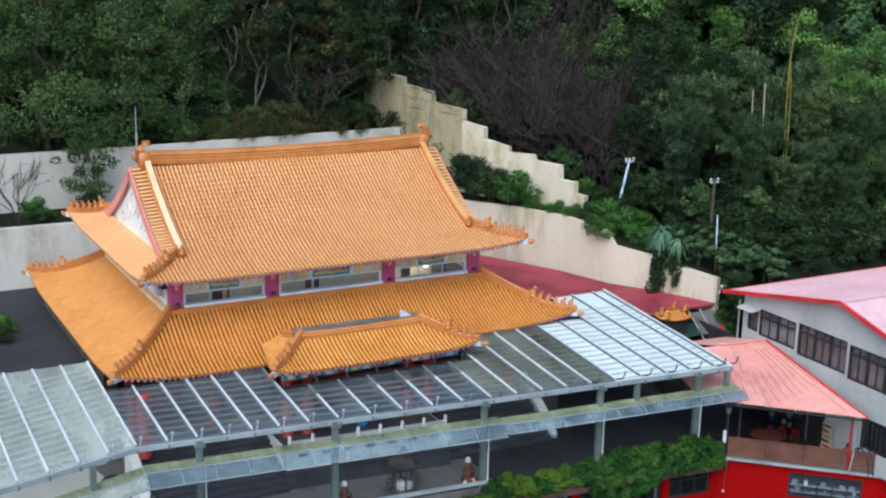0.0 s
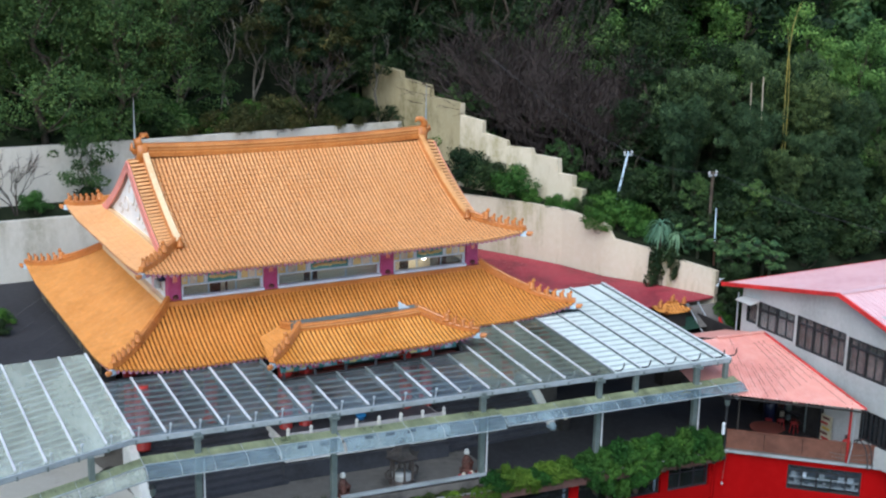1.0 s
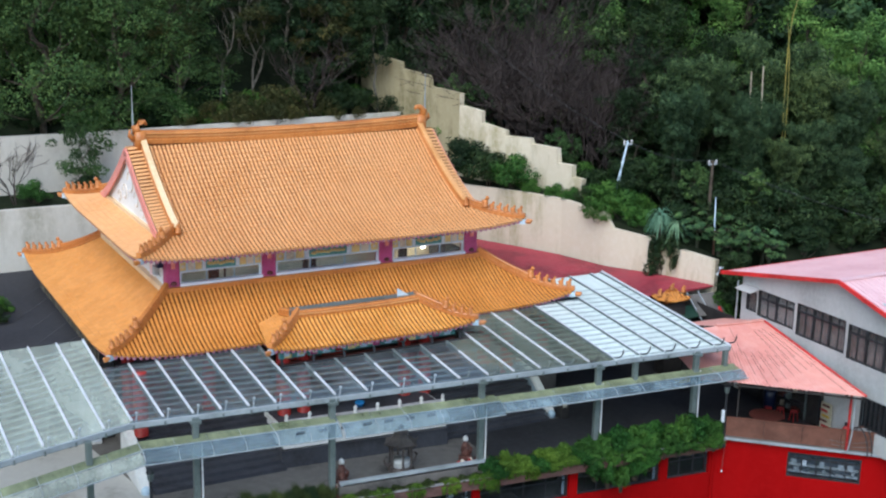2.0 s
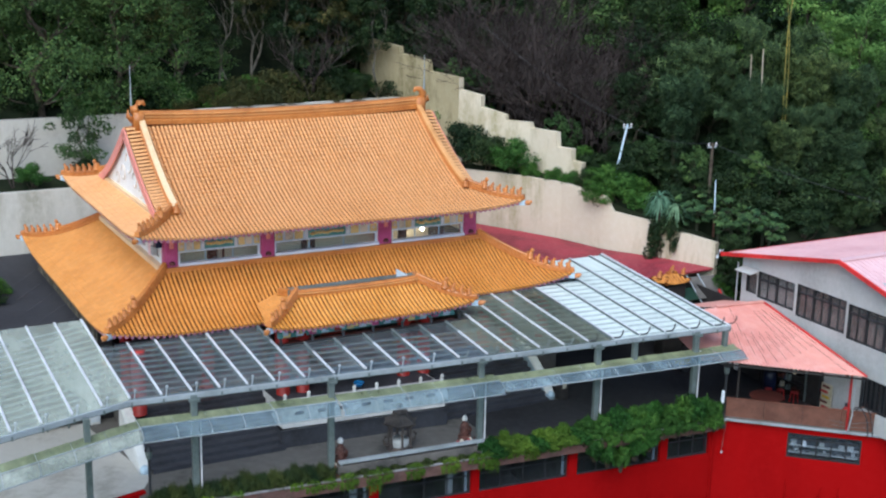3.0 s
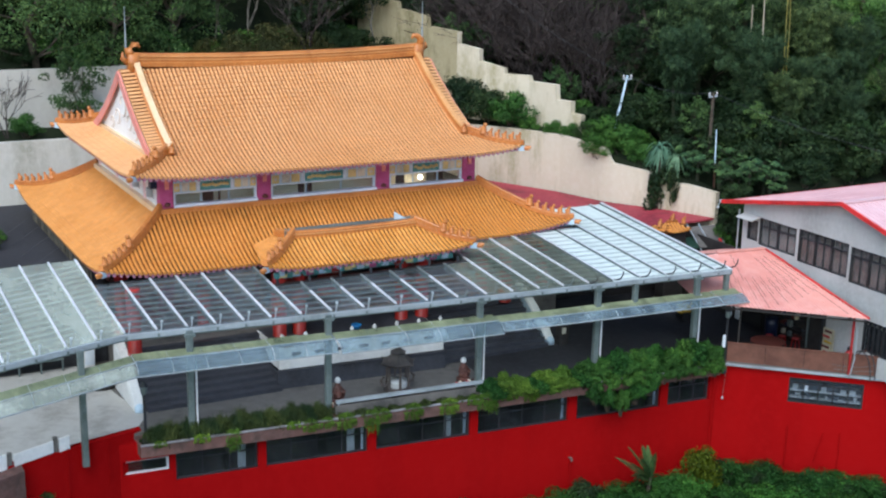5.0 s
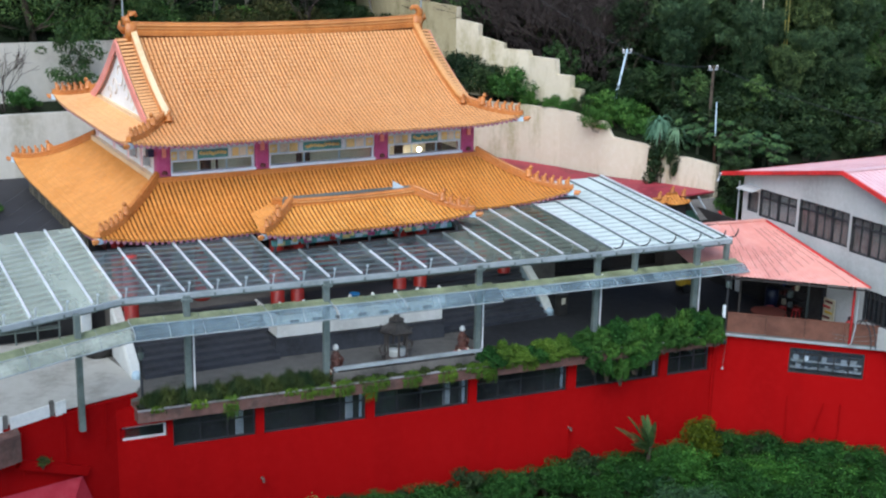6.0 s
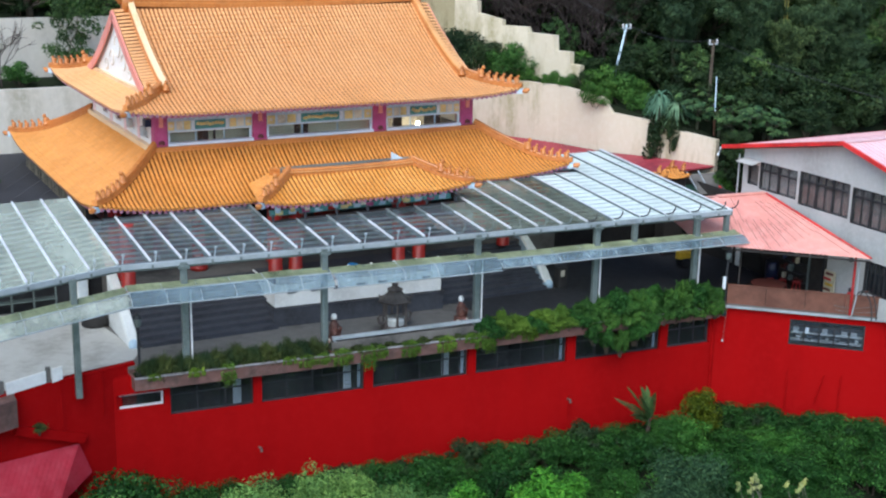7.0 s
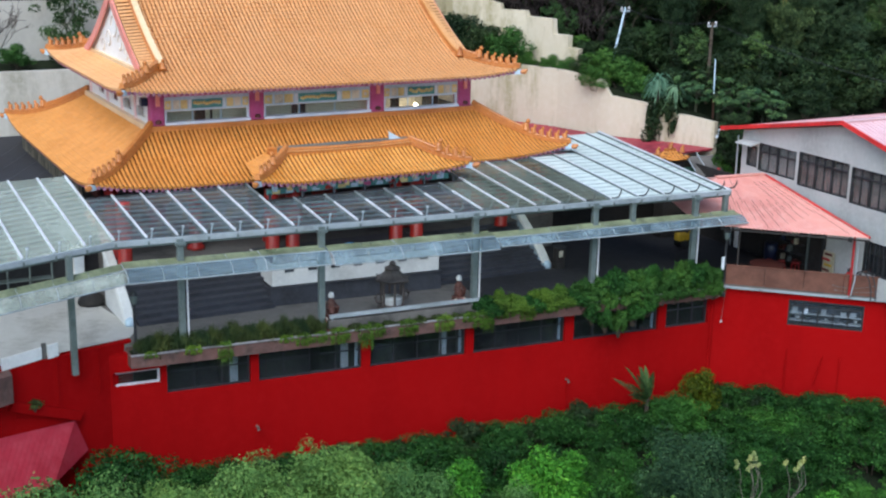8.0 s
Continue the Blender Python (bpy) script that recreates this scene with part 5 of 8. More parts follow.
def guardian(x, y, seed):
    r = random.Random(seed)
    m = Mesh()
    z = 0.4
    m.box((x, y, z + 0.09), (0.42, 0.36, 0.18), edge=0.04)
    m.turned((x, y, z + 0.18), [(0.15, 0), (0.17, 0.1), (0.13, 0.28), (0.15, 0.42), (0.1, 0.52), (0.06, 0.56)], 9)
    m.turned((x, y, z + 0.72), [(0.05, 0), (0.10, 0.06), (0.11, 0.14), (0.08, 0.22), (0.02, 0.26)], 9)
    for s in (-1, 1):
        m.tube([(x + s * 0.13, y, z + 0.6), (x + s * 0.2, y - 0.05, z + 0.42), (x + s * 0.1, y - 0.14, z + 0.4)], [0.05, 0.045, 0.035], 6)
    m.tube([(x + 0.2, y, z + 0.2), (x + 0.27, y, z + 0.4), (x + 0.22, y, z + 0.5)], [0.06, 0.05, 0.02], 6)
    ob = solid("guardian_statue", m, STATUE, "small russet guardian statue with a pale head", "statue", group="pair of guardian statues", smooth=True)
    ob.data.materials.append(WHITE_PAINT)
    for f in ob.data.polygons:
        if f.center.z > z + 0.8:
            f.material_index = 1
    for k in range(7 if seed == 1 else 2):
        px, py = x - 0.45 + 0.14 * k + r.uniform(-0.04, 0.04), y - 0.3 - r.uniform(0, 0.08)
        solid("offering_pot", Mesh().turned((px, py, 0.4), [(0.05, 0), (0.08, 0.06), (0.07, 0.13), (0.05, 0.17)], 8), (PLASTIC_RED, CREAM_PAINT, TABLE_RED)[k % 3],
              "small offering pot beside the statue", "pot", group="offering pots", smooth=True)


guardian(12.25, -4.6, 1)
guardian(7.12, -4.55, 2)


# ---- canopy of glass over the courtyard ----
def edge_y(x):
    return -4.42 - 0.085 * x if x > -0.4 else -4.39 + 0.31 * (x + 0.4)


def canopy_z(x, y):
    return 3.95 + 0.75 * (y - edge_y(x)) / (2.7 - edge_y(x))


def back_y(x):
    if x < 0.3 or x > 19.8:
        return 2.7
    return -1.95 if 5.7 < x < 13.8 else 0.15


canopy = thing("glass_canopy", (9, -4.5, 0.4), "steel and glass canopy over the temple forecourt", "canopy")
BARS = [-8.5, -7.5, -6.45, -5.4, -4.4, -3.4, -2.36, -1.33, -0.34, 0.71, 1.72, 2.68, 3.65, 4.60, 5.68, 6.78, 7.98, 9.2, 10.4, 11.6, 12.75, 13.82, 14.92, 15.95, 17.03, 18.1, 19.3, 20.45, 21.6, 22.75, 23.35]
for i, (xa, xb) in enumerate(zip(BARS, BARS[1:])):
    xm = (xa + xb) / 2
    yb = min(back_y(xa + 0.01), back_y(xb - 0.01))
    frost = xm > 18.0
    mat = GLASS_FROST if frost else GLASS_MILKY if xm < -0.3 else GLASS_HAZE if xm > 13 else GLASS_CLEAR
    n = 3 if yb > 0 else 2
    for k in range(n):
        f0, f1 = k / n, (k + 1) / n
        q = []
        for x, f in ((xa + 0.03, f0), (xb - 0.03, f0), (xb - 0.03, f1), (xa + 0.03, f1)):
            y = edge_y(x) + f * (yb - edge_y(x)) + (0.01 if f == f0 and k else 0)
            q.append((x, y, canopy_z(x, y)))
        mm = Mesh().add(q + [(x, y, z - 0.01) for x, y, z in q], [(0, 1, 2, 3), (7, 6, 5, 4), (0, 4, 5, 1), (1, 5, 6, 2), (2, 6, 7, 3), (3, 7, 4, 0)])
        pane = part("pane", mm, mat, canopy, "frosted glass pane whitened for reflected sky" if frost else "milky green glass pane" if xm < -0.3 else "dusty clear glass pane")
        pane.visible_shadow = xm > 13
for i, x in enumerate(BARS):
    yb = max(back_y(x - 0.02), back_y(x + 0.02))
    a = (x, edge_y(x) + 0.22, canopy_z(x, edge_y(x) + 0.22) + 0.03)
    b = (x, yb, canopy_z(x, yb) + 0.03)
    if x < 18.0:
        c = lerp(a, b, 0.68 if 5.2 < x < 14.4 else 1.0)
        part("glazing_bar", Mesh().beam(a, c, 0.07, 0.05), ALU, canopy, "bare aluminium glazing bar")
        # rear stretch of the same bar, greyed to stand for the eave's shade
        if 5.2 < x < 14.4:
            part("glazing_bar", Mesh().beam(c, b, 0.06, 0.045), PURLIN, canopy, "glazing bar greyed for the eave's shade")
    else:
        for o, mt, wd in ((-0.05, STEEL_GREEN, 0.065), (0.035, ALU, 0.06)):
            part("glazing_bar", Mesh().beam((x + o, a[1], a[2]), (x + o, b[1], b[2]), wd, 0.05), mt, canopy, "double steel glazing bar")
    a2 = (x, edge_y(x) - 0.05, canopy_z(x, edge_y(x)) - 0.11)
    part("rafter", Mesh().beam(a2, (x, yb, canopy_z(x, yb) - 0.11), 0.07, 0.16), STEEL_GREEN, canopy)
    p = Vector((x + 0.12, edge_y(x) + 0.1, canopy_z(x, edge_y(x) + 0.1)))
    if x < 11.5:
        pin = Mesh().tube([p, p + Vector((0.03, -0.02, 0.30))], 0.022, 6)
        pin.turned(p + Vector((0.03, -0.02, 0.28)), [(0.02, 0), (0.055, 0.03), (0.055, 0.07), (0.02, 0.1)], 8)
        part("pin", pin, STEEL, canopy, "short steel pin with a round head")
    else:
        q = 1.0 if x > 18 else 0.85
        hook = Mesh().tube([p + Vector(v) * q for v in ((-0.1, 0.35, 0.05), (0.0, 0.1, 0.04), (0.1, -0.08, 0.12), (0.16, -0.14, 0.28), (0.17, -0.14, 0.42))], [0.025, 0.03, 0.03, 0.028, 0.02], 6)
        part("hook", hook, STEEL_DARK if x > 16 else STEEL_GREEN, canopy, "upturned steel hook")
for k in range(16):
    off = 0.25 + 0.46 * k
    for xa, xb, limit, mat in ((-8.5, -0.34, 2.6, STEEL), (-0.34, 5.68, 0.1, PURLIN), (5.68, 13.82, -1.98, PURLIN), (13.82, 18.1, 0.1, PURLIN), (18.1, 23.3, 2.6, STEEL_GREEN)):
        ya, yb = edge_y(xa) + off, edge_y(xb) + off
        if max(ya, yb) > limit:
            continue
        part("purlin", Mesh().beam((xa, ya, canopy_z(xa, ya) - 0.045), (xb, yb, canopy_z(xb, yb) - 0.045), 0.075, 0.05), mat, canopy)
        if xa > 18:
            # strip on top imitates the purlin's soft dark band behind the frost
            part("seam", Mesh().beam((xa, ya, canopy_z(xa, ya) + 0.008), (xb, yb, canopy_z(xb, yb) + 0.008), 0.15, 0.012), PURLIN_BAND, canopy, "grey band on the frosted glass, showing the purlin below")
for xa, xb in ((-8.5, -0.4), (-0.4, 23.4)):
    a, b = (xa, edge_y(xa + 0.001 if xa > -1 else xa), 3.9), (xb, edge_y(xb - 0.001 if xb < 0 else xb), 3.9)
    part("edge_beam", Mesh().beam(a, b, 0.08, 0.17), STEEL, canopy, "galvanised edge beam")
    part("header_beam", Mesh().beam((a[0], a[1] + 0.35, 3.72), (b[0], b[1] + 0.35, 3.72), 0.12, 0.14), STEEL_GREEN, canopy)
part("end_beam", Mesh().beam((23.38, edge_y(23.38), 3.93), (23.38, 2.7, 4.72), 0.1, 0.16), ALU, canopy)
for xa, xb, y in ((0.3, 5.68, 0.18), (5.68, 13.82, -1.94), (13.82, 19.8, 0.18)):
    part("back_gutter", Mesh().beam((xa, y, canopy_z(xa, y) - 0.1), (xb, y, canopy_z(xb, y) - 0.1), 0.22, 0.2), STEEL_DARK, canopy)
for k in range(7):
    x = 5.9 + k * 1.25
    part("strut", Mesh().beam((x, -1.9, canopy_z(x, -1.94)), (x, -1.86, canopy_z(x, -1.94) + 0.22), 0.08, 0.08), STEEL_DARK, canopy)
POSTS = [(1.7, -4.62), (6.57, -4.98), (12.42, -5.42), (17.34, -5.88), (21.8, -6.27)]
for i, (x, y) in enumerate(POSTS):
    post = part("post", Mesh().box((x, y, 2.05), (0.22, 0.22, 3.75), turn(-5), edge=0.02), STEEL_GREEN, canopy, "grey green steel post")
    part("post_cap", Mesh().box((x, y, 3.78), (0.36, 0.36, 0.1), turn(-5)), STEEL_GREEN, post)
    if i != 1:
        part("downpipe", Mesh().tube([(x + 0.19, y - 0.07, 0.2), (x + 0.19, y - 0.07, 3.1)], 0.032, 8), ALU, post, "pale downpipe beside the post")
for x, y, z0, z1 in ((-2.02, -5.2, 0.0, 3.95), (-6.4, -6.9, 0.0, 3.95), (23.25, -6.3, 3.0, 3.9), (19.0, -6.0, 3.0, 3.8)):
    part("post", Mesh().box((x, y, (z0 + z1) / 2), (0.2, 0.2, z1 - z0), edge=0.02), STEEL_GREEN, canopy)

# things in the dim of the forecourt
tub = thing("basin", (9.23, -1.5, 1.964), "bright blue plastic basin on the terrace", "basin")
part("bowl", Mesh().turned((9.23, -1.5, 1.964), [(0.13, 0), (0.18, 0.1), (0.2, 0.17), (0.18, 0.17), (0.12, 0.05)], 14), TUB_BLUE, tub, smooth=True)
part("rim", Mesh().tube([(9.23 + 0.2 * math.cos(a), -1.5 + 0.2 * math.sin(a), 2.134) for a in np.linspace(0, 6.2832, 17)], 0.014, 5), TUB_BLUE, tub)
rack = thing("storage_rack", (-1.9, 2.85, 0.43), "dim steel storage rack against the terrace wall", "rack")
for x in (-3.4, -2.6, -1.8, -1.0):
    part("upright", Mesh().beam((x, 2.75, 0.43), (x, 2.75, 2.5), 0.06, 0.06), STEEL_GREEN, rack)
for z in (0.9, 1.6, 2.4):
    part("shelf", Mesh().box((-2.2, 2.9, z), (2.5, 0.4, 0.04)), STEEL_GREEN, rack)
for i, (x, w_, h, mt) in enumerate(((-3.0, 0.5, 0.36, BLACK_AND_SHADE), (-2.25, 0.45, 0.4, TABLE_RED), (-1.45, 0.5, 0.3, PLASTIC_BLUE))):
    solid("storage_box", Mesh().box((x, 2.9, 1.62 + h / 2), (w_, 0.3, h), edge=0.02), mt, "dark storage box on the steel rack", "box", group="boxes on the rack")
cup = thing("cabinet", (0.0, 2.85, 0.43), "narrow white cabinet beside the stairs", "cabinet")
part("body", Mesh().box((0.0, 2.9, 1.23), (0.42, 0.4, 1.6), edge=0.02), WHITE_PAINT, cup)
part("door", Mesh().box((0.0, 2.69, 1.25), (0.36, 0.02, 1.44), edge=0.005), SILL, cup)
heap = Mesh().turned((-0.1, 0.5, 0.43), [(0.5, 0), (0.5, 0.12), (0.4, 0.3), (0.2, 0.44), (0.04, 0.48)], 9)
solid("covered_heap", heap, BLACK_AND_SHADE, "black plastic cover over a low heap", "heap", smooth=True)

# plastic rain awning in front of the posts
awning = thing("rain_awning", (9, -5.6, 2.8), "weathered plastic rain awning with mossy gutter below the canopy", "awning")


def awning_run(xa, xb, n, y_of, drop, dip=0.0):
    for k in range(n):
        a, b = xa + (xb - xa) * k / n, xa + (xb - xa) * (k + 1) / n
        g, s, rib = Mesh(), Mesh(), Mesh()
        top = [(0.1, 3.22), (-0.05, 3.16), (-0.22, 3.13), (-0.38, 3.12)]
        arc = [(-0.38, 3.12), (-0.52, 3.10), (-0.66, 3.03), (-0.76, 2.93), (-0.82, 2.80 - drop)]
        jit = random.uniform(-0.012, 0.012)

        def place(x, o, z):
            return (x, y_of(x) + o, z + dip + jit)
        for line, mesh in ((top, g), (arc, s)):
            for (o1, z1), (o2, z2) in zip(line, line[1:]):
                q = [place(a + 0.015, o1, z1), place(b - 0.015, o1, z1), place(b - 0.015, o2, z2), place(a + 0.015, o2, z2)]
                mesh.add(q + [(x, y, z - 0.008) for x, y, z in q], [(3, 2, 1, 0), (4, 5, 6, 7)])
        part("gutter_sheet", g, AWNING_MOSS, awning, "mossy flat sheet")
        part("curved_sheet", s, AWNING_PALE if b < 0 else AWNING, awning, "curved greyish plastic sheet")
        rib.tube([place(a, o, z - 0.025) for o, z in top + arc[1:]], 0.014, 5)
        part("rib", rib, STEEL, awning)
    line = [(xa, y_of(xa) - 0.38, 3.11 + dip), (xb, y_of(xb) - 0.38, 3.11 + dip)]
    part("gutter_rim", Mesh().beam(*line, 0.04, 0.05), STEEL, awning)
    line = [(xa, y_of(xa) - 0.82, 2.79 - drop + dip), (xb, y_of(xb) - 0.82, 2.79 - drop + dip)]
    part("drip_edge", Mesh().beam(*line, 0.03, 0.04), STEEL, awning)
    line = [(xa, y_of(xa) + 0.08, 3.12 + dip), (xb, y_of(xb) + 0.08, 3.12 + dip)]
    part("carrier_beam", Mesh().beam(*line, 0.08, 0.14), STEEL_GREEN, awning)


def post_line(x):
    return -4.47 - 0.083 * x


awning_run(-0.2, 6.62, 6, post_line, 0.05, 0.05)
awning_run(6.72, 12.95, 5, post_line, 0.05, 0.0)
awning_run(13.0, 23.7, 9, post_line, -0.12, -0.08)
awning_run(-8.5, -0.2, 7, lambda x: -4.46 + 0.36 * (x + 0.2), 0.0, 0.02)

RIM = material("worn_cement_rim", (0.26, 0.255, 0.27), (0.14, 0.13, 0.135), (0.36, 0.35, 0.36), 0.85, grain=4, stain=1.5)
# planters on the edge of the courtyard
for xa, xb, lab in ((-0.15, 6.75, "long brown planter with a pale rim"), (6.8, 12.6, "long brown planter with trailing plants"), (12.65, 22.75, "long brown planter hidden by hedge")):
    pl = thing("planter", ((xa + xb) / 2, wall_front((xa + xb) / 2), 0.0), lab, "planter", group="planters on the wall")
    for off, th, z0, z1 in ((0.45, 0.08, -0.22, 0.19), (-0.25, 0.08, -0.2, 0.3)):
        mm = Mesh().prism([(xa, wall_front(xa) - off), (xb, wall_front(xb) - off), (xb, wall_front(xb) - off + th), (xa, wall_front(xa) - off + th)], z0, z1)
        part("side", mm, PLANTER, pl)
    for x in (xa, xb - 0.08):
        part("end", Mesh().prism([(x, wall_front(x) - 0.37), (x + 0.08, wall_front(x) - 0.37), (x + 0.08, wall_front(x) + 0.25), (x, wall_front(x) + 0.25)], -0.22, 0.19), PLANTER, pl)
    part("rim", Mesh().beam((xa, wall_front(xa) - 0.42, 0.215), (xb, wall_front(xb) - 0.42, 0.215), 0.12, 0.04), RIM, pl, "grey worn rim")
    part("soil", Mesh().prism([(xa + 0.08, wall_front(xa) - 0.37), (xb - 0.08, wall_front(xb) - 0.37), (xb - 0.08, wall_front(xb) + 0.25), (xa + 0.08, wall_front(xa) + 0.25)], -0.24, 0.178), SOIL, pl)
rail = thing("guard_rail", (9.7, -5.35, 0.4), "low pale steel rail at the courtyard edge", "rail")
part("top_bar", Mesh().beam((6.86, -5.0, 0.62), (12.62, -5.55, 0.68), 0.16, 0.1), STEEL, rail)
kerb = Mesh()
strip_wall(kerb, 6.8, 12.65, 0.162, 0.5, lambda x: wall_front(x) + 0.02, 0.2)
part("kerb", kerb, CONCRETE_FLOOR, rail, "grey concrete kerb below the rail")
for k in range(2):
    x = 6.95 + k * 5.55
    part("stanchion", Mesh().beam((x, -5.02 - 0.093 * (x - 6.9), 0.16), (x, -5.02 - 0.093 * (x - 6.9), 0.62), 0.06, 0.06), STEEL, rail)


def lamp_post(x, y, z0, h):
    lp = thing("lamp_post", (x, y, z0), "slim black lamp post with a glass lantern head", "lamp post", group="lamp posts")
    part("base", Mesh().turned((x, y, z0), [(0.12, 0), (0.12, 0.12), (0.06, 0.2), (0.05, 0.3)], 8), STEEL_DARK, lp)
    part("pole", Mesh().tube([(x, y, z0 + 0.3), (x, y, z0 + h - 0.4)], 0.05, 8), STEEL_DARK, lp)
    head = part("lantern", Mesh().turned((x, y, z0 + h - 0.42), [(0.06, 0), (0.10, 0.05), (0.12, 0.28), (0.11, 0.3)], 8), STEEL_GREEN, lp, "grey glass lantern")
    part("lantern_cap", Mesh().turned((x, y, z0 + h - 0.12), [(0.16, 0), (0.12, 0.06), (0.05, 0.13), (0.01, 0.18)], 8), STEEL_DARK, head)


lamp_post(0.12, -4.56, 0.2, 2.1)
lamp_post(23.12, -6.72, -0.25, 2.75)
box_ = solid("meter_box", Mesh().box((22.95, -6.8, 1.15), (0.1, 0.12, 0.5), edge=0.02), SILL, "narrow white box strapped to the lamp post", "box")

# white boards on the left parapet
for k, (xa, xb) in enumerate(((-6.0, -4.6), (-4.36, -3.06), (-2.86, -2.5))):
    mm = Mesh()
    strip_wall(mm, xa, xb, 0.76 if xa < -3 else 0.70, 1.24 if xa < -4.5 else 1.14, wall_left, 0.06, 0.03)
    solid("parapet_board", mm, WHITE_PAINT, "white board set on the parapet", "board", group="parapet boards")
for x in (-4.48, -2.96):
    solid("parapet_post", Mesh().box((x, wall_left(x) + 0.12, 0.95), (0.14, 0.14, 0.5), edge=0.02), CONCRETE_FLOOR, "short grey concrete parapet post", "post", group="parapet posts")
mm = Mesh()
strip_wall(mm, -7.5, -4.15, -0.15, 0.75, wall_left, 0.0, 0.55)
solid("box_planter", mm, PLANTER, "brown box planter on the wall", "planter")
# lean-to roof low on the left wall
LEDGE = (-0.41, -1.5)
lean = thing("lean_to_roof", (-4.5, -6.4, -2.2), "faded crimson sheet roof leaning on the wall", "roof")
TL, TR, BL, BR, EE = (-8.0, -7.62, -0.95), (-2.1, -5.13, -1.6), (-8.9, -8.9, -3.1), (-3.1, -6.35, -3.1), (-1.7, -5.0, -2.75)
mm = Mesh()
for k in range(30):
    t0, t1 = k / 30, (k + 1) / 30
    tm = (t0 + t1) / 2
    a, b, c = (Vector(lerp(TL, TR, t)) for t in (t0, tm, t1))
    d, e, f = (Vector(lerp(BL, BR, t)) for t in (t0, tm, t1))
    up = Vector((0, -0.003, 0.004))
    mm.add([a, b + up, c, f, e + up, d], [(0, 5, 4, 1), (1, 4, 3, 2)])
part("sheet", mm, ROOF_CRIMSON, lean)
part("end_sheet", Mesh().add([TR, BR, EE], [(0, 1, 2)]), ROOF_CRIMSON, lean)
part("upper_beam", Mesh().beam((-4.2, wall_left(-4.2) - 0.1, LEDGE[0]), (-1.9, wall_left(-1.9) - 0.1, LEDGE[1]), 0.2, 0.3), WALL_RED, lean, "red painted ledge above the roof")

# thin cable with a float hanging down the wall corner
cable = thing("hanging_cable", on_right(0.35, 0.1, 0.2), "thin pale cable with a small knob on the red wall", "cable")
part("cord", Mesh().tube([on_right(0.42, 0.13, 0.2), on_right(0.36, 0.09, -0.4), on_right(0.31, 0.06, -1.3)], 0.007, 5), STEEL_GREEN, cable)
part("knob", Mesh().turned(on_right(0.31, 0.07, -1.36), [(0.02, 0), (0.045, 0.03), (0.045, 0.07), (0.02, 0.1)], 8), STONE_PALE, cable, smooth=True)

# service rods and pipe on the red walls
for u, z0, z1, du in ((2.95, -3.9, -2.2, 0.0), (4.35, -3.6, -2.35, -0.3), (5.0, -3.9, -2.3, 0.0)):
    solid("wall_rod", Mesh().tube([on_right(u + du, 0.06, z0), on_right(u, 0.06, z1)], 0.03, 6), WALL_RED, "thin red rod on the red wall", "rod", group="rods on the wall")
solid("drain_pipe", Mesh().tube([(22.8, wall_front(22.8) - 0.06, -4.5), (22.8, wall_front(22.8) - 0.06, -0.3)], 0.05, 8), WALL_RED, "red painted drain pipe in the wall corner", "pipe")
for x, z in ((16.35, -2.95), (4.15, -3.05)):
    mm = Mesh().tube([(x, wall_front(x) + 0.02, z), (x, wall_front(x) - 0.16, z), (x, wall_front(x) - 0.2, z - 0.1)], 0.05, 8)
    solid("spout", mm, PLANTER, "short brown spout sticking out of the red wall", "spout", group="wall spouts")
solid("spout_pipe", Mesh().tube([(16.35, wall_front(16.35) - 0.06, -4.3), (16.35, wall_front(16.35) - 0.06, -2.75)], 0.025, 6), WALL_RED, "thin red pipe below a spout", "pipe")

# ---- side terrace ----
fence = thing("sheet_fence", on_right(3, 0, 0.2), "rust brown sheet fence along the side terrace", "fence")
for k in range(7):
    u0, u1 = 0.35 + k * 1.5, 0.35 + (k + 1) * 1.5 - 0.015
    mm = Mesh()
    right_slab(mm, u0, u1, 0.26, 1.04 + 0.012 * (k % 2), 0.02, 0.02)
    part("panel", mm, BROWN_SHEET, fence)
mm = Mesh()
right_slab(mm, 0.3, 11, 1.03, 1.07, 0.05, 0.05)
part("top_rail", mm, BROWN_SHEET, fence)
gut = thing("gutter", on_right(3, 0, 0.15), "grey metal gutter along the wall top", "gutter")
part("trough", Mesh().beam(on_right(0.3, 0.12, 0.16), on_right(11, 0.12, 0.18), 0.12, 0.07), STEEL, gut)
ledge = Mesh()
right_slab(ledge, 0.02, 11.5, 0.2, 0.245, 0.05, 0.3)
part("coping", ledge, CONCRETE_FLOOR, gut, "grey concrete coping")
part("pipe", Mesh().tube([on_right(0.45, 0.14, 0.2), on_right(0.25, 0.12, 0.0), on_right(0.2, 0.1, -0.25)], 0.045, 6), ALU, gut)

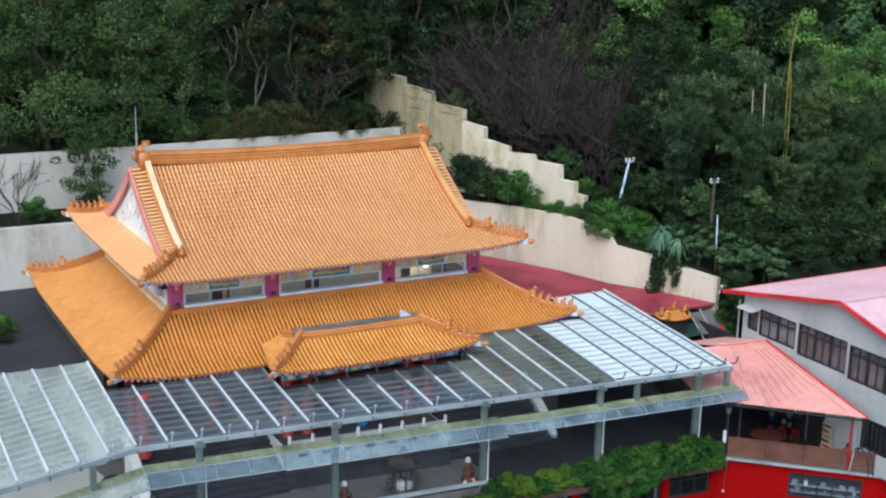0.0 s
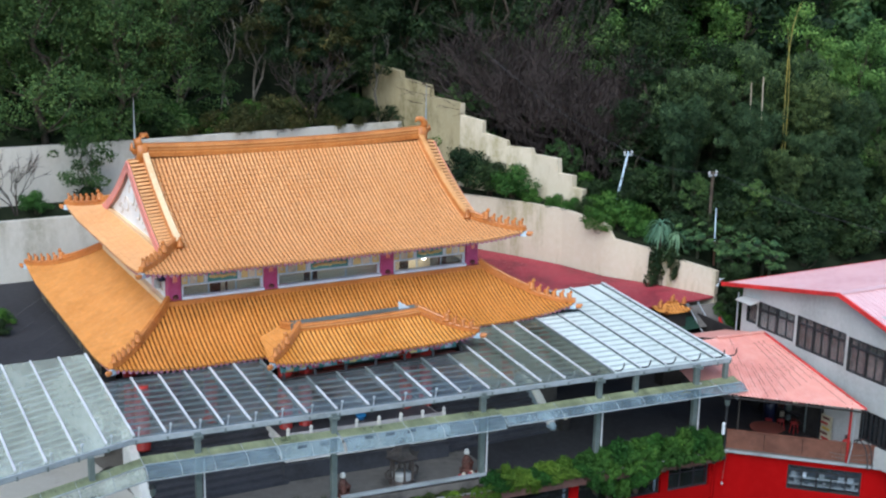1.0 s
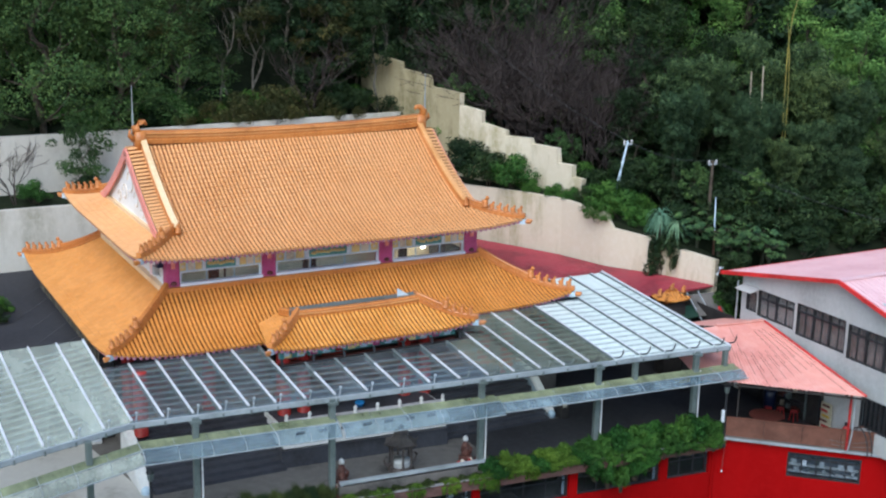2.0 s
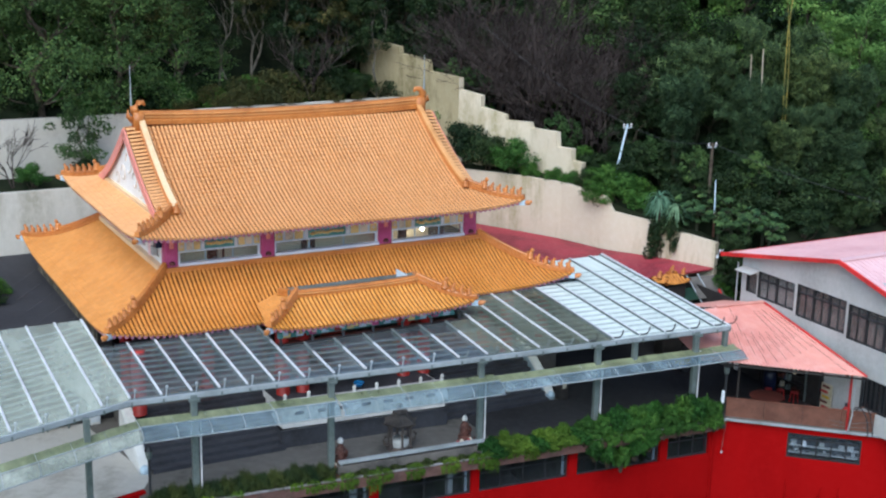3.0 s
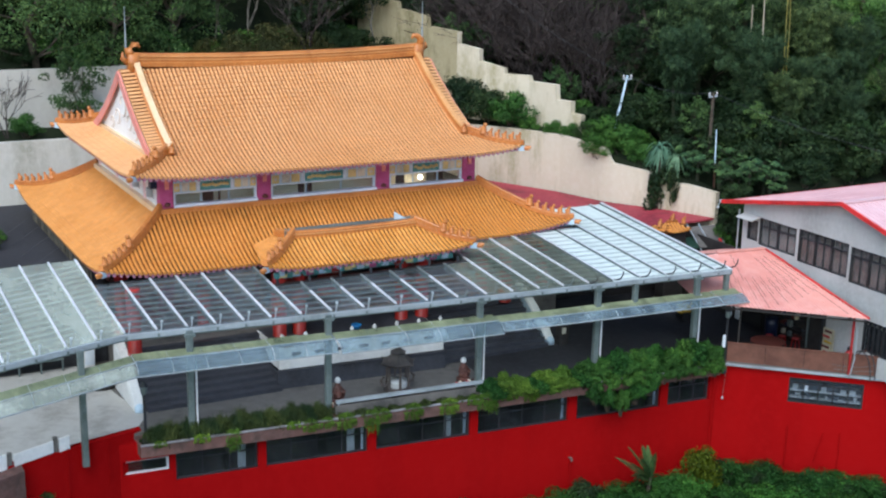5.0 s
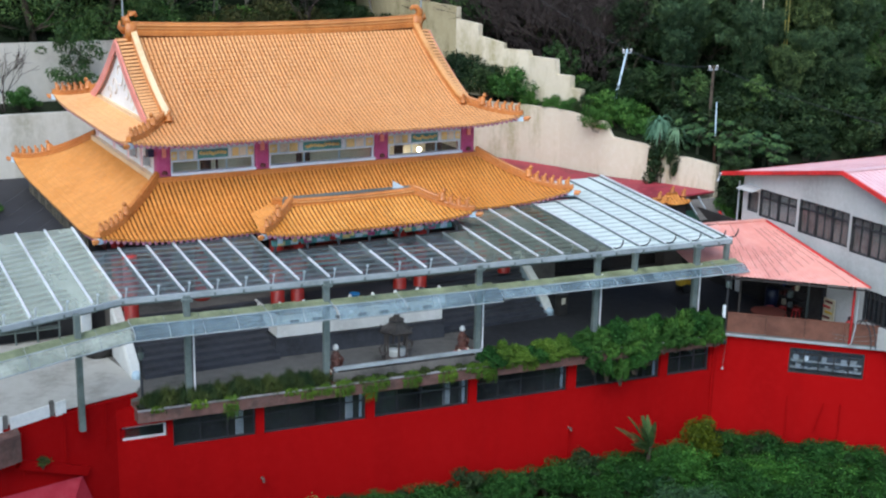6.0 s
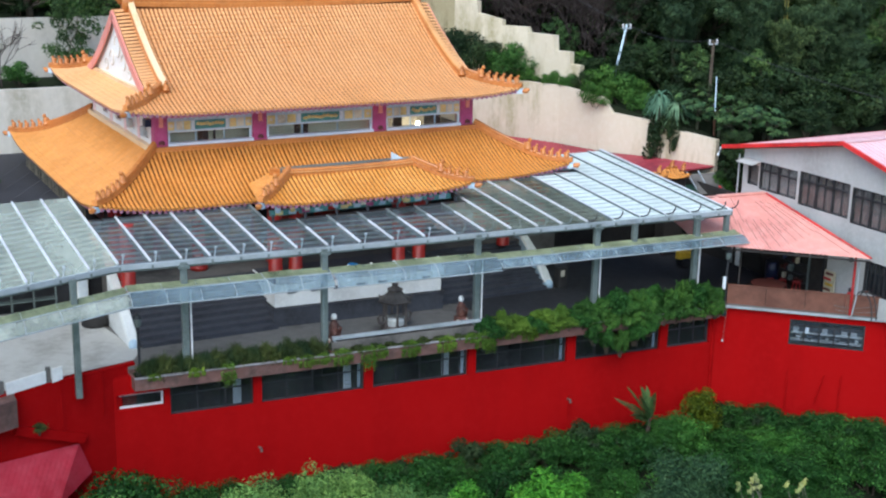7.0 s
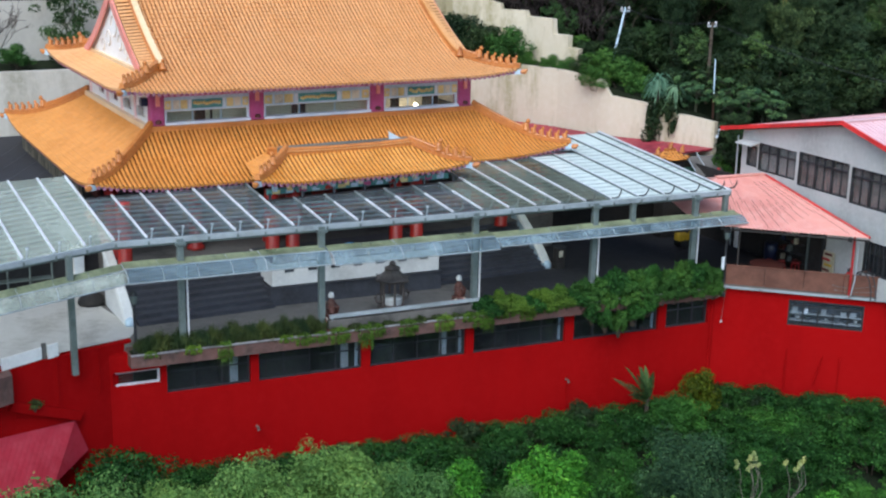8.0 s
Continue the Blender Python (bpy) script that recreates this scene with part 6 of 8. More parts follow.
# pink sheet roof
PA, PB, PC, PE = Vector((22.75, -6.72, 2.66)), Vector((26.75, -10.62, 2.68)), Vector((27.35, -3.9, 3.76)), Vector((25.0, -3.6, 3.76))
pink = thing("pink_sheet_roof", (25, -6, 0.2), "faded pink corrugated sheet roof with red edge over the side terrace", "roof")
mm, dirt = Mesh(), Mesh()
n = 34
for k in range(n):
    prof = ((0.0, 0.0), (0.62, 0.0), (0.70, 0.026), (0.90, 0.026), (1.0, 0.0))
    for (p0, h0), (p1, h1) in zip(prof, prof[1:]):
        t0, t1 = (k + p0) / n, (k + p1) / n
        a, b, c, d = PA.lerp(PB, t0), PE.lerp(PC, t0), PA.lerp(PB, t1), PE.lerp(PC, t1)
        mm.add([a + Vector((0, 0, h0)), b + Vector((0, 0, h0)), d + Vector((0, 0, h1)), c + Vector((0, 0, h1))], [(0, 3, 2, 1)])
    if k % 3 != 1:
        t0 = (k + 0.56) / n
        f0 = 0.5 * ((k * 0.37) % 1)
        f1 = f0 + 0.2 + 0.3 * ((k * 0.618) % 1)
        dirt.beam(PA.lerp(PB, t0).lerp(PE.lerp(PC, t0), f0) + Vector((0, 0, 0.008)), PA.lerp(PB, t0).lerp(PE.lerp(PC, t0), f1) + Vector((0, 0, 0.008)), 0.016, 0.010)
part("sheet", mm, ROOF_PINK, pink)
part("seam_dirt", dirt, SEAM_DIRT, pink, "dark dirt along the sheet seams", kind="stuff")
part("ridge_cap", Mesh().beam(PE + Vector((0, 0, 0.05)), PC + Vector((0, 0, 0.05)), 0.22, 0.06), ROOF_PINK, pink)
part("side_trim", Mesh().beam(PB + Vector((0, 0, 0.03)), PC + Vector((0, 0, 0.05)), 0.07, 0.06), TRIM_RED, pink, "bright red edge trim")
mm = Mesh()
mm.add([PE, PC, PC + Vector((0.0, 2.4, -0.55)), PE + Vector((-0.6, 2.2, -0.5))], [(0, 1, 2, 3)])
part("rear_sheet", mm, ROOF_PINK, pink)
part("side_sheet", Mesh().add([PA, PE, PE + Vector((-2.2, 1.2, -0.45)), PA + Vector((-0.6, 0.5, -0.05))], [(0, 1, 2, 3)]), ROOF_PINK, pink)
part("eave_beam", Mesh().beam(PA - Vector((0, 0, 0.1)), PB - Vector((0, 0, 0.1)), 0.05, 0.06), BLACK_AND_SHADE, pink)
part("post", Mesh().tube([(26.62, -10.0, 0.2), (26.62, -10.0, 2.75)], 0.05, 8), PLASTIC_RED, pink, "red steel post")
part("downpipe", Mesh().tube([(26.75, -10.1, 2.5), (26.72, -10.12, 0.9), (26.55, -10.15, 0.3), (26.4, -10.05, 0.22)], 0.025, 6), STEEL, pink)
part("post", Mesh().tube([(23.6, -6.9, 0.2), (23.6, -6.9, 2.7)], 0.04, 8), BLACK_AND_SHADE, pink)

# things on the side terrace
def round_table(x, y, z):
    t = thing("round_table", (x, y, z), "round red folding table on the terrace", "table")
    part("tabletop", Mesh().turned((x, y, z + 0.70), [(0.66, 0), (0.7, 0.02), (0.7, 0.04), (0.66, 0.05)], 24), TABLE_RED, t)
    for k in range(4):
        a = math.pi / 4 + k * math.pi / 2
        part("leg", Mesh().tube([(x + 0.5 * math.cos(a), y + 0.5 * math.sin(a), z), (x + 0.35 * math.cos(a), y + 0.35 * math.sin(a), z + 0.7)], 0.02, 6), STEEL_DARK, t)


round_table(25.0, -7.1, 0.22)


def stool(x, y, z):
    s = thing("stool", (x, y, z), "red plastic stool on the terrace", "stool", group="red stools")
    part("seat", Mesh().turned((x, y, z + 0.42), [(0.15, 0), (0.16, 0.02), (0.15, 0.04)], 12), PLASTIC_RED, s)
    for k in range(4):
        a = math.pi / 4 + k * math.pi / 2
        part("leg", Mesh().tube([(x + 0.18 * math.cos(a), y + 0.18 * math.sin(a), z), (x + 0.12 * math.cos(a), y + 0.12 * math.sin(a), z + 0.42)], 0.025, 6), PLASTIC_RED, s)


for x, y in ((26.6, -6.2), (26.9, -6.7), (27.0, -9.0), (26.8, -9.3), (26.2, -5.9)):
    stool(x, y, 0.22)
gas = thing("gas_bottle", (26.95, -9.6, 0.22), "red gas bottle by the post", "gas bottle")
part("body", Mesh().turned((26.95, -9.6, 0.22), [(0.16, 0), (0.18, 0.05), (0.18, 0.7), (0.1, 0.82), (0.05, 0.86)], 12), PLASTIC_RED, gas, smooth=True)
part("valve", Mesh().turned((26.95, -9.6, 1.06), [(0.05, 0), (0.09, 0.02), (0.09, 0.14), (0.05, 0.15)], 8), STEEL_DARK, gas)
board = thing("notice_board", (27.2, -8.3, 0.22), "leaning printed notice board in yellow and red", "board")
part("sheet", Mesh().box((27.2, -8.2, 0.9), (0.05, 0.6, 1.2), edge=0.01), POSTER, board)
recess = thing("shop_front", (27.3, -5.2, 0.22), "dark open shop front cluttered with shelves and stools", "shop front")
# flat panel on the wall, coloured near-black for the unlit depth inside
part("opening", Mesh().box((27.36, -5.15, 1.5), (0.06, 5.3, 2.5)), BLACK_AND_SHADE, recess, "near-black panel standing for the doorway's shade")
for y, w_, mt in ((-2.6, 0.25, WHITE_PAINT), (-4.1, 0.1, BLACK_AND_SHADE), (-6.9, 0.06, STEEL_GREEN), (-7.72, 0.1, STEEL_DARK)):
    part("jamb", Mesh().box((27.3, y, 1.5), (0.08, w_, 2.5)), mt, recess)
rq = random.Random(31)
for k in range(4):
    part("shelf", Mesh().box((27.18, -6.1, 0.55 + 0.4 * k), (0.3, 1.3, 0.03)), STEEL_DARK, recess)
for k in range(14):
    y, z = -6.65 + 1.1 * rq.random(), 0.566 + 0.4 * (k % 4)
    h = rq.uniform(0.12, 0.28)
    solid("storage_box", Mesh().box((27.14, y, z + h / 2), (0.18, rq.uniform(0.1, 0.22), h), edge=0.015), (TABLE_RED, PLASTIC_BLUE, POSTER, DARK_WOOD, STEEL_GREEN)[k % 5], "small storage box on the dim shelf", "box", group="boxes on the shelf")
for k in range(5):
    part("printed_bar", Mesh().box((27.165, -8.2 + 0.1 * (k % 2), 0.5 + 0.22 * k), (0.02, 0.4, 0.1)), (PLASTIC_RED, DARK_WOOD, YELLOW_PAINT)[k % 3], board)
arch = thing("hoop_rack", (27.0, -10.3, 0.22), "arched metal hoop rack behind the fence", "rack")
for off in (0, 0.5):
    part("hoop", Mesh().tube([(26.9 + off * 0.5, -10.3 - 0.55 * math.cos(a), 0.22 + 1.05 * math.sin(a)) for a in np.linspace(0, math.pi, 12)], 0.025, 6), STEEL_DARK, arch)
part("net", Mesh().beam((26.9, -10.3, 1.25), (27.15, -10.3, 1.25), 0.03, 0.03), BROWN_SHEET, arch)
barrel_ = thing("drum", (26.9, -5.2, 0.22), "blue plastic drum against the wall", "drum")
part("body", Mesh().turned((26.9, -5.2, 0.22), [(0.26, 0), (0.28, 0.1), (0.26, 0.4), (0.28, 0.5), (0.28, 0.85), (0.24, 0.9)], 14), PLASTIC_BLUE, barrel_, smooth=True)
part("lid", Mesh().turned((26.9, -5.2, 1.12), [(0.27, 0), (0.27, 0.04), (0.2, 0.06)], 14), PLASTIC_BLUE, barrel_)
cart = thing("yellow_cart", (25.0, -1.67, 0.22), "small yellow cart in the dark of the courtyard", "cart")
part("tray", Mesh().box((25.0, -1.67, 0.75), (0.6, 0.42, 0.28), edge=0.06), YELLOW_PAINT, cart)
for s in (-1, 1):
    part("wheel", Mesh().tube([(25.0, -1.67 + s * 0.2, 0.44), (25.0, -1.67 + s * 0.26, 0.44)], 0.2, 12), STEEL_DARK, cart)
part("handle", Mesh().tube([(25.25, -1.67, 0.8), (25.6, -1.67, 1.1)], 0.03, 6), YELLOW_PAINT, cart)

for k in range(3):
    pts = [on_right(4.4 + 0.1 * k + s * 1.7, 0.07, 0.55 - 0.16 * k + (0.5 - 0.2 * k) * (s - 0.35) ** 2) for s in np.linspace(0, 1, 9)]
    solid("loose_cable", Mesh().tube(pts, 0.007, 5), STEEL_GREEN, "thin pale cable looped along the sheet fence", "cable", group="loose cables")

# grey building
BX = 27.4
house = thing("grey_building", (33, -8, 0.2), "grey rendered building with brown windows and pale pink roof", "building")
wins = [(-5.66, -3.40, 3.86, 5.06), (-8.60, -5.80, 3.72, 5.12), (-11.6, -8.72, 3.60, 5.06), (-3.34, -2.66, 3.95, 4.85), (-11.3, -9.75, 1.05, 2.35)]
wall = Mesh()
cuts_y = sorted({-16.5, -2.36, *[v for w in wins for v in w[:2]]})
for a, b in zip(cuts_y, cuts_y[1:]):
    holes = sorted((w[2], w[3]) for w in wins if w[0] <= a + 1e-6 and w[1] >= b - 1e-6)
    z = 0.2
    for h0, h1 in holes + [(5.18, None)]:
        part("wall_panel", Mesh().box((BX + 0.12, (a + b) / 2, (z + h0) / 2), (0.24, b - a, h0 - z)), GREY_WALL, house)
        z = h1
top_pts = [(-16.5, 5.18), (-2.36, 5.18), (-2.36, 5.42), (-8.4, 6.60), (-16.5, 4.95 + 0.3)]
k = len(top_pts)
wall.add([(BX, y, z) for y, z in top_pts] + [(BX + 0.24, y, z) for y, z in top_pts], [tuple(range(k)), tuple(reversed(range(k, 2 * k)))] + [(i, (i + 1) % k, k + (i + 1) % k, k + i) for i in range(k)])
part("gable", wall, GREY_WALL, house, "grey rendered gable")
part("side_wall", Mesh().box((34.5, -2.46, 2.8), (14.0, 0.2, 5.2)), GREY_WALL, house)
part("end_wall", Mesh().box((41.5, -9.4, 2.7), (0.2, 14.0, 5.0)), GREY_WALL, house)
part("inner_floor", Mesh().box((34.5, -9.4, 3.1), (13.6, 13.6, 0.15)), CONCRETE_FLOOR, house)
part("inner_wall", Mesh().box((32.0, -9.4, 2.7), (0.15, 13.6, 4.8)), ROOM, house)
for wi, (ya, yb, z0, z1) in enumerate(wins):
    win = part("window", Mesh().box((BX + 0.08, (ya + yb) / 2, z0 + 0.03), (0.1, yb - ya, 0.06)), STEEL_DARK, house, "brown framed sliding window" if wi < 4 else "dark window with iron bars")
    part("window_frame", Mesh().box((BX + 0.08, (ya + yb) / 2, z1 - 0.03), (0.1, yb - ya, 0.06)), STEEL_DARK, win)
    n = {0: 2, 1: 3, 2: 3, 3: 1, 4: 6}[wi]
    for q in range(n + 1):
        y = ya + 0.03 + (yb - ya - 0.06) * q / n
        part("mullion", Mesh().box((BX + 0.075, y, (z0 + z1) / 2), (0.11, 0.075 if wi < 4 else 0.04, z1 - z0 - 0.12)), STEEL_DARK, win)
    if wi < 3:
        part("transom", Mesh().box((BX + 0.07, (ya + yb) / 2, z1 - 0.36), (0.1, yb - ya, 0.06)), STEEL_DARK, win)
        for q in range(n):
            y = ya + (yb - ya) * (q + 0.5) / n
            part("sash_bar", Mesh().box((BX + 0.085, y, (z0 + z1 - 0.36) / 2), (0.06, 0.035, z1 - z0 - 0.4)), STEEL_DARK, win)
            part("vent_bar", Mesh().box((BX + 0.085, y, z1 - 0.19), (0.06, 0.035, 0.3)), STEEL_DARK, win)
    for q in range(n):
        a, b = ya + (yb - ya) * q / n, ya + (yb - ya) * (q + 1) / n
        part("pane", Mesh().box((BX + 0.1, (a + b) / 2, (z0 + z1) / 2), (0.006, b - a - 0.08, z1 - z0 - 0.12)), GLASS_PALE if wi < 4 else GLASS_WINDOW, win)
        if wi in (0, 1, 2, 3):
            cur = Mesh()
            for s in range(10):
                y0_, y1_ = a + (b - a) * s / 10, a + (b - a) * (s + 1) / 10
                o = 0.03 * (s % 2)
                cur.add([(BX + 0.2 + o, y0_, z0), (BX + 0.2 + 0.03 - o, y1_, z0), (BX + 0.2 + 0.03 - o, y1_, z1 - (0.36 if q % 2 else 0.02)), (BX + 0.2 + o, y0_, z1 - (0.36 if q % 2 else 0.02))], [(0, 1, 2, 3)])
            part("curtain", cur, GREY_WALL if wi == 0 else WINDOW_WARM, win, "grey curtain behind the glass" if wi == 0 else "brown curtain behind the glass")
part("window_hood", Mesh().prism([(BX - 0.55, -3.5), (BX, -3.5), (BX, -2.5), (BX - 0.55, -2.5)], [4.93, 5.05, 5.05, 4.93], [4.97, 5.1, 5.1, 4.97]), GREY_WALL, house, "small grey hood over a window")
RX = 26.95
roof, seams = Mesh(), Mesh()
ribs = 60
for (ya, za), (yb, zb) in (((-1.42, 5.40), (-8.4, 6.78)), ((-8.4, 6.78), (-16.8, 4.55))):
    roof.add([(RX, ya, za), (RX, yb, zb), (42, yb, zb), (42, ya, za), (RX, ya, za - 0.06), (RX, yb, zb - 0.06), (42, yb, zb - 0.06), (42, ya, za - 0.06)], [(3, 2, 1, 0), (4, 5, 6, 7), (0, 4, 7, 3)])
    for q in range(ribs):
        x = RX + 0.2 + (42 - RX - 0.3) * q / ribs
        seams.beam((x, ya, za + 0.012), (x, yb, zb + 0.012), 0.04, 0.025)
rp = part("roof", roof, ROOF_ROSE, house, "pale pink sheet roof")
part("seam_band", seams, ROOF_ROSE, rp, kind="stuff")
part("verge", Mesh().beam((RX, -1.40, 5.38), (RX, -8.4, 6.76), 0.08, 0.17), TRIM_RED, rp, "bright red roof edge")
part("verge", Mesh().beam((RX, -8.4, 6.76), (RX, -16.8, 4.53), 0.08, 0.17), TRIM_RED, rp, "bright red roof edge")
part("eave_trim", Mesh().beam((RX, -1.42, 5.36), (42, -1.42, 5.36), 0.08, 0.12), TRIM_RED, rp)
part("ridge_cap", Mesh().beam((RX, -8.4, 6.81), (42, -8.4, 6.81), 0.3, 0.04), ROOF_ROSE, rp)
part("roof_vent", Mesh().box((33.0, -6.2, 6.45), (1.2, 0.6, 0.2), edge=0.03), STEEL, rp)
part("downpipe", Mesh().tube([(BX - 0.2, -2.3, 0.3), (BX - 0.2, -2.3, 5.2)], 0.035, 8), STEEL, house)
part("wall_light", Mesh().box((BX - 0.08, -9.1, 2.2), (0.14, 0.14, 0.16), edge=0.02), STEEL_DARK, house)

# maroon sheet roof behind the canopy
low = thing("maroon_sheet_roof", (23.5, 8, 3.6), "dull maroon corrugated sheet roof between hall and wall", "roof")
mm = Mesh()
outline_right = [(1.15, 28.7), (2.85, 28.2), (4.4, 27.5), (6.6, 26.3), (9.5, 25.45), (12.0, 24.3), (14.4, 23.1), (16.3, 21.6)]
for k in range(75):
    ya, yb = 1.15 + k * 0.2, 1.15 + (k + 1) * 0.2
    lx = 19.5 if ya > 2.84 else 23.7

    def rx(y):
        for (y0_, x0_), (y1_, x1_) in zip(outline_right, outline_right[1:]):
            if y <= y1_:
                return x0_ + (x1_ - x0_) * (y - y0_) / (y1_ - y0_)
        return outline_right[-1][1]

    def zz(x, y):
        return 3.60 + 0.02 * (x - 20) + 0.06 * max(0, 6 - y) / 3
    ym = (ya + yb) / 2
    mm.add([(lx, ya, zz(lx, ya)), (rx(ya), ya, zz(rx(ya), ya)), (rx(ym), ym, zz(rx(ym), ym) + 0.03), (lx, ym, zz(lx, ym) + 0.03), (lx, yb, zz(lx, yb)), (rx(yb), yb, zz(rx(yb), yb))],
           [(0, 1, 2, 3), (3, 2, 5, 4)])
part("sheet", mm, ROOF_MAROON, low)
part("eave_trim", Mesh().beam((23.7, 1.13, 3.75), (28.7, 1.13, 3.85), 0.06, 0.08), ROOF_MAROON, low)

# little shrine roof with glazed figures, seen over the canopy edge
shrine = thing("small_shrine", (25.8, 0.45, 0.2), "small shrine with an orange glazed tile roof and figures", "shrine")
part("body", Mesh().box((25.8, 0.45, 1.9), (1.1, 0.7, 3.55), edge=0.05), BLACK_AND_SHADE, shrine)
srf = Roof(25.0, 26.45, -0.1, 1.0, 3.80, 4.15, 0.55, 1.5, 0.12, 0.6)
sr = part("roof", Mesh().box((25.72, 0.45, 3.78), (1.35, 1.0, 0.05)), PAN_LOW, shrine, "orange glazed tile roof")
for side in "fblr":
    L = srf.length(side)
    bt, pt, dt, _ = srf.tiles(side, lambda u, L=L: min(u, L - u, 0.55), step=0.16, run=0.2, radius=0.055)
    part("barrel_tiling", bt, TILE_LOW, sr, kind="stuff")
    part("pan_tiling", pt, PAN_LOW, sr, kind="stuff")
part("ridge", Mesh().beam((25.45, 0.45, 4.17), (26.0, 0.45, 4.17), 0.14, 0.12), RIDGE, sr)
for x, z in ((25.05, 4.0), (25.75, 4.18), (26.4, 4.0)):
    ornament((x, 0.45, z), 0.36, (0, -1, 0), "roof_figure", sr)
tarp = thing("tarpaulin", (27.2, 0.4, 2.6), "green and grey tarpaulin on a lean-to frame", "tarpaulin")
part("green_sheet", Mesh().prism([(25.9, -0.2), (27.0, -0.2), (27.2, 0.7), (26.0, 0.7)], [2.9, 2.95, 3.2, 3.2], [2.93, 2.98, 3.23, 3.23]), material("green_tarpaulin", (0.012, 0.05, 0.03), rough=0.6), tarp)
part("grey_sheet", Mesh().prism([(26.9, -0.2), (28.3, -0.4), (28.6, 0.9), (27.2, 1.0)], [2.95, 2.95, 3.6, 3.6], [2.98, 2.98, 3.63, 3.63]), CONCRETE_FLOOR, tarp)
for x in (26.95, 27.6):
    part("pole", Mesh().beam((x, -0.6, 2.6), (x + 0.1, 1.0, 3.75), 0.05, 0.05), STEEL, tarp)
part("red_edge", Mesh().beam((27.6, -1.2, 3.0), (28.4, 0.4, 3.2), 0.1, 0.1), TRIM_RED, tarp)

# side eave struts over the rear terrace
for k in range(5):
    y = 5.0 + k * 1.9
    solid("eave_strut", Mesh().tube([(-1.3, y - 0.3, 3.5), (0.5, y, 4.5)], 0.009, 5), STEEL_DARK, "thin slanting steel strut under the eave", "strut", group="eave struts")
screen = thing("bamboo_screen", (0.3, 9, 3.5), "weathered slatted screen under the side eave", "screen")
for k in range(25):
    part("slat", Mesh().box((0.42, 3.6 + k * 0.46 + 0.05 * math.sin(k * 2.1), 3.95), (0.03, 0.2 + 0.07 * math.sin(k * 1.7), 0.9)), SLATS, screen)

# utility poles, rod and wires
def utility_pole(x, y, z0, z1, lean_, r, label, mat):
    p = thing("utility_pole", (x, y, z0), label, "utility pole", group="utility poles")
    topx = x + lean_
    part("shaft", Mesh().tube([(x, y, z0), (topx, y, z1)], [r * 1.25, r], 10), mat, p)
    part("crossarm", Mesh().beam((topx - 0.25, y, z1 - 0.18), (topx + 0.25, y, z1 - 0.18), 0.08, 0.08), STEEL, p)
    for s in (-1, 1):
        part("insulator", Mesh().turned((topx + s * 0.22, y, z1 - 0.14), [(0.03, 0), (0.06, 0.04), (0.04, 0.08), (0.06, 0.12), (0.02, 0.17)], 8), STONE_PALE, p)
    return Vector((topx, y, z1))


top1 = utility_pole(27.2, 7.75, 5.5, 9.75, 0.98, 0.055, "leaning pale concrete utility pole", BLUE_PAINT)
top2 = utility_pole(29.95, 3.3, 4.5, 9.4, 0.02, 0.075, "dark wooden utility pole with lamps", BARK)
rod_ = thing("marker_pole", (29.64, 2.35, 4.6), "thin pole with pale top and rusty foot", "pole")
part("shaft", Mesh().tube([(29.58, 2.35, 6.2), (29.52, 2.35, 7.82)], [0.036, 0.03], 8), BLUE_PAINT, rod_)
part("rusty_foot", Mesh().tube([(29.64, 2.35, 4.6), (29.58, 2.35, 6.2)], [0.055, 0.05], 8), BROWN_SHEET, rod_, "rust brown lower half")


def wire(a, b, sag):
    pts = [a.lerp(b, t) - Vector((0, 0, sag * 4 * t * (1 - t))) for t in np.linspace(0, 1, 12)]
    solid("power_line", Mesh().tube(pts, 0.011, 4), STEEL_DARK, "thin black overhead power line", "power line", group="power lines")


wire(top1, top2, 0.35)
wire(top1, Vector((24.5, 16.0, 14.0)), 0.4)
wire(top2, Vector((40.0, -6.0, 6.4)), 0.6)
solid("pipe_elbow", Mesh().tube([(28.85, 1.05, 4.4), (28.9, 0.95, 4.75), (29.1, 0.85, 4.8)], 0.07, 8), SILL, "pale blue pipe elbow at the wall end", "pipe")

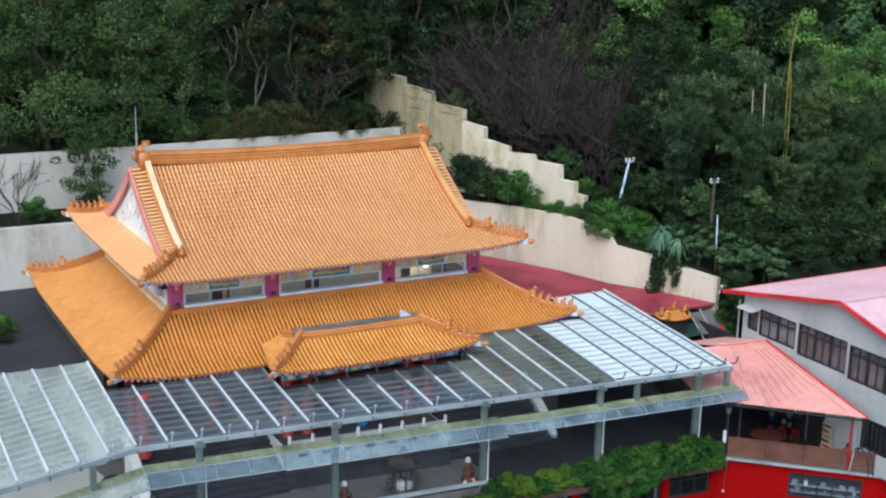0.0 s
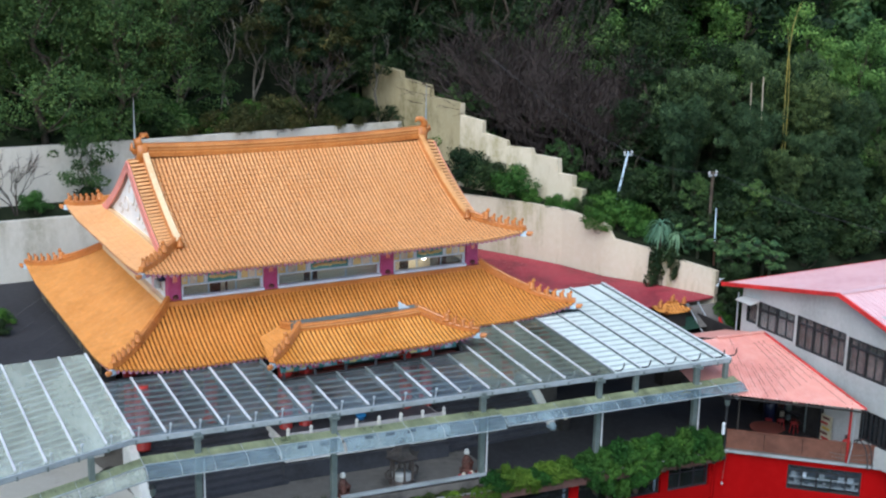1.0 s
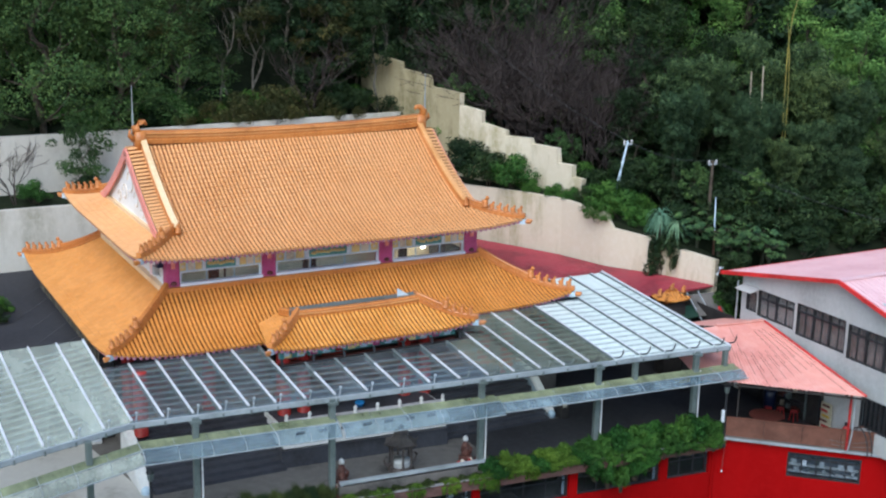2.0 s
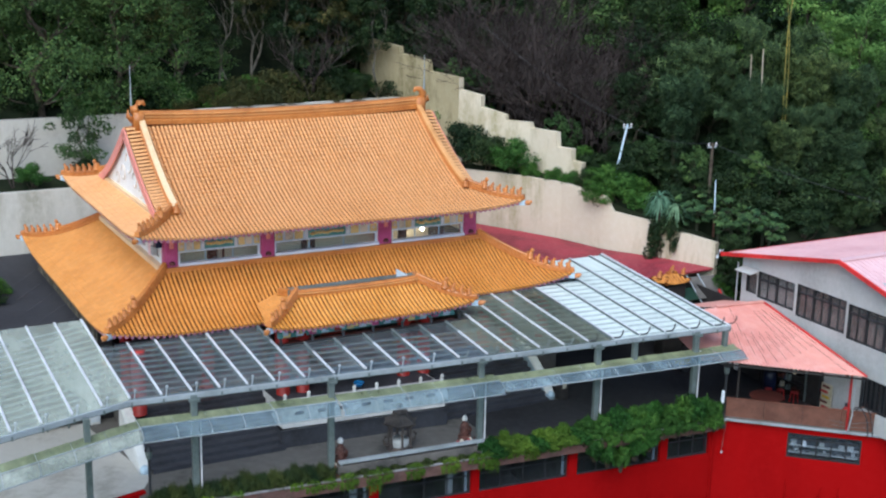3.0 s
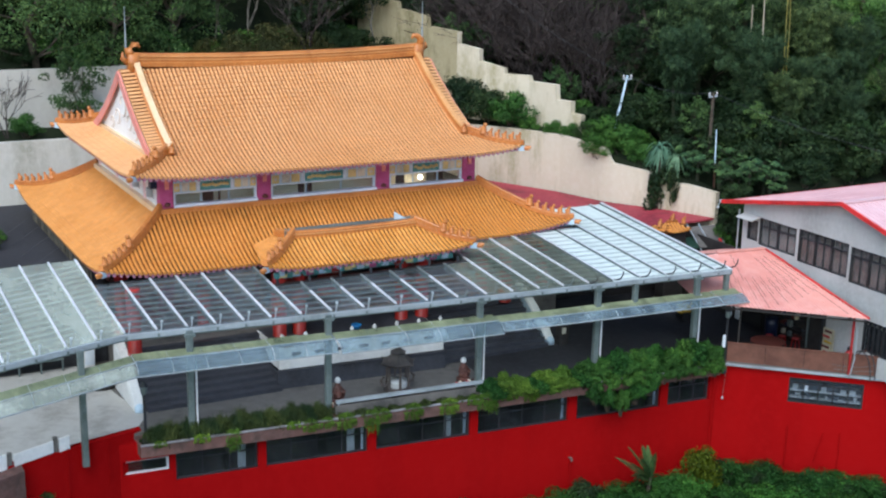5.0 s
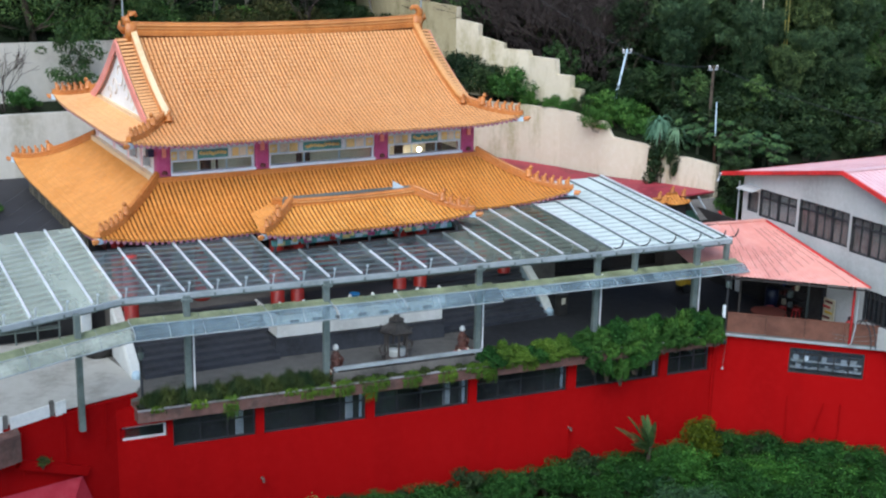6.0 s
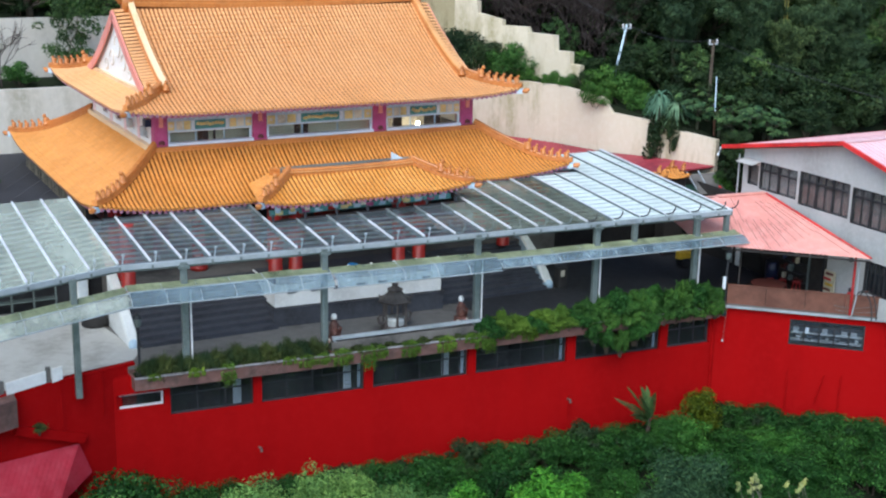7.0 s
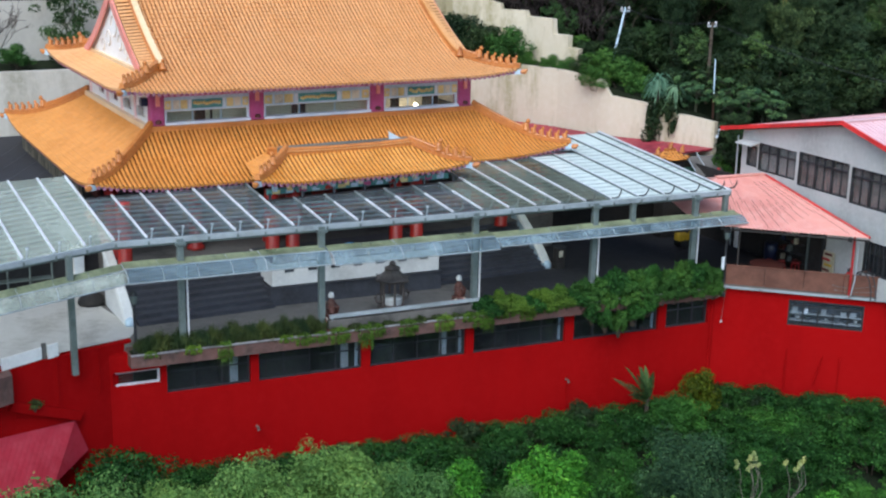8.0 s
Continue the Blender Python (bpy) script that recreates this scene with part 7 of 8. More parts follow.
# ---- plants ----
def leaf_mesh(name, mat, blobs, count, size, seed, narrow=0.5, flat=0.3, droop=0.0, shell=0.72):
    """Leaves scattered through blobs (x, y, z, rx, ry, rz), thicker towards their skins; each leaf is a pointed blade."""
    rng = np.random.default_rng(seed)
    blobs = np.array(blobs, float)
    area = blobs[:, 3] * blobs[:, 4] + blobs[:, 4] * blobs[:, 5] + blobs[:, 3] * blobs[:, 5]
    pick = rng.choice(len(blobs), count, p=area / area.sum())
    d = rng.normal(size=(count, 3))
    d /= np.linalg.norm(d, axis=1)[:, None]
    radius = shell + (1 - shell) * rng.random(count) ** 0.5
    wob = 1 + 0.25 * np.sin(d[:, 0] * 5 + pick) * np.cos(d[:, 1] * 4 + pick * 2)
    p = blobs[pick, :3] + d * blobs[pick, 3:] * (radius * wob)[:, None]
    n = d * (1 - flat) + np.array([0, 0, 1.0]) * flat + rng.normal(size=(count, 3)) * 0.32
    n /= np.linalg.norm(n, axis=1)[:, None]
    t = rng.normal(size=(count, 3)) + d * 0.6 + np.array([0, 0, -droop])
    t -= n * (t * n).sum(1)[:, None] * (1 - max(0.0, min(droop, 0.8)))
    t /= np.linalg.norm(t, axis=1)[:, None]
    s = np.cross(n, t)
    s /= np.linalg.norm(s, axis=1)[:, None] + 1e-9
    ln = (size * (0.6 + 0.8 * rng.random(count)))[:, None]
    wd = ln * narrow * 0.5
    v = np.empty((count, 3, 3))
    v[:, 0], v[:, 1], v[:, 2] = p - t * ln * 0.5 - s * wd, p - t * ln * 0.5 + s * wd, p + t * ln * 0.5
    me = bpy.data.meshes.new(name)
    me.vertices.add(count * 3)
    me.vertices.foreach_set("co", v.ravel())
    me.loops.add(count * 3)
    me.loops.foreach_set("vertex_index", np.arange(count * 3, dtype=np.int32))
    me.polygons.add(count)
    me.polygons.foreach_set("loop_start", np.arange(0, count * 3, 3, dtype=np.int32))
    me.polygons.foreach_set("loop_total", np.full(count, 3, dtype=np.int32))
    me.materials.append(mat)
    me.update(calc_edges=True)
    return me


def limb(m, a, b, ra, rb, rng, bend=0.12, n=4, sides=6):
    a, b = Vector(a), Vector(b)
    ln = (b - a).length
    pts = [a.lerp(b, k / n) + Vector((rng.uniform(-1, 1), rng.uniform(-1, 1), rng.uniform(-0.4, 0.4))) * ln * bend * (0 if k in (0, n) else 1) for k in range(n + 1)]
    m.tube(pts, [ra + (rb - ra) * k / n for k in range(n + 1)], sides)
    return pts


def tree(name, label, seed, height, spread, trunk_r, leaf_mat, count, size, bark=None, bare_to=0.35, lobes=12, stems=1, narrow=0.55, droop=0.0, flat=0.3, fill=1.0):
    """A tree at the origin: tapered trunk, limbs to each lobe, and a crown of leaf clumps with gaps."""
    rng = random.Random(seed)
    root = thing(name, (0, 0, 0), label, "tree")
    wood, blobs = Mesh(), []
    tops = []
    for s in range(stems):
        a = rng.uniform(0, 6.28)
        lean = spread * (0.12 if stems == 1 else 0.35)
        base = (math.cos(a) * 0.25 * (stems > 1), math.sin(a) * 0.25 * (stems > 1), -0.6)
        top = (math.cos(a) * lean, math.sin(a) * lean, height * rng.uniform(0.72, 0.85))
        tops.append(limb(wood, base, top, trunk_r, trunk_r * 0.35, rng, 0.06, 6, 8))
    for k in range(lobes):
        f = (k + 0.5) / lobes
        z = height * (bare_to + (1 - bare_to) * f)
        fr = math.sin(math.pi * min(1, 0.22 + 0.75 * f)) ** 0.7
        a = k * 2.4 + rng.uniform(-0.5, 0.5)
        r = spread * fr * rng.uniform(0.45, 0.8) * (1 - 0.35 * f)
        c = (math.cos(a) * r, math.sin(a) * r, z * rng.uniform(0.94, 1.0))
        stem = tops[k % len(tops)]
        j = min(len(stem) - 1, max(1, int((z / height) * len(stem) * 0.85)))
        limb(wood, stem[j], c, trunk_r * 0.4, trunk_r * 0.08, rng, 0.1, 4, 5)
        big = spread * rng.uniform(0.26, 0.42) * fill
        for q in range(5):
            o = Vector((rng.gauss(0, 1), rng.gauss(0, 1), rng.gauss(0, 0.7))) * big * 0.5
            rr = big * rng.uniform(0.42, 0.7)
            blobs.append((c[0] + o.x, c[1] + o.y, c[2] + o.z, rr, rr, rr * rng.uniform(0.55, 0.8)))
    part("trunk", wood, bark or BARK, root, smooth=True)
    crown = new("crown", leaf_mesh("crown", leaf_mat, blobs, count, size, seed, narrow, flat, droop))
    crown.parent = root
    return root


def bare_tree(label, seed, height, spread, stems=5, depth=5, thick=0.07):
    """A leafless tree: limbs that fork into a haze of fine twigs."""
    rng = random.Random(seed)
    root = thing("bare_tree", (0, 0, 0), label, "tree")
    wood, twigs = Mesh(), Mesh()

    def grow(p, d, ln, r, depth):
        e, r = p + d * ln, max(r, 0.015)
        if depth > 1:
            pts = [p, p.lerp(e, 0.5) + Vector((rng.uniform(-1, 1), rng.uniform(-1, 1), rng.uniform(-1, 1))) * ln * 0.1, e]
            (wood if depth > 2 else twigs).tube(pts, [r, r * 0.82, r * 0.66], 5 if depth > 2 else 3)
        else:
            twigs.tube([p, e], [r, r * 0.5], 3)
        for k in range((0, 2, 3, 3, 3, 3)[depth]):
            n = (d + Vector((rng.gauss(0, 1), rng.gauss(0, 1), rng.gauss(0.35, 0.6))) * 0.52).normalized()
            grow(p.lerp(e, rng.uniform(0.5, 1.0)), n, ln * rng.uniform(0.62, 0.85), r * 0.62, depth - 1)
    for k in range(stems):
        a = k * 1.26 + rng.uniform(-0.3, 0.3)
        grow(Vector((0, 0, -0.5)), Vector((math.cos(a) * spread * 0.11, math.sin(a) * spread * 0.11, 1)).normalized(), height * 0.30, thick, depth)
    part("trunk", wood, TWIG, root, smooth=True)
    part("twig_haze", twigs, TWIG, root, "haze of fine purple brown twigs", kind="stuff")
    return root


def bamboo(label, seed, height, spread, canes, count, mat):
    """A clump of canes that arch over at the top in drooping plumes; bare below."""
    rng = random.Random(seed)
    root = thing("bamboo_clump", (0, 0, 0), label, "bamboo")
    wood, blobs = Mesh(), []
    for k in range(canes):
        a, out_ = k * 2.4 + rng.uniform(-0.4, 0.4), rng.uniform(0.15, 1) * spread
        h = height * (1.0 - 0.28 * (out_ / spread) ** 2) * rng.uniform(0.86, 1)
        pts = [Vector((math.cos(a) * (0.3 + out_ * t ** 2.4), math.sin(a) * (0.3 + out_ * t ** 2.4), -0.4 + (h + 0.4) * (1.19 * t - 0.19 * t ** 5))) for t in np.linspace(0, 1, 9)]
        wood.tube(pts, [0.04 * (1 - 0.8 * t) for t in np.linspace(0, 1, 9)], 5)
        for t in np.linspace(0.44, 1.0, 7):
            i = t * 8
            p = pts[min(7, int(i))].lerp(pts[min(8, int(i) + 1)], i - int(i) if i < 8 else 1)
            rr = rng.uniform(0.26, 0.52) * (0.7 + 0.5 * t)
            blobs.append((p.x + rng.gauss(0, 0.2), p.y + rng.gauss(0, 0.2), p.z - 0.12, rr, rr, rr * 0.7))
    part("cane_stand", wood, CANE_GREEN, root, kind="stuff")
    crown = new("foliage", leaf_mesh("foliage", mat, blobs, count, 0.30, seed, 0.17, 0.35, 0.9, 0.6))
    crown.parent = root
    return root


def shrub(name, label, seed, w, h, mat, count, size, narrow=0.5, category="shrub", long=None, droop=0.0, flat=0.3, lump=1.0, clumps=30):
    rng = random.Random(seed)
    root = thing(name, (0, 0, 0), label, category)
    wood, blobs = Mesh(), []
    long = long or w
    for k in range(clumps):
        a = rng.uniform(0, 6.28)
        q = rng.uniform(0.05, 0.85)
        c = (math.cos(a) * w * 0.5 * q, math.sin(a) * long * 0.5 * q, h * rng.uniform(0.25, 0.85) * (1.05 - 0.4 * q))
        if k < 9:
            limb(wood, (c[0] * 0.2, c[1] * 0.2, -0.15), c, 0.03, 0.01, rng, 0.1, 3, 4)
        r = rng.uniform(0.10, 0.21) * lump
        blobs.append((*c, w * r, long * r, h * r * 0.9))
    part("stem_tangle", wood, BARK, root, kind="stuff")
    ob = new("foliage", leaf_mesh("foliage", mat, blobs, count, size, seed, narrow, flat, droop, 0.25 if lump > 1 else 0.65))
    ob.parent = root
    return root


def place(kind, x, y, z=None, s=1.0, rz=0.0, sz=None):
    """Puts a tree or shrub, or a copy of it, on the ground."""
    z = land(x, y) if z is None else z
    m = pose(x, y, z, 0, 0, rz) @ Matrix.Diagonal((s, s, sz or s, 1))
    if not kind.get("used"):
        kind["used"] = True
        kind["ob"].matrix_basis = m
        return kind["ob"]
    ob = kind["ob"]
    made = copy_thing(ob, Matrix.Identity(4))
    made.matrix_basis = m
    return made


def kind_of(ob):
    return {"ob": ob}


rngp = random.Random(77)
BROAD = [kind_of(tree("broadleaf_tree", lab, 10 + i, h, sp, 0.2, mat, 10500, sz, bare_to=0.16))
         for i, (lab, h, sp, mat, sz) in enumerate((("dense dark green broadleaf tree on the slope", 10.5, 3.9, LEAF_DARK_SHADED, 0.2),
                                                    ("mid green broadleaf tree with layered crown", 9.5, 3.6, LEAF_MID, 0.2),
                                                    ("tall dark evergreen tree of the hillside wood", 12.5, 4.2, LEAF_DARK_SHADED, 0.2)))]
THIN = [kind_of(tree("slender_tree", lab, 30 + i, h, sp, 0.095, mat, 6400, 0.18, BARK_PALE, 0.42, 12, 2, fill=0.8))
        for i, (lab, h, sp, mat) in enumerate((("slender pale-trunked tree with olive leaves", 9.5, 3.0, LEAF_OLIVE), ("forked slender tree with thin green crown", 11.0, 3.2, LEAF_DARK_SHADED)))]
FAR = [kind_of(tree("broadleaf_tree", lab, 40 + i, 11.0, 4.2, 0.2, mat, 7500, 0.32, bare_to=0.2)) for i, (lab, mat) in enumerate((("distant dark green tree of the hillside wood", LEAF_DARK_SHADED), ("distant fresh green tree of the hillside wood", LEAF_MID)))]
BARE = [kind_of(bare_tree("leafless purple brown tree behind the wall", 50 + i, 9.0 + i, 4.2)) for i in range(2)]
BAMBOO = [kind_of(bamboo("feathery green bamboo clump", 60, 8.0, 2.5, 17, 16000, LEAF_BAMBOO)), kind_of(bamboo("drooping grey-green bamboo clump, darkened for low shade", 61, 8.0, 2.4, 15, 13500, LEAF_GREY))]
BUSH = [kind_of(shrub("shrub", lab, 70 + i, 2.2, 1.7, mat, 5200, 0.105)) for i, (lab, mat) in enumerate((("dense dark green shrub", LEAF_DARK_SHADED), ("leafy mid green shrub", LEAF_HEDGE)))]

YOUNG_GREEN = kind_of(tree("young_tree", "small yellow-green tree among the leafless ones", 48, 3.6, 1.1, 0.05, LEAF_MID, 2600, 0.13, BARK, 0.4, 9))
# wood on the hill: rows that follow the foot of the slope
def along_hill(t, s):
    """A place t metres along the foot of the hill, s metres up the slope."""
    pts = [(-12.0, 22.3), (21.6, 22.3), (23.7, 18.0), (26.9, 9.8), (29.3, 1.2), (33.0, -0.6), (46.0, -1.5)]
    for (ax, ay), (bx, by) in zip(pts, pts[1:]):
        ln = math.hypot(bx - ax, by - ay)
        if t <= ln or (bx, by) == pts[-1]:
            dx, dy = (bx - ax) / ln, (by - ay) / ln
            return ax + dx * t - dy * s, ay + dy * t + dx * s
        t -= ln


def wood_row(s, t0, t1, gap, kinds, size):
    t = t0
    while t < t1:
        x, y = along_hill(t, s + rngp.uniform(-1.0, 1.0))
        k = rngp.choices(kinds, [w for w in (3, 2, 3, 2, 2, 1, 1)[:len(kinds)]])[0]
        q = size * rngp.uniform(0.85, 1.15)
        place(k, x, y, None, q, rngp.uniform(0, 360))
        t += gap * rngp.uniform(0.75, 1.25)


left_kinds = [BROAD[0], BROAD[1], THIN[0], THIN[1]]
all_kinds = [BROAD[0], BROAD[2], BROAD[1]]
wood_row(2.2, 20, 31, 2.4, [THIN[0], THIN[0], THIN[1]], 0.8)
wood_row(2.6, 31, 34.5, 2.0, [BROAD[0], BROAD[2]], 0.62)
wood_row(4.8, 6, 20, 3.0, [BROAD[1], BROAD[0], BROAD[1]], 0.85)
wood_row(5.6, 20, 31, 3.4, [THIN[0], THIN[1], THIN[0]], 0.95)
wood_row(5.4, 31, 34.5, 2.6, [BROAD[0], BROAD[2]], 0.8)
wood_row(9.4, 4, 36, 3.6, [BROAD[0], BROAD[2], BROAD[0], THIN[1]], 0.95)
wood_row(14.5, 4, 38, 4.2, [FAR[0], FAR[1], FAR[0]], 1.15)

# leafless trees above the stepped wall
for t, s, top in ((37.6, 3.4, 15.4), (39.4, 3.0, 15.0), (41.2, 3.4, 14.6), (43.0, 3.0, 14.2), (44.8, 3.2, 13.6), (46.4, 3.0, 12.8), (39.2, 6.6, 17.2), (41.8, 6.4, 16.4), (44.4, 6.0, 15.4)):
    x, y = along_hill(t, s)
    place(BARE[int(t) % 2], x, y, None, (top - land(x, y)) / 7.4, t * 47)
for t, s, q in ((37.6, 1.3, 1.0), (38.4, 2.2, 0.9), (44.6, 1.4, 0.75), (45.2, 2.0, 0.7)):
    x, y = along_hill(t, s)
    place(YOUNG_GREEN, x, y, None, q, t * 31)
wood_row(8.0, 32, 47, 2.6, all_kinds, 0.9)
wood_row(13.5, 32, 50, 3.6, [FAR[0], FAR[1], FAR[0]], 1.2)
for x, y, q in ((22.6, 26.2, 0.9), (24.6, 25.0, 0.95), (26.8, 23.4, 0.95), (28.6, 21.4, 0.95), (23.4, 29.4, 1.0), (26.6, 28.0, 1.0), (30.0, 25.0, 1.05)):
    place(BROAD[2] if x > 25 else BROAD[0], x, y, None, q, x * 77)
FRESH = kind_of(tree("broadleaf_tree", "fresh light green tree high on the slope", 47, 10.5, 4.0, 0.2, LEAF_SAGE, 11000, 0.2, bare_to=0.16))
# tall dark trees and bamboo on the right flank
# low plumes take the second kind, whose darker leaves carry the shade there
for x, y, k, h in ((33.0, 8.7, BAMBOO[0], 7.6), (31.0, 7.2, BAMBOO[1], 6.4), (36.7, 7.1, BAMBOO[0], 8.0), (38.2, 5.6, BAMBOO[0], 6.9), (33.6, 4.6, BAMBOO[1], 5.6), (35.9, 2.8, BAMBOO[1], 5.2), (39.9, 4.5, BAMBOO[1], 6.2),
                   (37.4, 1.7, BAMBOO[1], 4.0), (34.7, 3.2, BAMBOO[0], 4.4), (34.6, 6.6, BAMBOO[1], 5.2), (41.4, 2.2, BAMBOO[0], 5.0)):
    place(k, x, y, None, h / 8.0, (x * 91 + y * 37) % 360)
for x, y, k, q in ((29.9, 10.2, BROAD[0], 0.56), (31.6, 11.4, BROAD[2], 0.62), (33.4, 12.6, BROAD[0], 0.8), (34.8, 15.7, FRESH, 0.94), (37.0, 14.5, FRESH, 0.9), (38.9, 13.0, FRESH, 0.78), (36.0, 10.6, BROAD[0], 0.62),
                   (40.9, 8.8, FRESH, 0.78), (43.1, 11.0, FRESH, 0.7), (43.2, 7.5, FRESH, 0.74), (45.3, 9.5, FRESH, 0.64), (43.4, 5.6, BROAD[1], 0.6), (46.0, 5.6, FRESH, 0.62), (48.5, 8.0, FRESH, 0.7),
                   (39.6, 9.8, BROAD[2], 0.5), (44.6, 2.6, BROAD[1], 0.5), (34.2, 18.6, BROAD[2], 0.85), (40.5, 17.5, BROAD[0], 0.9), (46.0, 14.5, BROAD[0], 0.8), (52.0, 14.0, BROAD[0], 1.0)):
    place(k, x, y, None, q, (x * 91 + y * 37) % 360)
# undergrowth in the darkened leaf colour, for the shade below the plumes
for i in range(34):
    x, y = 30.6 + 0.42 * i + 0.5 * math.sin(i * 2.7), 5.4 + 3.0 * math.sin(i * 1.9) - 0.11 * i
    place(BUSH[0], x, y, None, 1.35 + 0.35 * math.sin(i * 1.3), i * 67)
for x, y, q in ((30.4, 4.9, 0.85), (30.1, 8.4, 0.8), (32.4, 2.7, 0.8), (31.3, 6.0, 0.6), (37.0, 0.6, 0.8), (39.2, 0.8, 0.7)):
    place(YOUNG_GREEN, x, y, None, q, x * 57)
# far hillside
for i in range(26):
    d, a = 62 + 3.4 * i, radians(-38 - 12 * ((i * 0.618) % 1))
    x, y = -10.4 - d * 1.25 * math.sin(a), -44.4 + d * 1.25 * math.cos(a)
    place(FAR[1 if i % 3 else 0], x, y, None, 1.2, i * 63)

# shrubs along the walls and between the tiers
for x, y, z, k, q in ((24.2, 14.6, 6.4, BUSH[0], 1.35), (24.9, 13.2, 6.4, BUSH[1], 1.35), (23.8, 16.4, 6.6, BUSH[0], 1.5), (25.9, 10.6, 6.3, BUSH[1], 0.62), (26.3, 9.6, 6.3, BUSH[1], 0.6), (26.7, 8.6, 6.3, BUSH[0], 0.75),
                      (27.2, 7.8, 6.2, BUSH[1], 1.1), (27.6, 6.8, 5.9, BUSH[1], 1.1), (28.1, 5.6, 5.5, BUSH[1], 0.8), (28.6, 8.3, 6.8, BUSH[0], 1.3), (29.4, 4.6, 5.6, BUSH[0], 1.0),
                      (25.3, 12.0, 6.35, BUSH[1], 0.6), (29.3, 0.2, 4.3, BUSH[0], 0.9), (28.9, -0.6, 3.2, BUSH[0], 1.1), (29.3, -0.4, 1.6, BUSH[0], 1.3), (28.6, 0.3, 2.4, BUSH[1], 0.9),
                      (26.25, 7.3, 5.9, BUSH[1], 0.75), (20.2, 22.2, 9.6, BUSH[0], 0.9), (18.6, 22.2, 9.6, BUSH[0], 0.8), (3.6, 19.2, 6.5, BUSH[0], 0.8), (1.2, 19.3, 6.5, BUSH[1], 0.8), (6.2, 19.6, 6.5, BUSH[0], 0.7), (-1.5, 19.2, 6.5, BUSH[0], 0.8), (-1.9, 11.5, 3.45, BUSH[1], 0.55), (-2.3, 10.0, 3.45, BUSH[0], 0.5)):
    place(k, x, y, z, q, (x * 53 + y * 29) % 360)
for i in range(34):
    t = 14 + i * 1.1
    x, y = along_hill(t, 1.0 + (i % 3) * 0.5)
    place(BUSH[(i * 7) % 2], x, y, land(x, y) - 0.1, rngp.uniform(0.75, 1.25), i * 71)
# tree that leans over the upper wall
lean_tree = kind_of(tree("overhanging_tree", "broadleaf tree whose boughs hang over the wall", 91, 6.5, 2.3, 0.10, LEAF_MID, 3600, 0.2, BARK_PALE, 0.25, 10, 2, droop=0.3))
place(THIN[1], 20.9, 22.1, 9.6, 0.62, 40)
place(lean_tree, 3.6, 19.6, 6.4, 0.66, 20)
over = [kind_of(tree("overhanging_tree", "dense mid green tree spreading over the upper wall", 96 + i, 10.0, 4.2, 0.2, LEAF_MID, 17000, 0.15, BARK, 0.10, 20, 1, droop=0.2)) for i in range(2)]
for x, y, k, q in ((-1.4, 23.0, 0, 0.95), (2.6, 22.9, 1, 1.0), (6.6, 23.2, 0, 0.92), (9.6, 24.0, 1, 0.8), (4.6, 26.4, 0, 1.1), (0.4, 26.6, 1, 1.1)):
    place(over[k], x, y, None, q, x * 67)
# wild shrubs and bamboo between the grey building and the hill
for i in range(15):
    x = 31.5 + i * 0.95
    place(BUSH[0], x, 0.7 + 0.6 * math.sin(i * 2.1), None, 0.85 + 0.2 * math.sin(i * 1.3), i * 83)
young = kind_of(bare_tree("thin leafless sapling on the planting strip", 93, 5.6, 3.0, 2, 4, 0.05))
place(young, 0.4, 19.3, 6.4, 0.95, 80)
place(young, 17.4, 22.4, 9.2, 1.3, 160)
SCRUB = kind_of(shrub("shrub", "tangled brownish olive scrub above the wall", 97, 2.2, 2.0, LEAF_OLIVE, 2400, 0.11))
for x, q in ((11.4, 0.8), (13.0, 1.0), (14.6, 1.2), (16.0, 1.1), (17.6, 0.9)):
    place(SCRUB, x, 22.4, 9.2, q, x * 91)
for x, q in ((9.6, 0.5), (12.2, 0.62), (13.3, 0.55), (14.5, 0.7), (15.6, 0.6), (18.2, 0.5), (19.6, 0.42)):
    place(SCRUB, x, 21.55, 9.25, q, x * 57)


# blades and big-leaved plants at the wall end
def blade_plant(label, x, y, z, seed, n, ln, mat):
    rng = random.Random(seed)
    root = thing("dracaena", (x, y, z), label, "plant")
    part("stem", Mesh().tube([(x, y, z - 0.3), (x + 0.1, y, z + 0.6), (x, y, z + 1.1)], [0.12, 0.1, 0.08], 8), BARK, root)
    m = Mesh()
    for k in range(n):
        a, up = rng.uniform(0, 6.28), rng.uniform(0.1, 1.0)
        o = Vector((math.cos(a), math.sin(a), 0))
        s = Vector((-math.sin(a), math.cos(a), 0)) * 0.05
        p = Vector((x, y, z + rng.uniform(0.5, 1.15)))
        l_ = ln * rng.uniform(0.7, 1.1)
        pts = [p + o * l_ * t * 0.62 + Vector((0, 0, l_ * (up * t * 0.9 - (0.75 + 0.35 * up) * t * t))) for t in (0, 0.25, 0.5, 0.75, 1.0)]
        ws = (0.6, 1, 0.9, 0.6, 0.05)
        v = [q + s * w * sg for q, w in zip(pts, ws) for sg in (-1, 1)]
        m.add(v, [(2 * i, 2 * i + 1, 2 * i + 3, 2 * i + 2) for i in range(4)])
    part("blade_tuft", m, mat, root, kind="stuff")


blade_plant("drooping grey green sword-leaved plant over the wall", 27.95, 4.5, 5.65, 3, 110, 1.35, LEAF_BLUE)
blade_plant("drooping grey green sword-leaved plant over the wall", 28.3, 3.6, 5.3, 4, 60, 1.2, LEAF_BLUE)
vine = kind_of(shrub("creeper", "dark green creeper hanging over the cream wall", 95, 1.1, 2.2, LEAF_DARK_SHADED, 2600, 0.13, droop=0.4))
place(vine, 27.62, 4.0, 3.55, 1.2, 0)
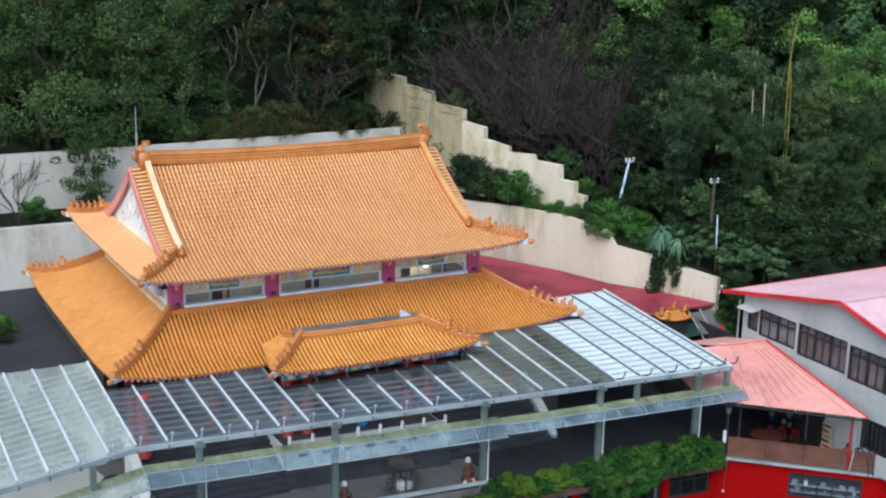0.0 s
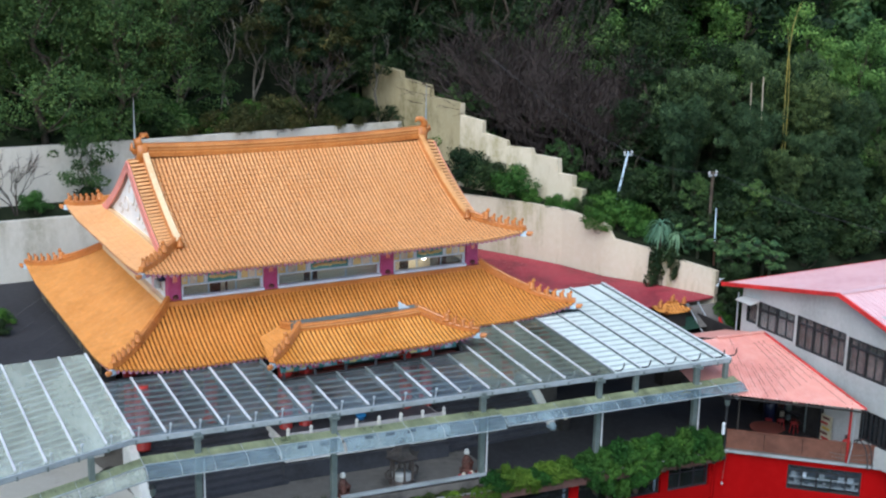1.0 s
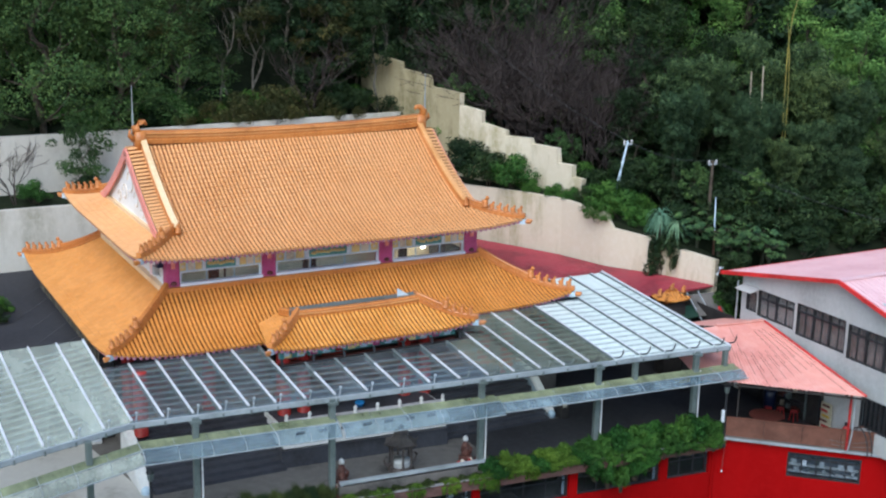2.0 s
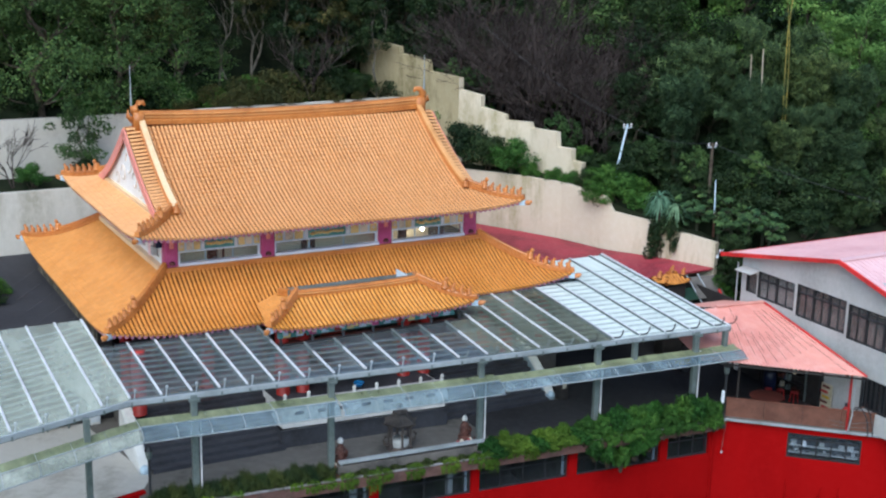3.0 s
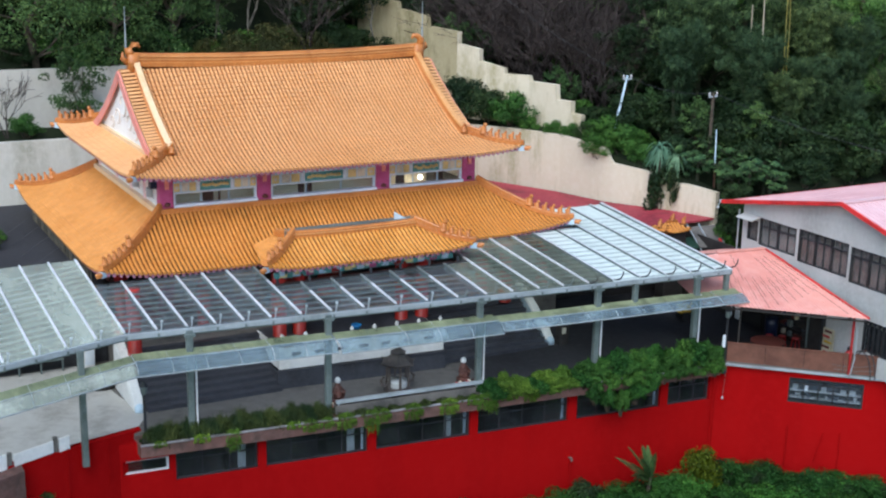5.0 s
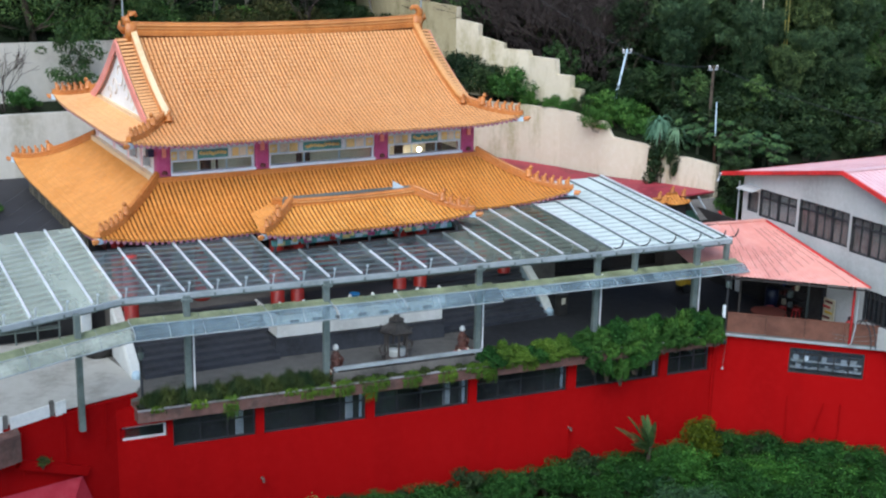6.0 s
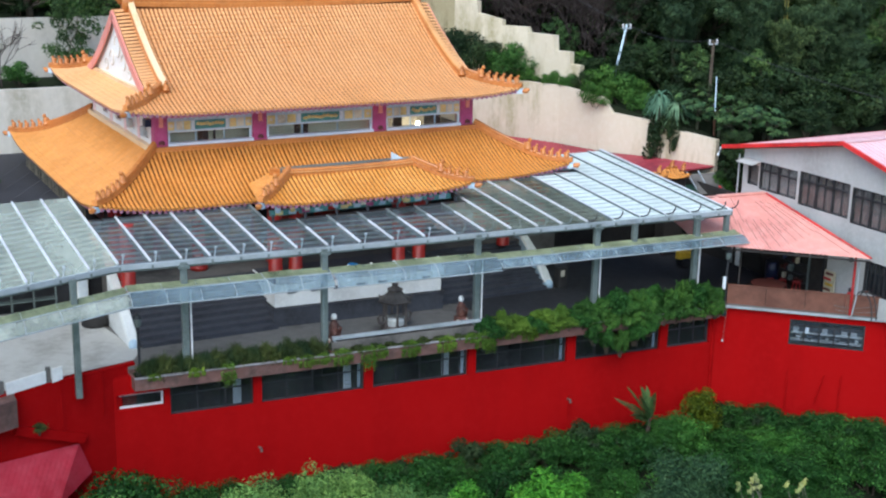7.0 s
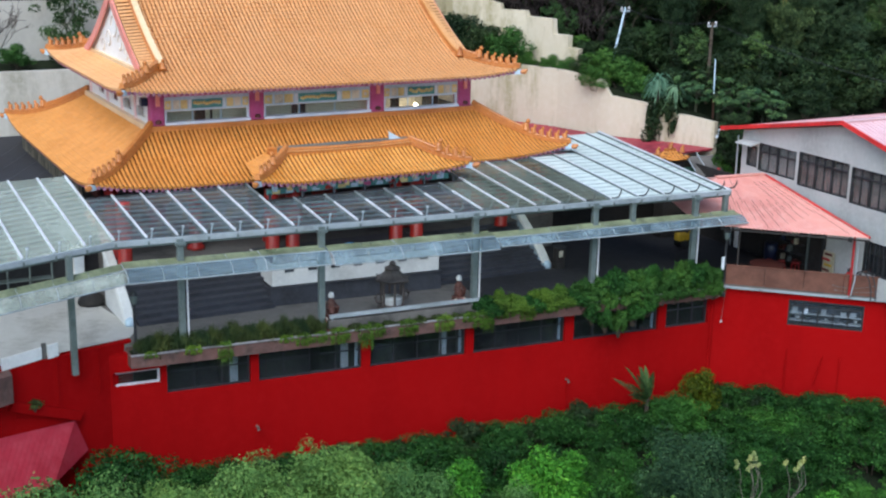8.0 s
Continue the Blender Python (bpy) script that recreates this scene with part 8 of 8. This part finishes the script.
place(vine, 28.0, 3.4, 4.2, 0.9, 60)


def palm_leaf_plant(label, x, y, z, h, seed, mat, n=24):
    """A stem with a head of long-stalked, many-lobed leaves."""
    rng = random.Random(seed)
    root = thing("papaya_plant", (x, y, z), label, "plant", group="big-leaved plants")
    wood, m = Mesh(), Mesh()
    wood.tube([(x, y, z - 0.4), (x + 0.05, y, z + h * 0.6), (x, y, z + h)], [0.09, 0.075, 0.05], 7)
    for k in range(n):
        a = k * 2.4 + rng.uniform(-0.3, 0.3)
        out_, up = rng.uniform(0.45, 0.95), rng.uniform(-0.25, 0.5)
        c = Vector((x, y, z + h)) + Vector((math.cos(a) * out_, math.sin(a) * out_, up))
        wood.tube([(x, y, z + h - 0.1), tuple(c)], [0.02, 0.01], 4)
        tilt = Vector((math.cos(a) * 0.5, math.sin(a) * 0.5, 1)).normalized()
        e1 = tilt.cross(Vector((math.sin(a), -math.cos(a), 0.1))).normalized()
        e2 = tilt.cross(e1)
        for j in range(8):
            b = 2 * math.pi * j / 8
            d = e1 * math.cos(b) + e2 * math.sin(b)
            s = tilt.cross(d)
            r = rng.uniform(0.19, 0.29)
            m.add([c, c + d * r * 0.55 + s * r * 0.22 - tilt * 0.02, c + d * r - tilt * 0.09, c + d * r * 0.55 - s * r * 0.22 - tilt * 0.02], [(0, 1, 2, 3)])
    part("stalk_tangle", wood, CANE_GREEN, root, kind="stuff")
    part("leafage", m, mat, root, kind="stuff")


for i, (x, y, h) in enumerate(((29.2, 3.9, 1.5), (29.0, 2.9, 1.3), (29.6, 2.0, 1.2), (30.0, 3.4, 1.7), (30.3, 1.4, 1.1), (30.0, 0.4, 1.3), (30.6, 2.4, 1.6), (31.2, 0.7, 1.2), (29.5, 1.0, 0.9), (30.8, -0.2, 0.9), (28.9, 3.5, 1.0))):
    palm_leaf_plant("big-leaved papaya plant beyond the wall", x, y, 4.9, h, 100 + i, LEAF_SAGE_DARK if i % 3 == 1 else LEAF_MID)
# bare yellow canes among the bamboo, and cut poles
for pts in (((35.91, 5.1, 6.4), (35.91, 5.1, 10.27), (35.82, 5.1, 12.46), (35.79, 5.1, 14.32), (35.93, 5.1, 16.01), (36.2, 5.1, 16.91), (36.51, 5.1, 17.46)),
            ((36.01, 5.0, 6.4), (36.01, 5.0, 10.28), (35.97, 5.0, 12.32), (35.84, 5.0, 14.05), (35.5, 5.0, 16.03))):
    n = len(pts) - 1
    solid("bamboo_cane", Mesh().tube(pts, [0.036 - 0.026 * (k / n) ** 2 for k in range(n + 1)], 6), CANE, "tall bare yellow bamboo cane", "bamboo cane", group="bare canes")
for x, y, z0, z1 in ((34.17, 5.5, 6.6, 13.27), (34.92, 5.5, 6.6, 13.52)):
    solid("dead_cane", Mesh().tube([(x, y, z0), (x - 0.28, y, z1)], [0.045, 0.035], 6), CANE_DEAD, "pale broken dead cane", "dead cane", group="dead canes")

# hedge and trailing plants in the planters
HEDGE = [kind_of(shrub("hedge_shrub", lab, 110 + i, 1.25, 1.0, mat, 3000, 0.14, 0.24, long=0.9, droop=0.3, flat=0.3, lump=0.8, clumps=44)) for i, (lab, mat) in enumerate((("clipped green hedge plant in the planter", LEAF_HEDGE), ("fresh green hedge plant in the planter", LEAF_LIGHT),
                                                                                                                       ("dark green hedge plant in the planter", LEAF_FERN)))]
x = 12.7
i = 0
while x < 22.75:
    f = (x - 12.7) / 9.9
    k = HEDGE[1] if x < 16.2 and i % 3 else HEDGE[0] if i % 3 else HEDGE[2]
    low = x < 16.4
    place(k, x, wall_front(x) - 0.12, 0.1, (0.8 if low else 0.95) + 0.2 * f, i * 77, (0.8 + 0.2 * math.sin(i * 1.7)) if low else 1.0 + 0.35 * f + 0.15 * math.sin(i * 2.3))
    place(k if low else HEDGE[0], x + 0.25, wall_front(x) - 0.40, 0.06 if low else -0.16 if x > 19.5 else -0.18, 0.8 if low else 0.85, i * 131, 0.55 if low else 0.8)
    if 16.8 < x < 19.4:
        deep = math.exp(-((x - 18.0) / 0.8) ** 2)
        place(HEDGE[2 if i % 3 else 0], x + 0.1, wall_front(x) - 0.52, -0.45 - 0.7 * deep, 0.75, i * 31, 0.75 + 0.35 * deep)
    x += 0.6
    i += 1
GRASS = [kind_of(shrub("grassy_plant", lab, 120 + i, 0.8, 0.8, mt, 620, 0.42, 0.05, "plant", droop=-2.6, flat=0.0)) for i, (lab, mt) in enumerate((("brownish green tufted plant in the planter", LEAF_DULL), ("dark green tufted plant in the planter", LEAF_DARK_SHADED)))]
for i in range(22):
    x = 0.3 + i * 0.29
    place(GRASS[i % 3 == 1], x, wall_front(x) - 0.05 + 0.1 * (i % 2), 0.06, 0.85 + 0.35 * ((i * 5) % 4) / 3, i * 57, 0.8 + 0.3 * ((i * 7) % 3) / 2)


def trailing_plant(seed, drop):
    """A tuft of narrow bright leaves with strands that hang over the rim."""
    rng = random.Random(seed)
    root = thing("trailing_plant", (0, 0, 0), "bright green trailing plant over the planter rim", "plant")
    wood, blobs = Mesh(), [(0, 0.1, 0.06, 0.3, 0.12, 0.10)]
    for k in range(6):
        x, l_ = rng.uniform(-0.32, 0.32), drop * rng.uniform(0.5, 1.0)
        wood.tube([(x * 0.5, 0.15, 0.0), (x, -0.03, 0.1), (x * 1.1, -0.1, -l_ * 0.5), (x * 1.15, -0.1, -l_)], [0.012, 0.01, 0.008, 0.004], 4)
        blobs += [(x, -0.05, 0.06, 0.1, 0.06, 0.05), (x * 1.1, -0.1, -l_ * 0.45, 0.08, 0.05, l_ * 0.4), (x * 1.15, -0.1, -l_ * 0.85, 0.06, 0.04, l_ * 0.2)]
    part("strand_tangle", wood, CANE_GREEN, root, kind="stuff")
    ob = new("foliage", leaf_mesh("foliage", LEAF_LIGHT, blobs, 420, 0.2, seed, 0.13, 0.2, 0.7, 0.1))
    ob.parent = root
    return root


TRAIL = [kind_of(trailing_plant(121, 0.45)), kind_of(trailing_plant(122, 0.75)), kind_of(trailing_plant(123, 0.25))]
for i, (x, k, q) in enumerate(((0.5, 2, 0.6), (1.9, 2, 0.8), (3.0, 1, 0.9), (5.1, 2, 0.7), (5.7, 0, 0.8), (6.3, 0, 0.7), (7.0, 0, 1.0), (8.0, 1, 1.0), (8.4, 0, 0.8), (9.55, 0, 1.0), (10.95, 0, 1.0),
                              (12.0, 2, 0.9), (12.45, 0, 1.1), (12.7, 1, 0.9), (13.4, 2, 1.0), (14.3, 0, 0.9), (15.2, 2, 1.0))):
    place(TRAIL[k], x, wall_front(x) - 0.43, 0.2, q, 4 * math.sin(i * 2.3) - 5)
LOW = kind_of(shrub("low_plant", "low leafy green plant in the planter", 126, 0.6, 0.3, LEAF_DULL, 300, 0.12, 0.3, "plant"))
for i in range(9):
    x = 7.0 + i * 0.64
    place(LOW, x, wall_front(x) - 0.22, 0.1, 0.85 + 0.25 * ((i * 3) % 4) / 3, i * 67)

place(LOW, -3.4, wall_left(-3.4) - 0.14, -0.72, 1.1, 0)
# thicket below the red walls
FERN = kind_of(shrub("thicket", "low tangled dark green thicket", 130, 2.6, 1.5, LEAF_FERN, 7000, 0.066, 0.66, lump=0.62, clumps=70))
MIDTH = kind_of(shrub("thicket", "low leafy green thicket", 131, 2.6, 1.6, LEAF_CARPET, 7000, 0.066, 0.66, lump=0.62, clumps=70))
SAGE = kind_of(shrub("leafy_bush", "rounded sage green bush with fine foliage", 132, 2.8, 2.6, LEAF_SAGE, 24000, 0.052, 0.68, lump=0.8, clumps=46))
GREY = kind_of(shrub("leafy_bush", "dark grey-green bushy young tree", 135, 2.8, 2.6, LEAF_SAGE_DARK, 20000, 0.056, 0.6, lump=0.85, clumps=42))
LIME = kind_of(shrub("leafy_bush", "bright lime green young tree", 133, 1.8, 2.4, LEAF_BRIGHT, 8000, 0.105, 0.36, droop=0.4))
YEL = kind_of(shrub("leafy_bush", "round yellow-green bush by the wall", 134, 1.6, 1.7, LEAF_YELLOW, 6000, 0.085))
for i in range(34):
    x = -0.9 + i * 0.62
    place(FERN if i % 4 else BUSH[0], x, wall_front(x) - 1.15 - 0.3 * (i % 2), -4.85, (0.78 if i % 4 else 0.72) + 0.14 * math.sin(i * 2.3), i * 59)
for i in range(14):
    p = on_right(0.2 + i * 0.56, 0.95 + 0.2 * (i % 2))
    place(FERN if i % 3 else BUSH[0], p[0], p[1], -4.8, (0.85 if i % 3 else 0.75) + 0.14 * math.sin(i * 1.9), i * 83)
rngp = random.Random(9)
for gx in range(17):
    for gy in range(6):
        x, y = -3 + gx * 2.1 + rngp.uniform(-0.7, 0.7), -6.6 - gy * 1.9 + rngp.uniform(-0.6, 0.6)
        if x > 22 and y > -6.8 - (x - 22.9) * 0.93 or y > wall_front(x) - 1.0 or (x < -1 and y > -9.5):
            continue
        if not 37.5 < math.hypot(x + 10.3, y + 44.5) < 56:
            continue
        place((FERN, FERN, MIDTH)[(gx * 3 + gy) % 3], x, y, land(x, y) - 0.1, rngp.uniform(0.9, 1.35), rngp.uniform(0, 360))
for x, y, z, k, q in ((21.45, -7.9, -4.45, YEL, 1.1), (19.75, -8.6, -4.5, MIDTH, 0.95), (19.2, -9.2, -4.7, MIDTH, 1.0), (18.9, -8.8, -4.35, MIDTH, 0.85), (18.2, -8.6, -4.7, FERN, 0.8), (16.4, -13.4, -5.4, GREY, 1.45), (15.4, -14.4, -5.6, GREY, 1.3), (17.6, -14.2, -5.8, FERN, 1.15),
                      (5.2, -10.6, -5.2, SAGE, 1.42), (3.6, -11.4, -5.2, SAGE, 1.66), (2.2, -10.2, -5.2, SAGE, 1.45), (6.2, -12.4, -5.2, SAGE, 1.4), (0.9, -12.0, -5.2, SAGE, 1.75), (-0.8, -10.6, -5.2, SAGE, 1.42), (-2.6, -11.6, -5.2, SAGE, 1.77), (-4.6, -11.6, -5.2, SAGE, 1.9), (7.2, -8.6, -5.2, FERN, 1.5), (8.2, -11.6, -5.6, LIME, 1.35),
                      (9.2, -10.6, -5.4, LIME, 1.15), (11.6, -11.8, -5.6, LIME, 1.45), (12.9, -11.6, -5.6, LIME, 1.25), (9.8, -13.2, -5.8, SAGE, 1.2), (7.2, -15.0, -6.0, SAGE, 1.4), (-0.6, -12.6, -5.8, SAGE, 1.2),
                      (-1.4, -6.3, -4.9, FERN, 1.85), (-0.2, -6.3, -4.9, FERN, 1.55), (1.2, -6.6, -4.9, FERN, 1.25), (2.6, -6.8, -4.9, FERN, 1.1), (-3.4, -8.8, -5.4, FERN, 1.2), (12.2, -14.8, -6.0, LIME, 1.0), (14.2, -12.0, -5.6, MIDTH, 1.2),
                      (20.5, -16.0, -6.0, LIME, 0.9), (13.2, -16.4, -6.4, SAGE, 1.5), (10.6, -16.6, -6.4, MIDTH, 2.0)):
    place(k, x, y, z, q, (x * 61 + y * 17) % 360)


def frond_plant(x, y, z, seed):
    """A stout stem with feathery fronds that rise and lean out over the thicket."""
    rng = random.Random(seed)
    root = thing("tree_fern", (x, y, z), "pale green tree fern with rising feathery fronds", "fern")
    part("stem", Mesh().tube([(x, y, z), (x - 0.05, y, z + 0.7), (x, y, z + 1.35)], [0.12, 0.09, 0.06], 8), BARK, root)
    for k in range(12):
        a = math.pi + rng.uniform(-1.3, 1.3) if k < 9 else rng.uniform(-1.2, 1.2)
        m = Mesh()
        ln, rise, o = rng.uniform(1.1, 1.75), rng.uniform(0.45, 1.25), Vector((math.cos(a), math.sin(a), 0))
        s = Vector((-math.sin(a), math.cos(a), 0))
        reach = math.sqrt(max(0.12, 1.25 - 0.75 * rise * rise))
        pts = [Vector((x, y, z + 1.25)) + o * ln * t * reach * 0.85 + Vector((0, 0, ln * rise * (0.95 * t - 0.22 * t * t))) for t in np.linspace(0, 1, 18)]
        m.tube(pts, [0.022] * 17 + [0.006], 4)
        d = (pts[-1] - pts[0]).normalized()
        for i, p in enumerate(pts[2:], 2):
            w = 0.13 * math.sin(math.pi * min(1, 0.22 + i / 22.0))
            for sg in (-1, 1):
                for lift in (-0.5, 0.6):
                    q = p + s * sg * w + d * 0.07 + Vector((0, 0, w * lift))
                    m.add([p - d * 0.03, q - d * 0.025, q + d * 0.025, p + d * 0.03], [(0, 1, 2, 3)])
        part("frond", m, LEAF_MID, root)


frond_plant(18.5, -8.3, -4.6, 5)


def blossom_shrub(x, y, z, tops):
    rng = random.Random(int(x * 10))
    root = thing("flowering_shrub", (x, y, z), "sparse pale-stemmed shrub with cream flower heads", "shrub")
    wood, heads = Mesh(), []
    fork = (x + 0.05, y, z + 1.3)
    limb(wood, (x, y, z), fork, 0.022, 0.017, rng, 0.08, 4, 6)
    for e in tops:
        knee = (fork[0] + (e[0] - fork[0]) * 0.85 + rng.uniform(-0.12, 0.12), y + 0.1, fork[2] + (e[2] - fork[2]) * rng.uniform(0.35, 0.6))
        limb(wood, fork, knee, 0.014, 0.011, rng, 0.06, 3, 5)
        limb(wood, knee, e, 0.011, 0.007, rng, 0.06, 3, 5)
        heads.append([(e[0] - x + rng.gauss(0, 0.05), e[1] - y, e[2] - z + rng.gauss(0.0, 0.05), 0.07, 0.07, 0.075) for k in range(3)])
    part("stem_tangle", wood, BARK_PALE, root, kind="stuff")
    for i, blobs in enumerate(heads):
        ob = new("flower_head", leaf_mesh("flower_head", BLOSSOM, blobs, 130, 0.06, 3 + i, 0.6))
        ob.parent = root


blossom_shrub(17.4, -15.2, -6.0, ((17.28, -14.8, -2.95), (17.78, -14.8, -2.9), (17.95, -14.8, -2.74), (18.06, -14.8, -2.88), (18.19, -14.8, -3.21), (17.81, -14.8, -3.22)))
blossom_shrub(19.3, -15.2, -6.0, ((19.43, -14.8, -3.31), (20.17, -14.8, -3.42), (20.05, -14.8, -3.5), (19.99, -14.8, -3.69)))
for x, y, q in ((21.8, -11.2, 1.0), (20.6, -12.4, 1.0), (22.6, -12.2, 1.1), (23.6, -11.4, 1.0), (20.2, -10.6, 0.95), (22.2, -10.0, 0.9)):
    place(FERN, x, y, land(x, y), q, x * 97)
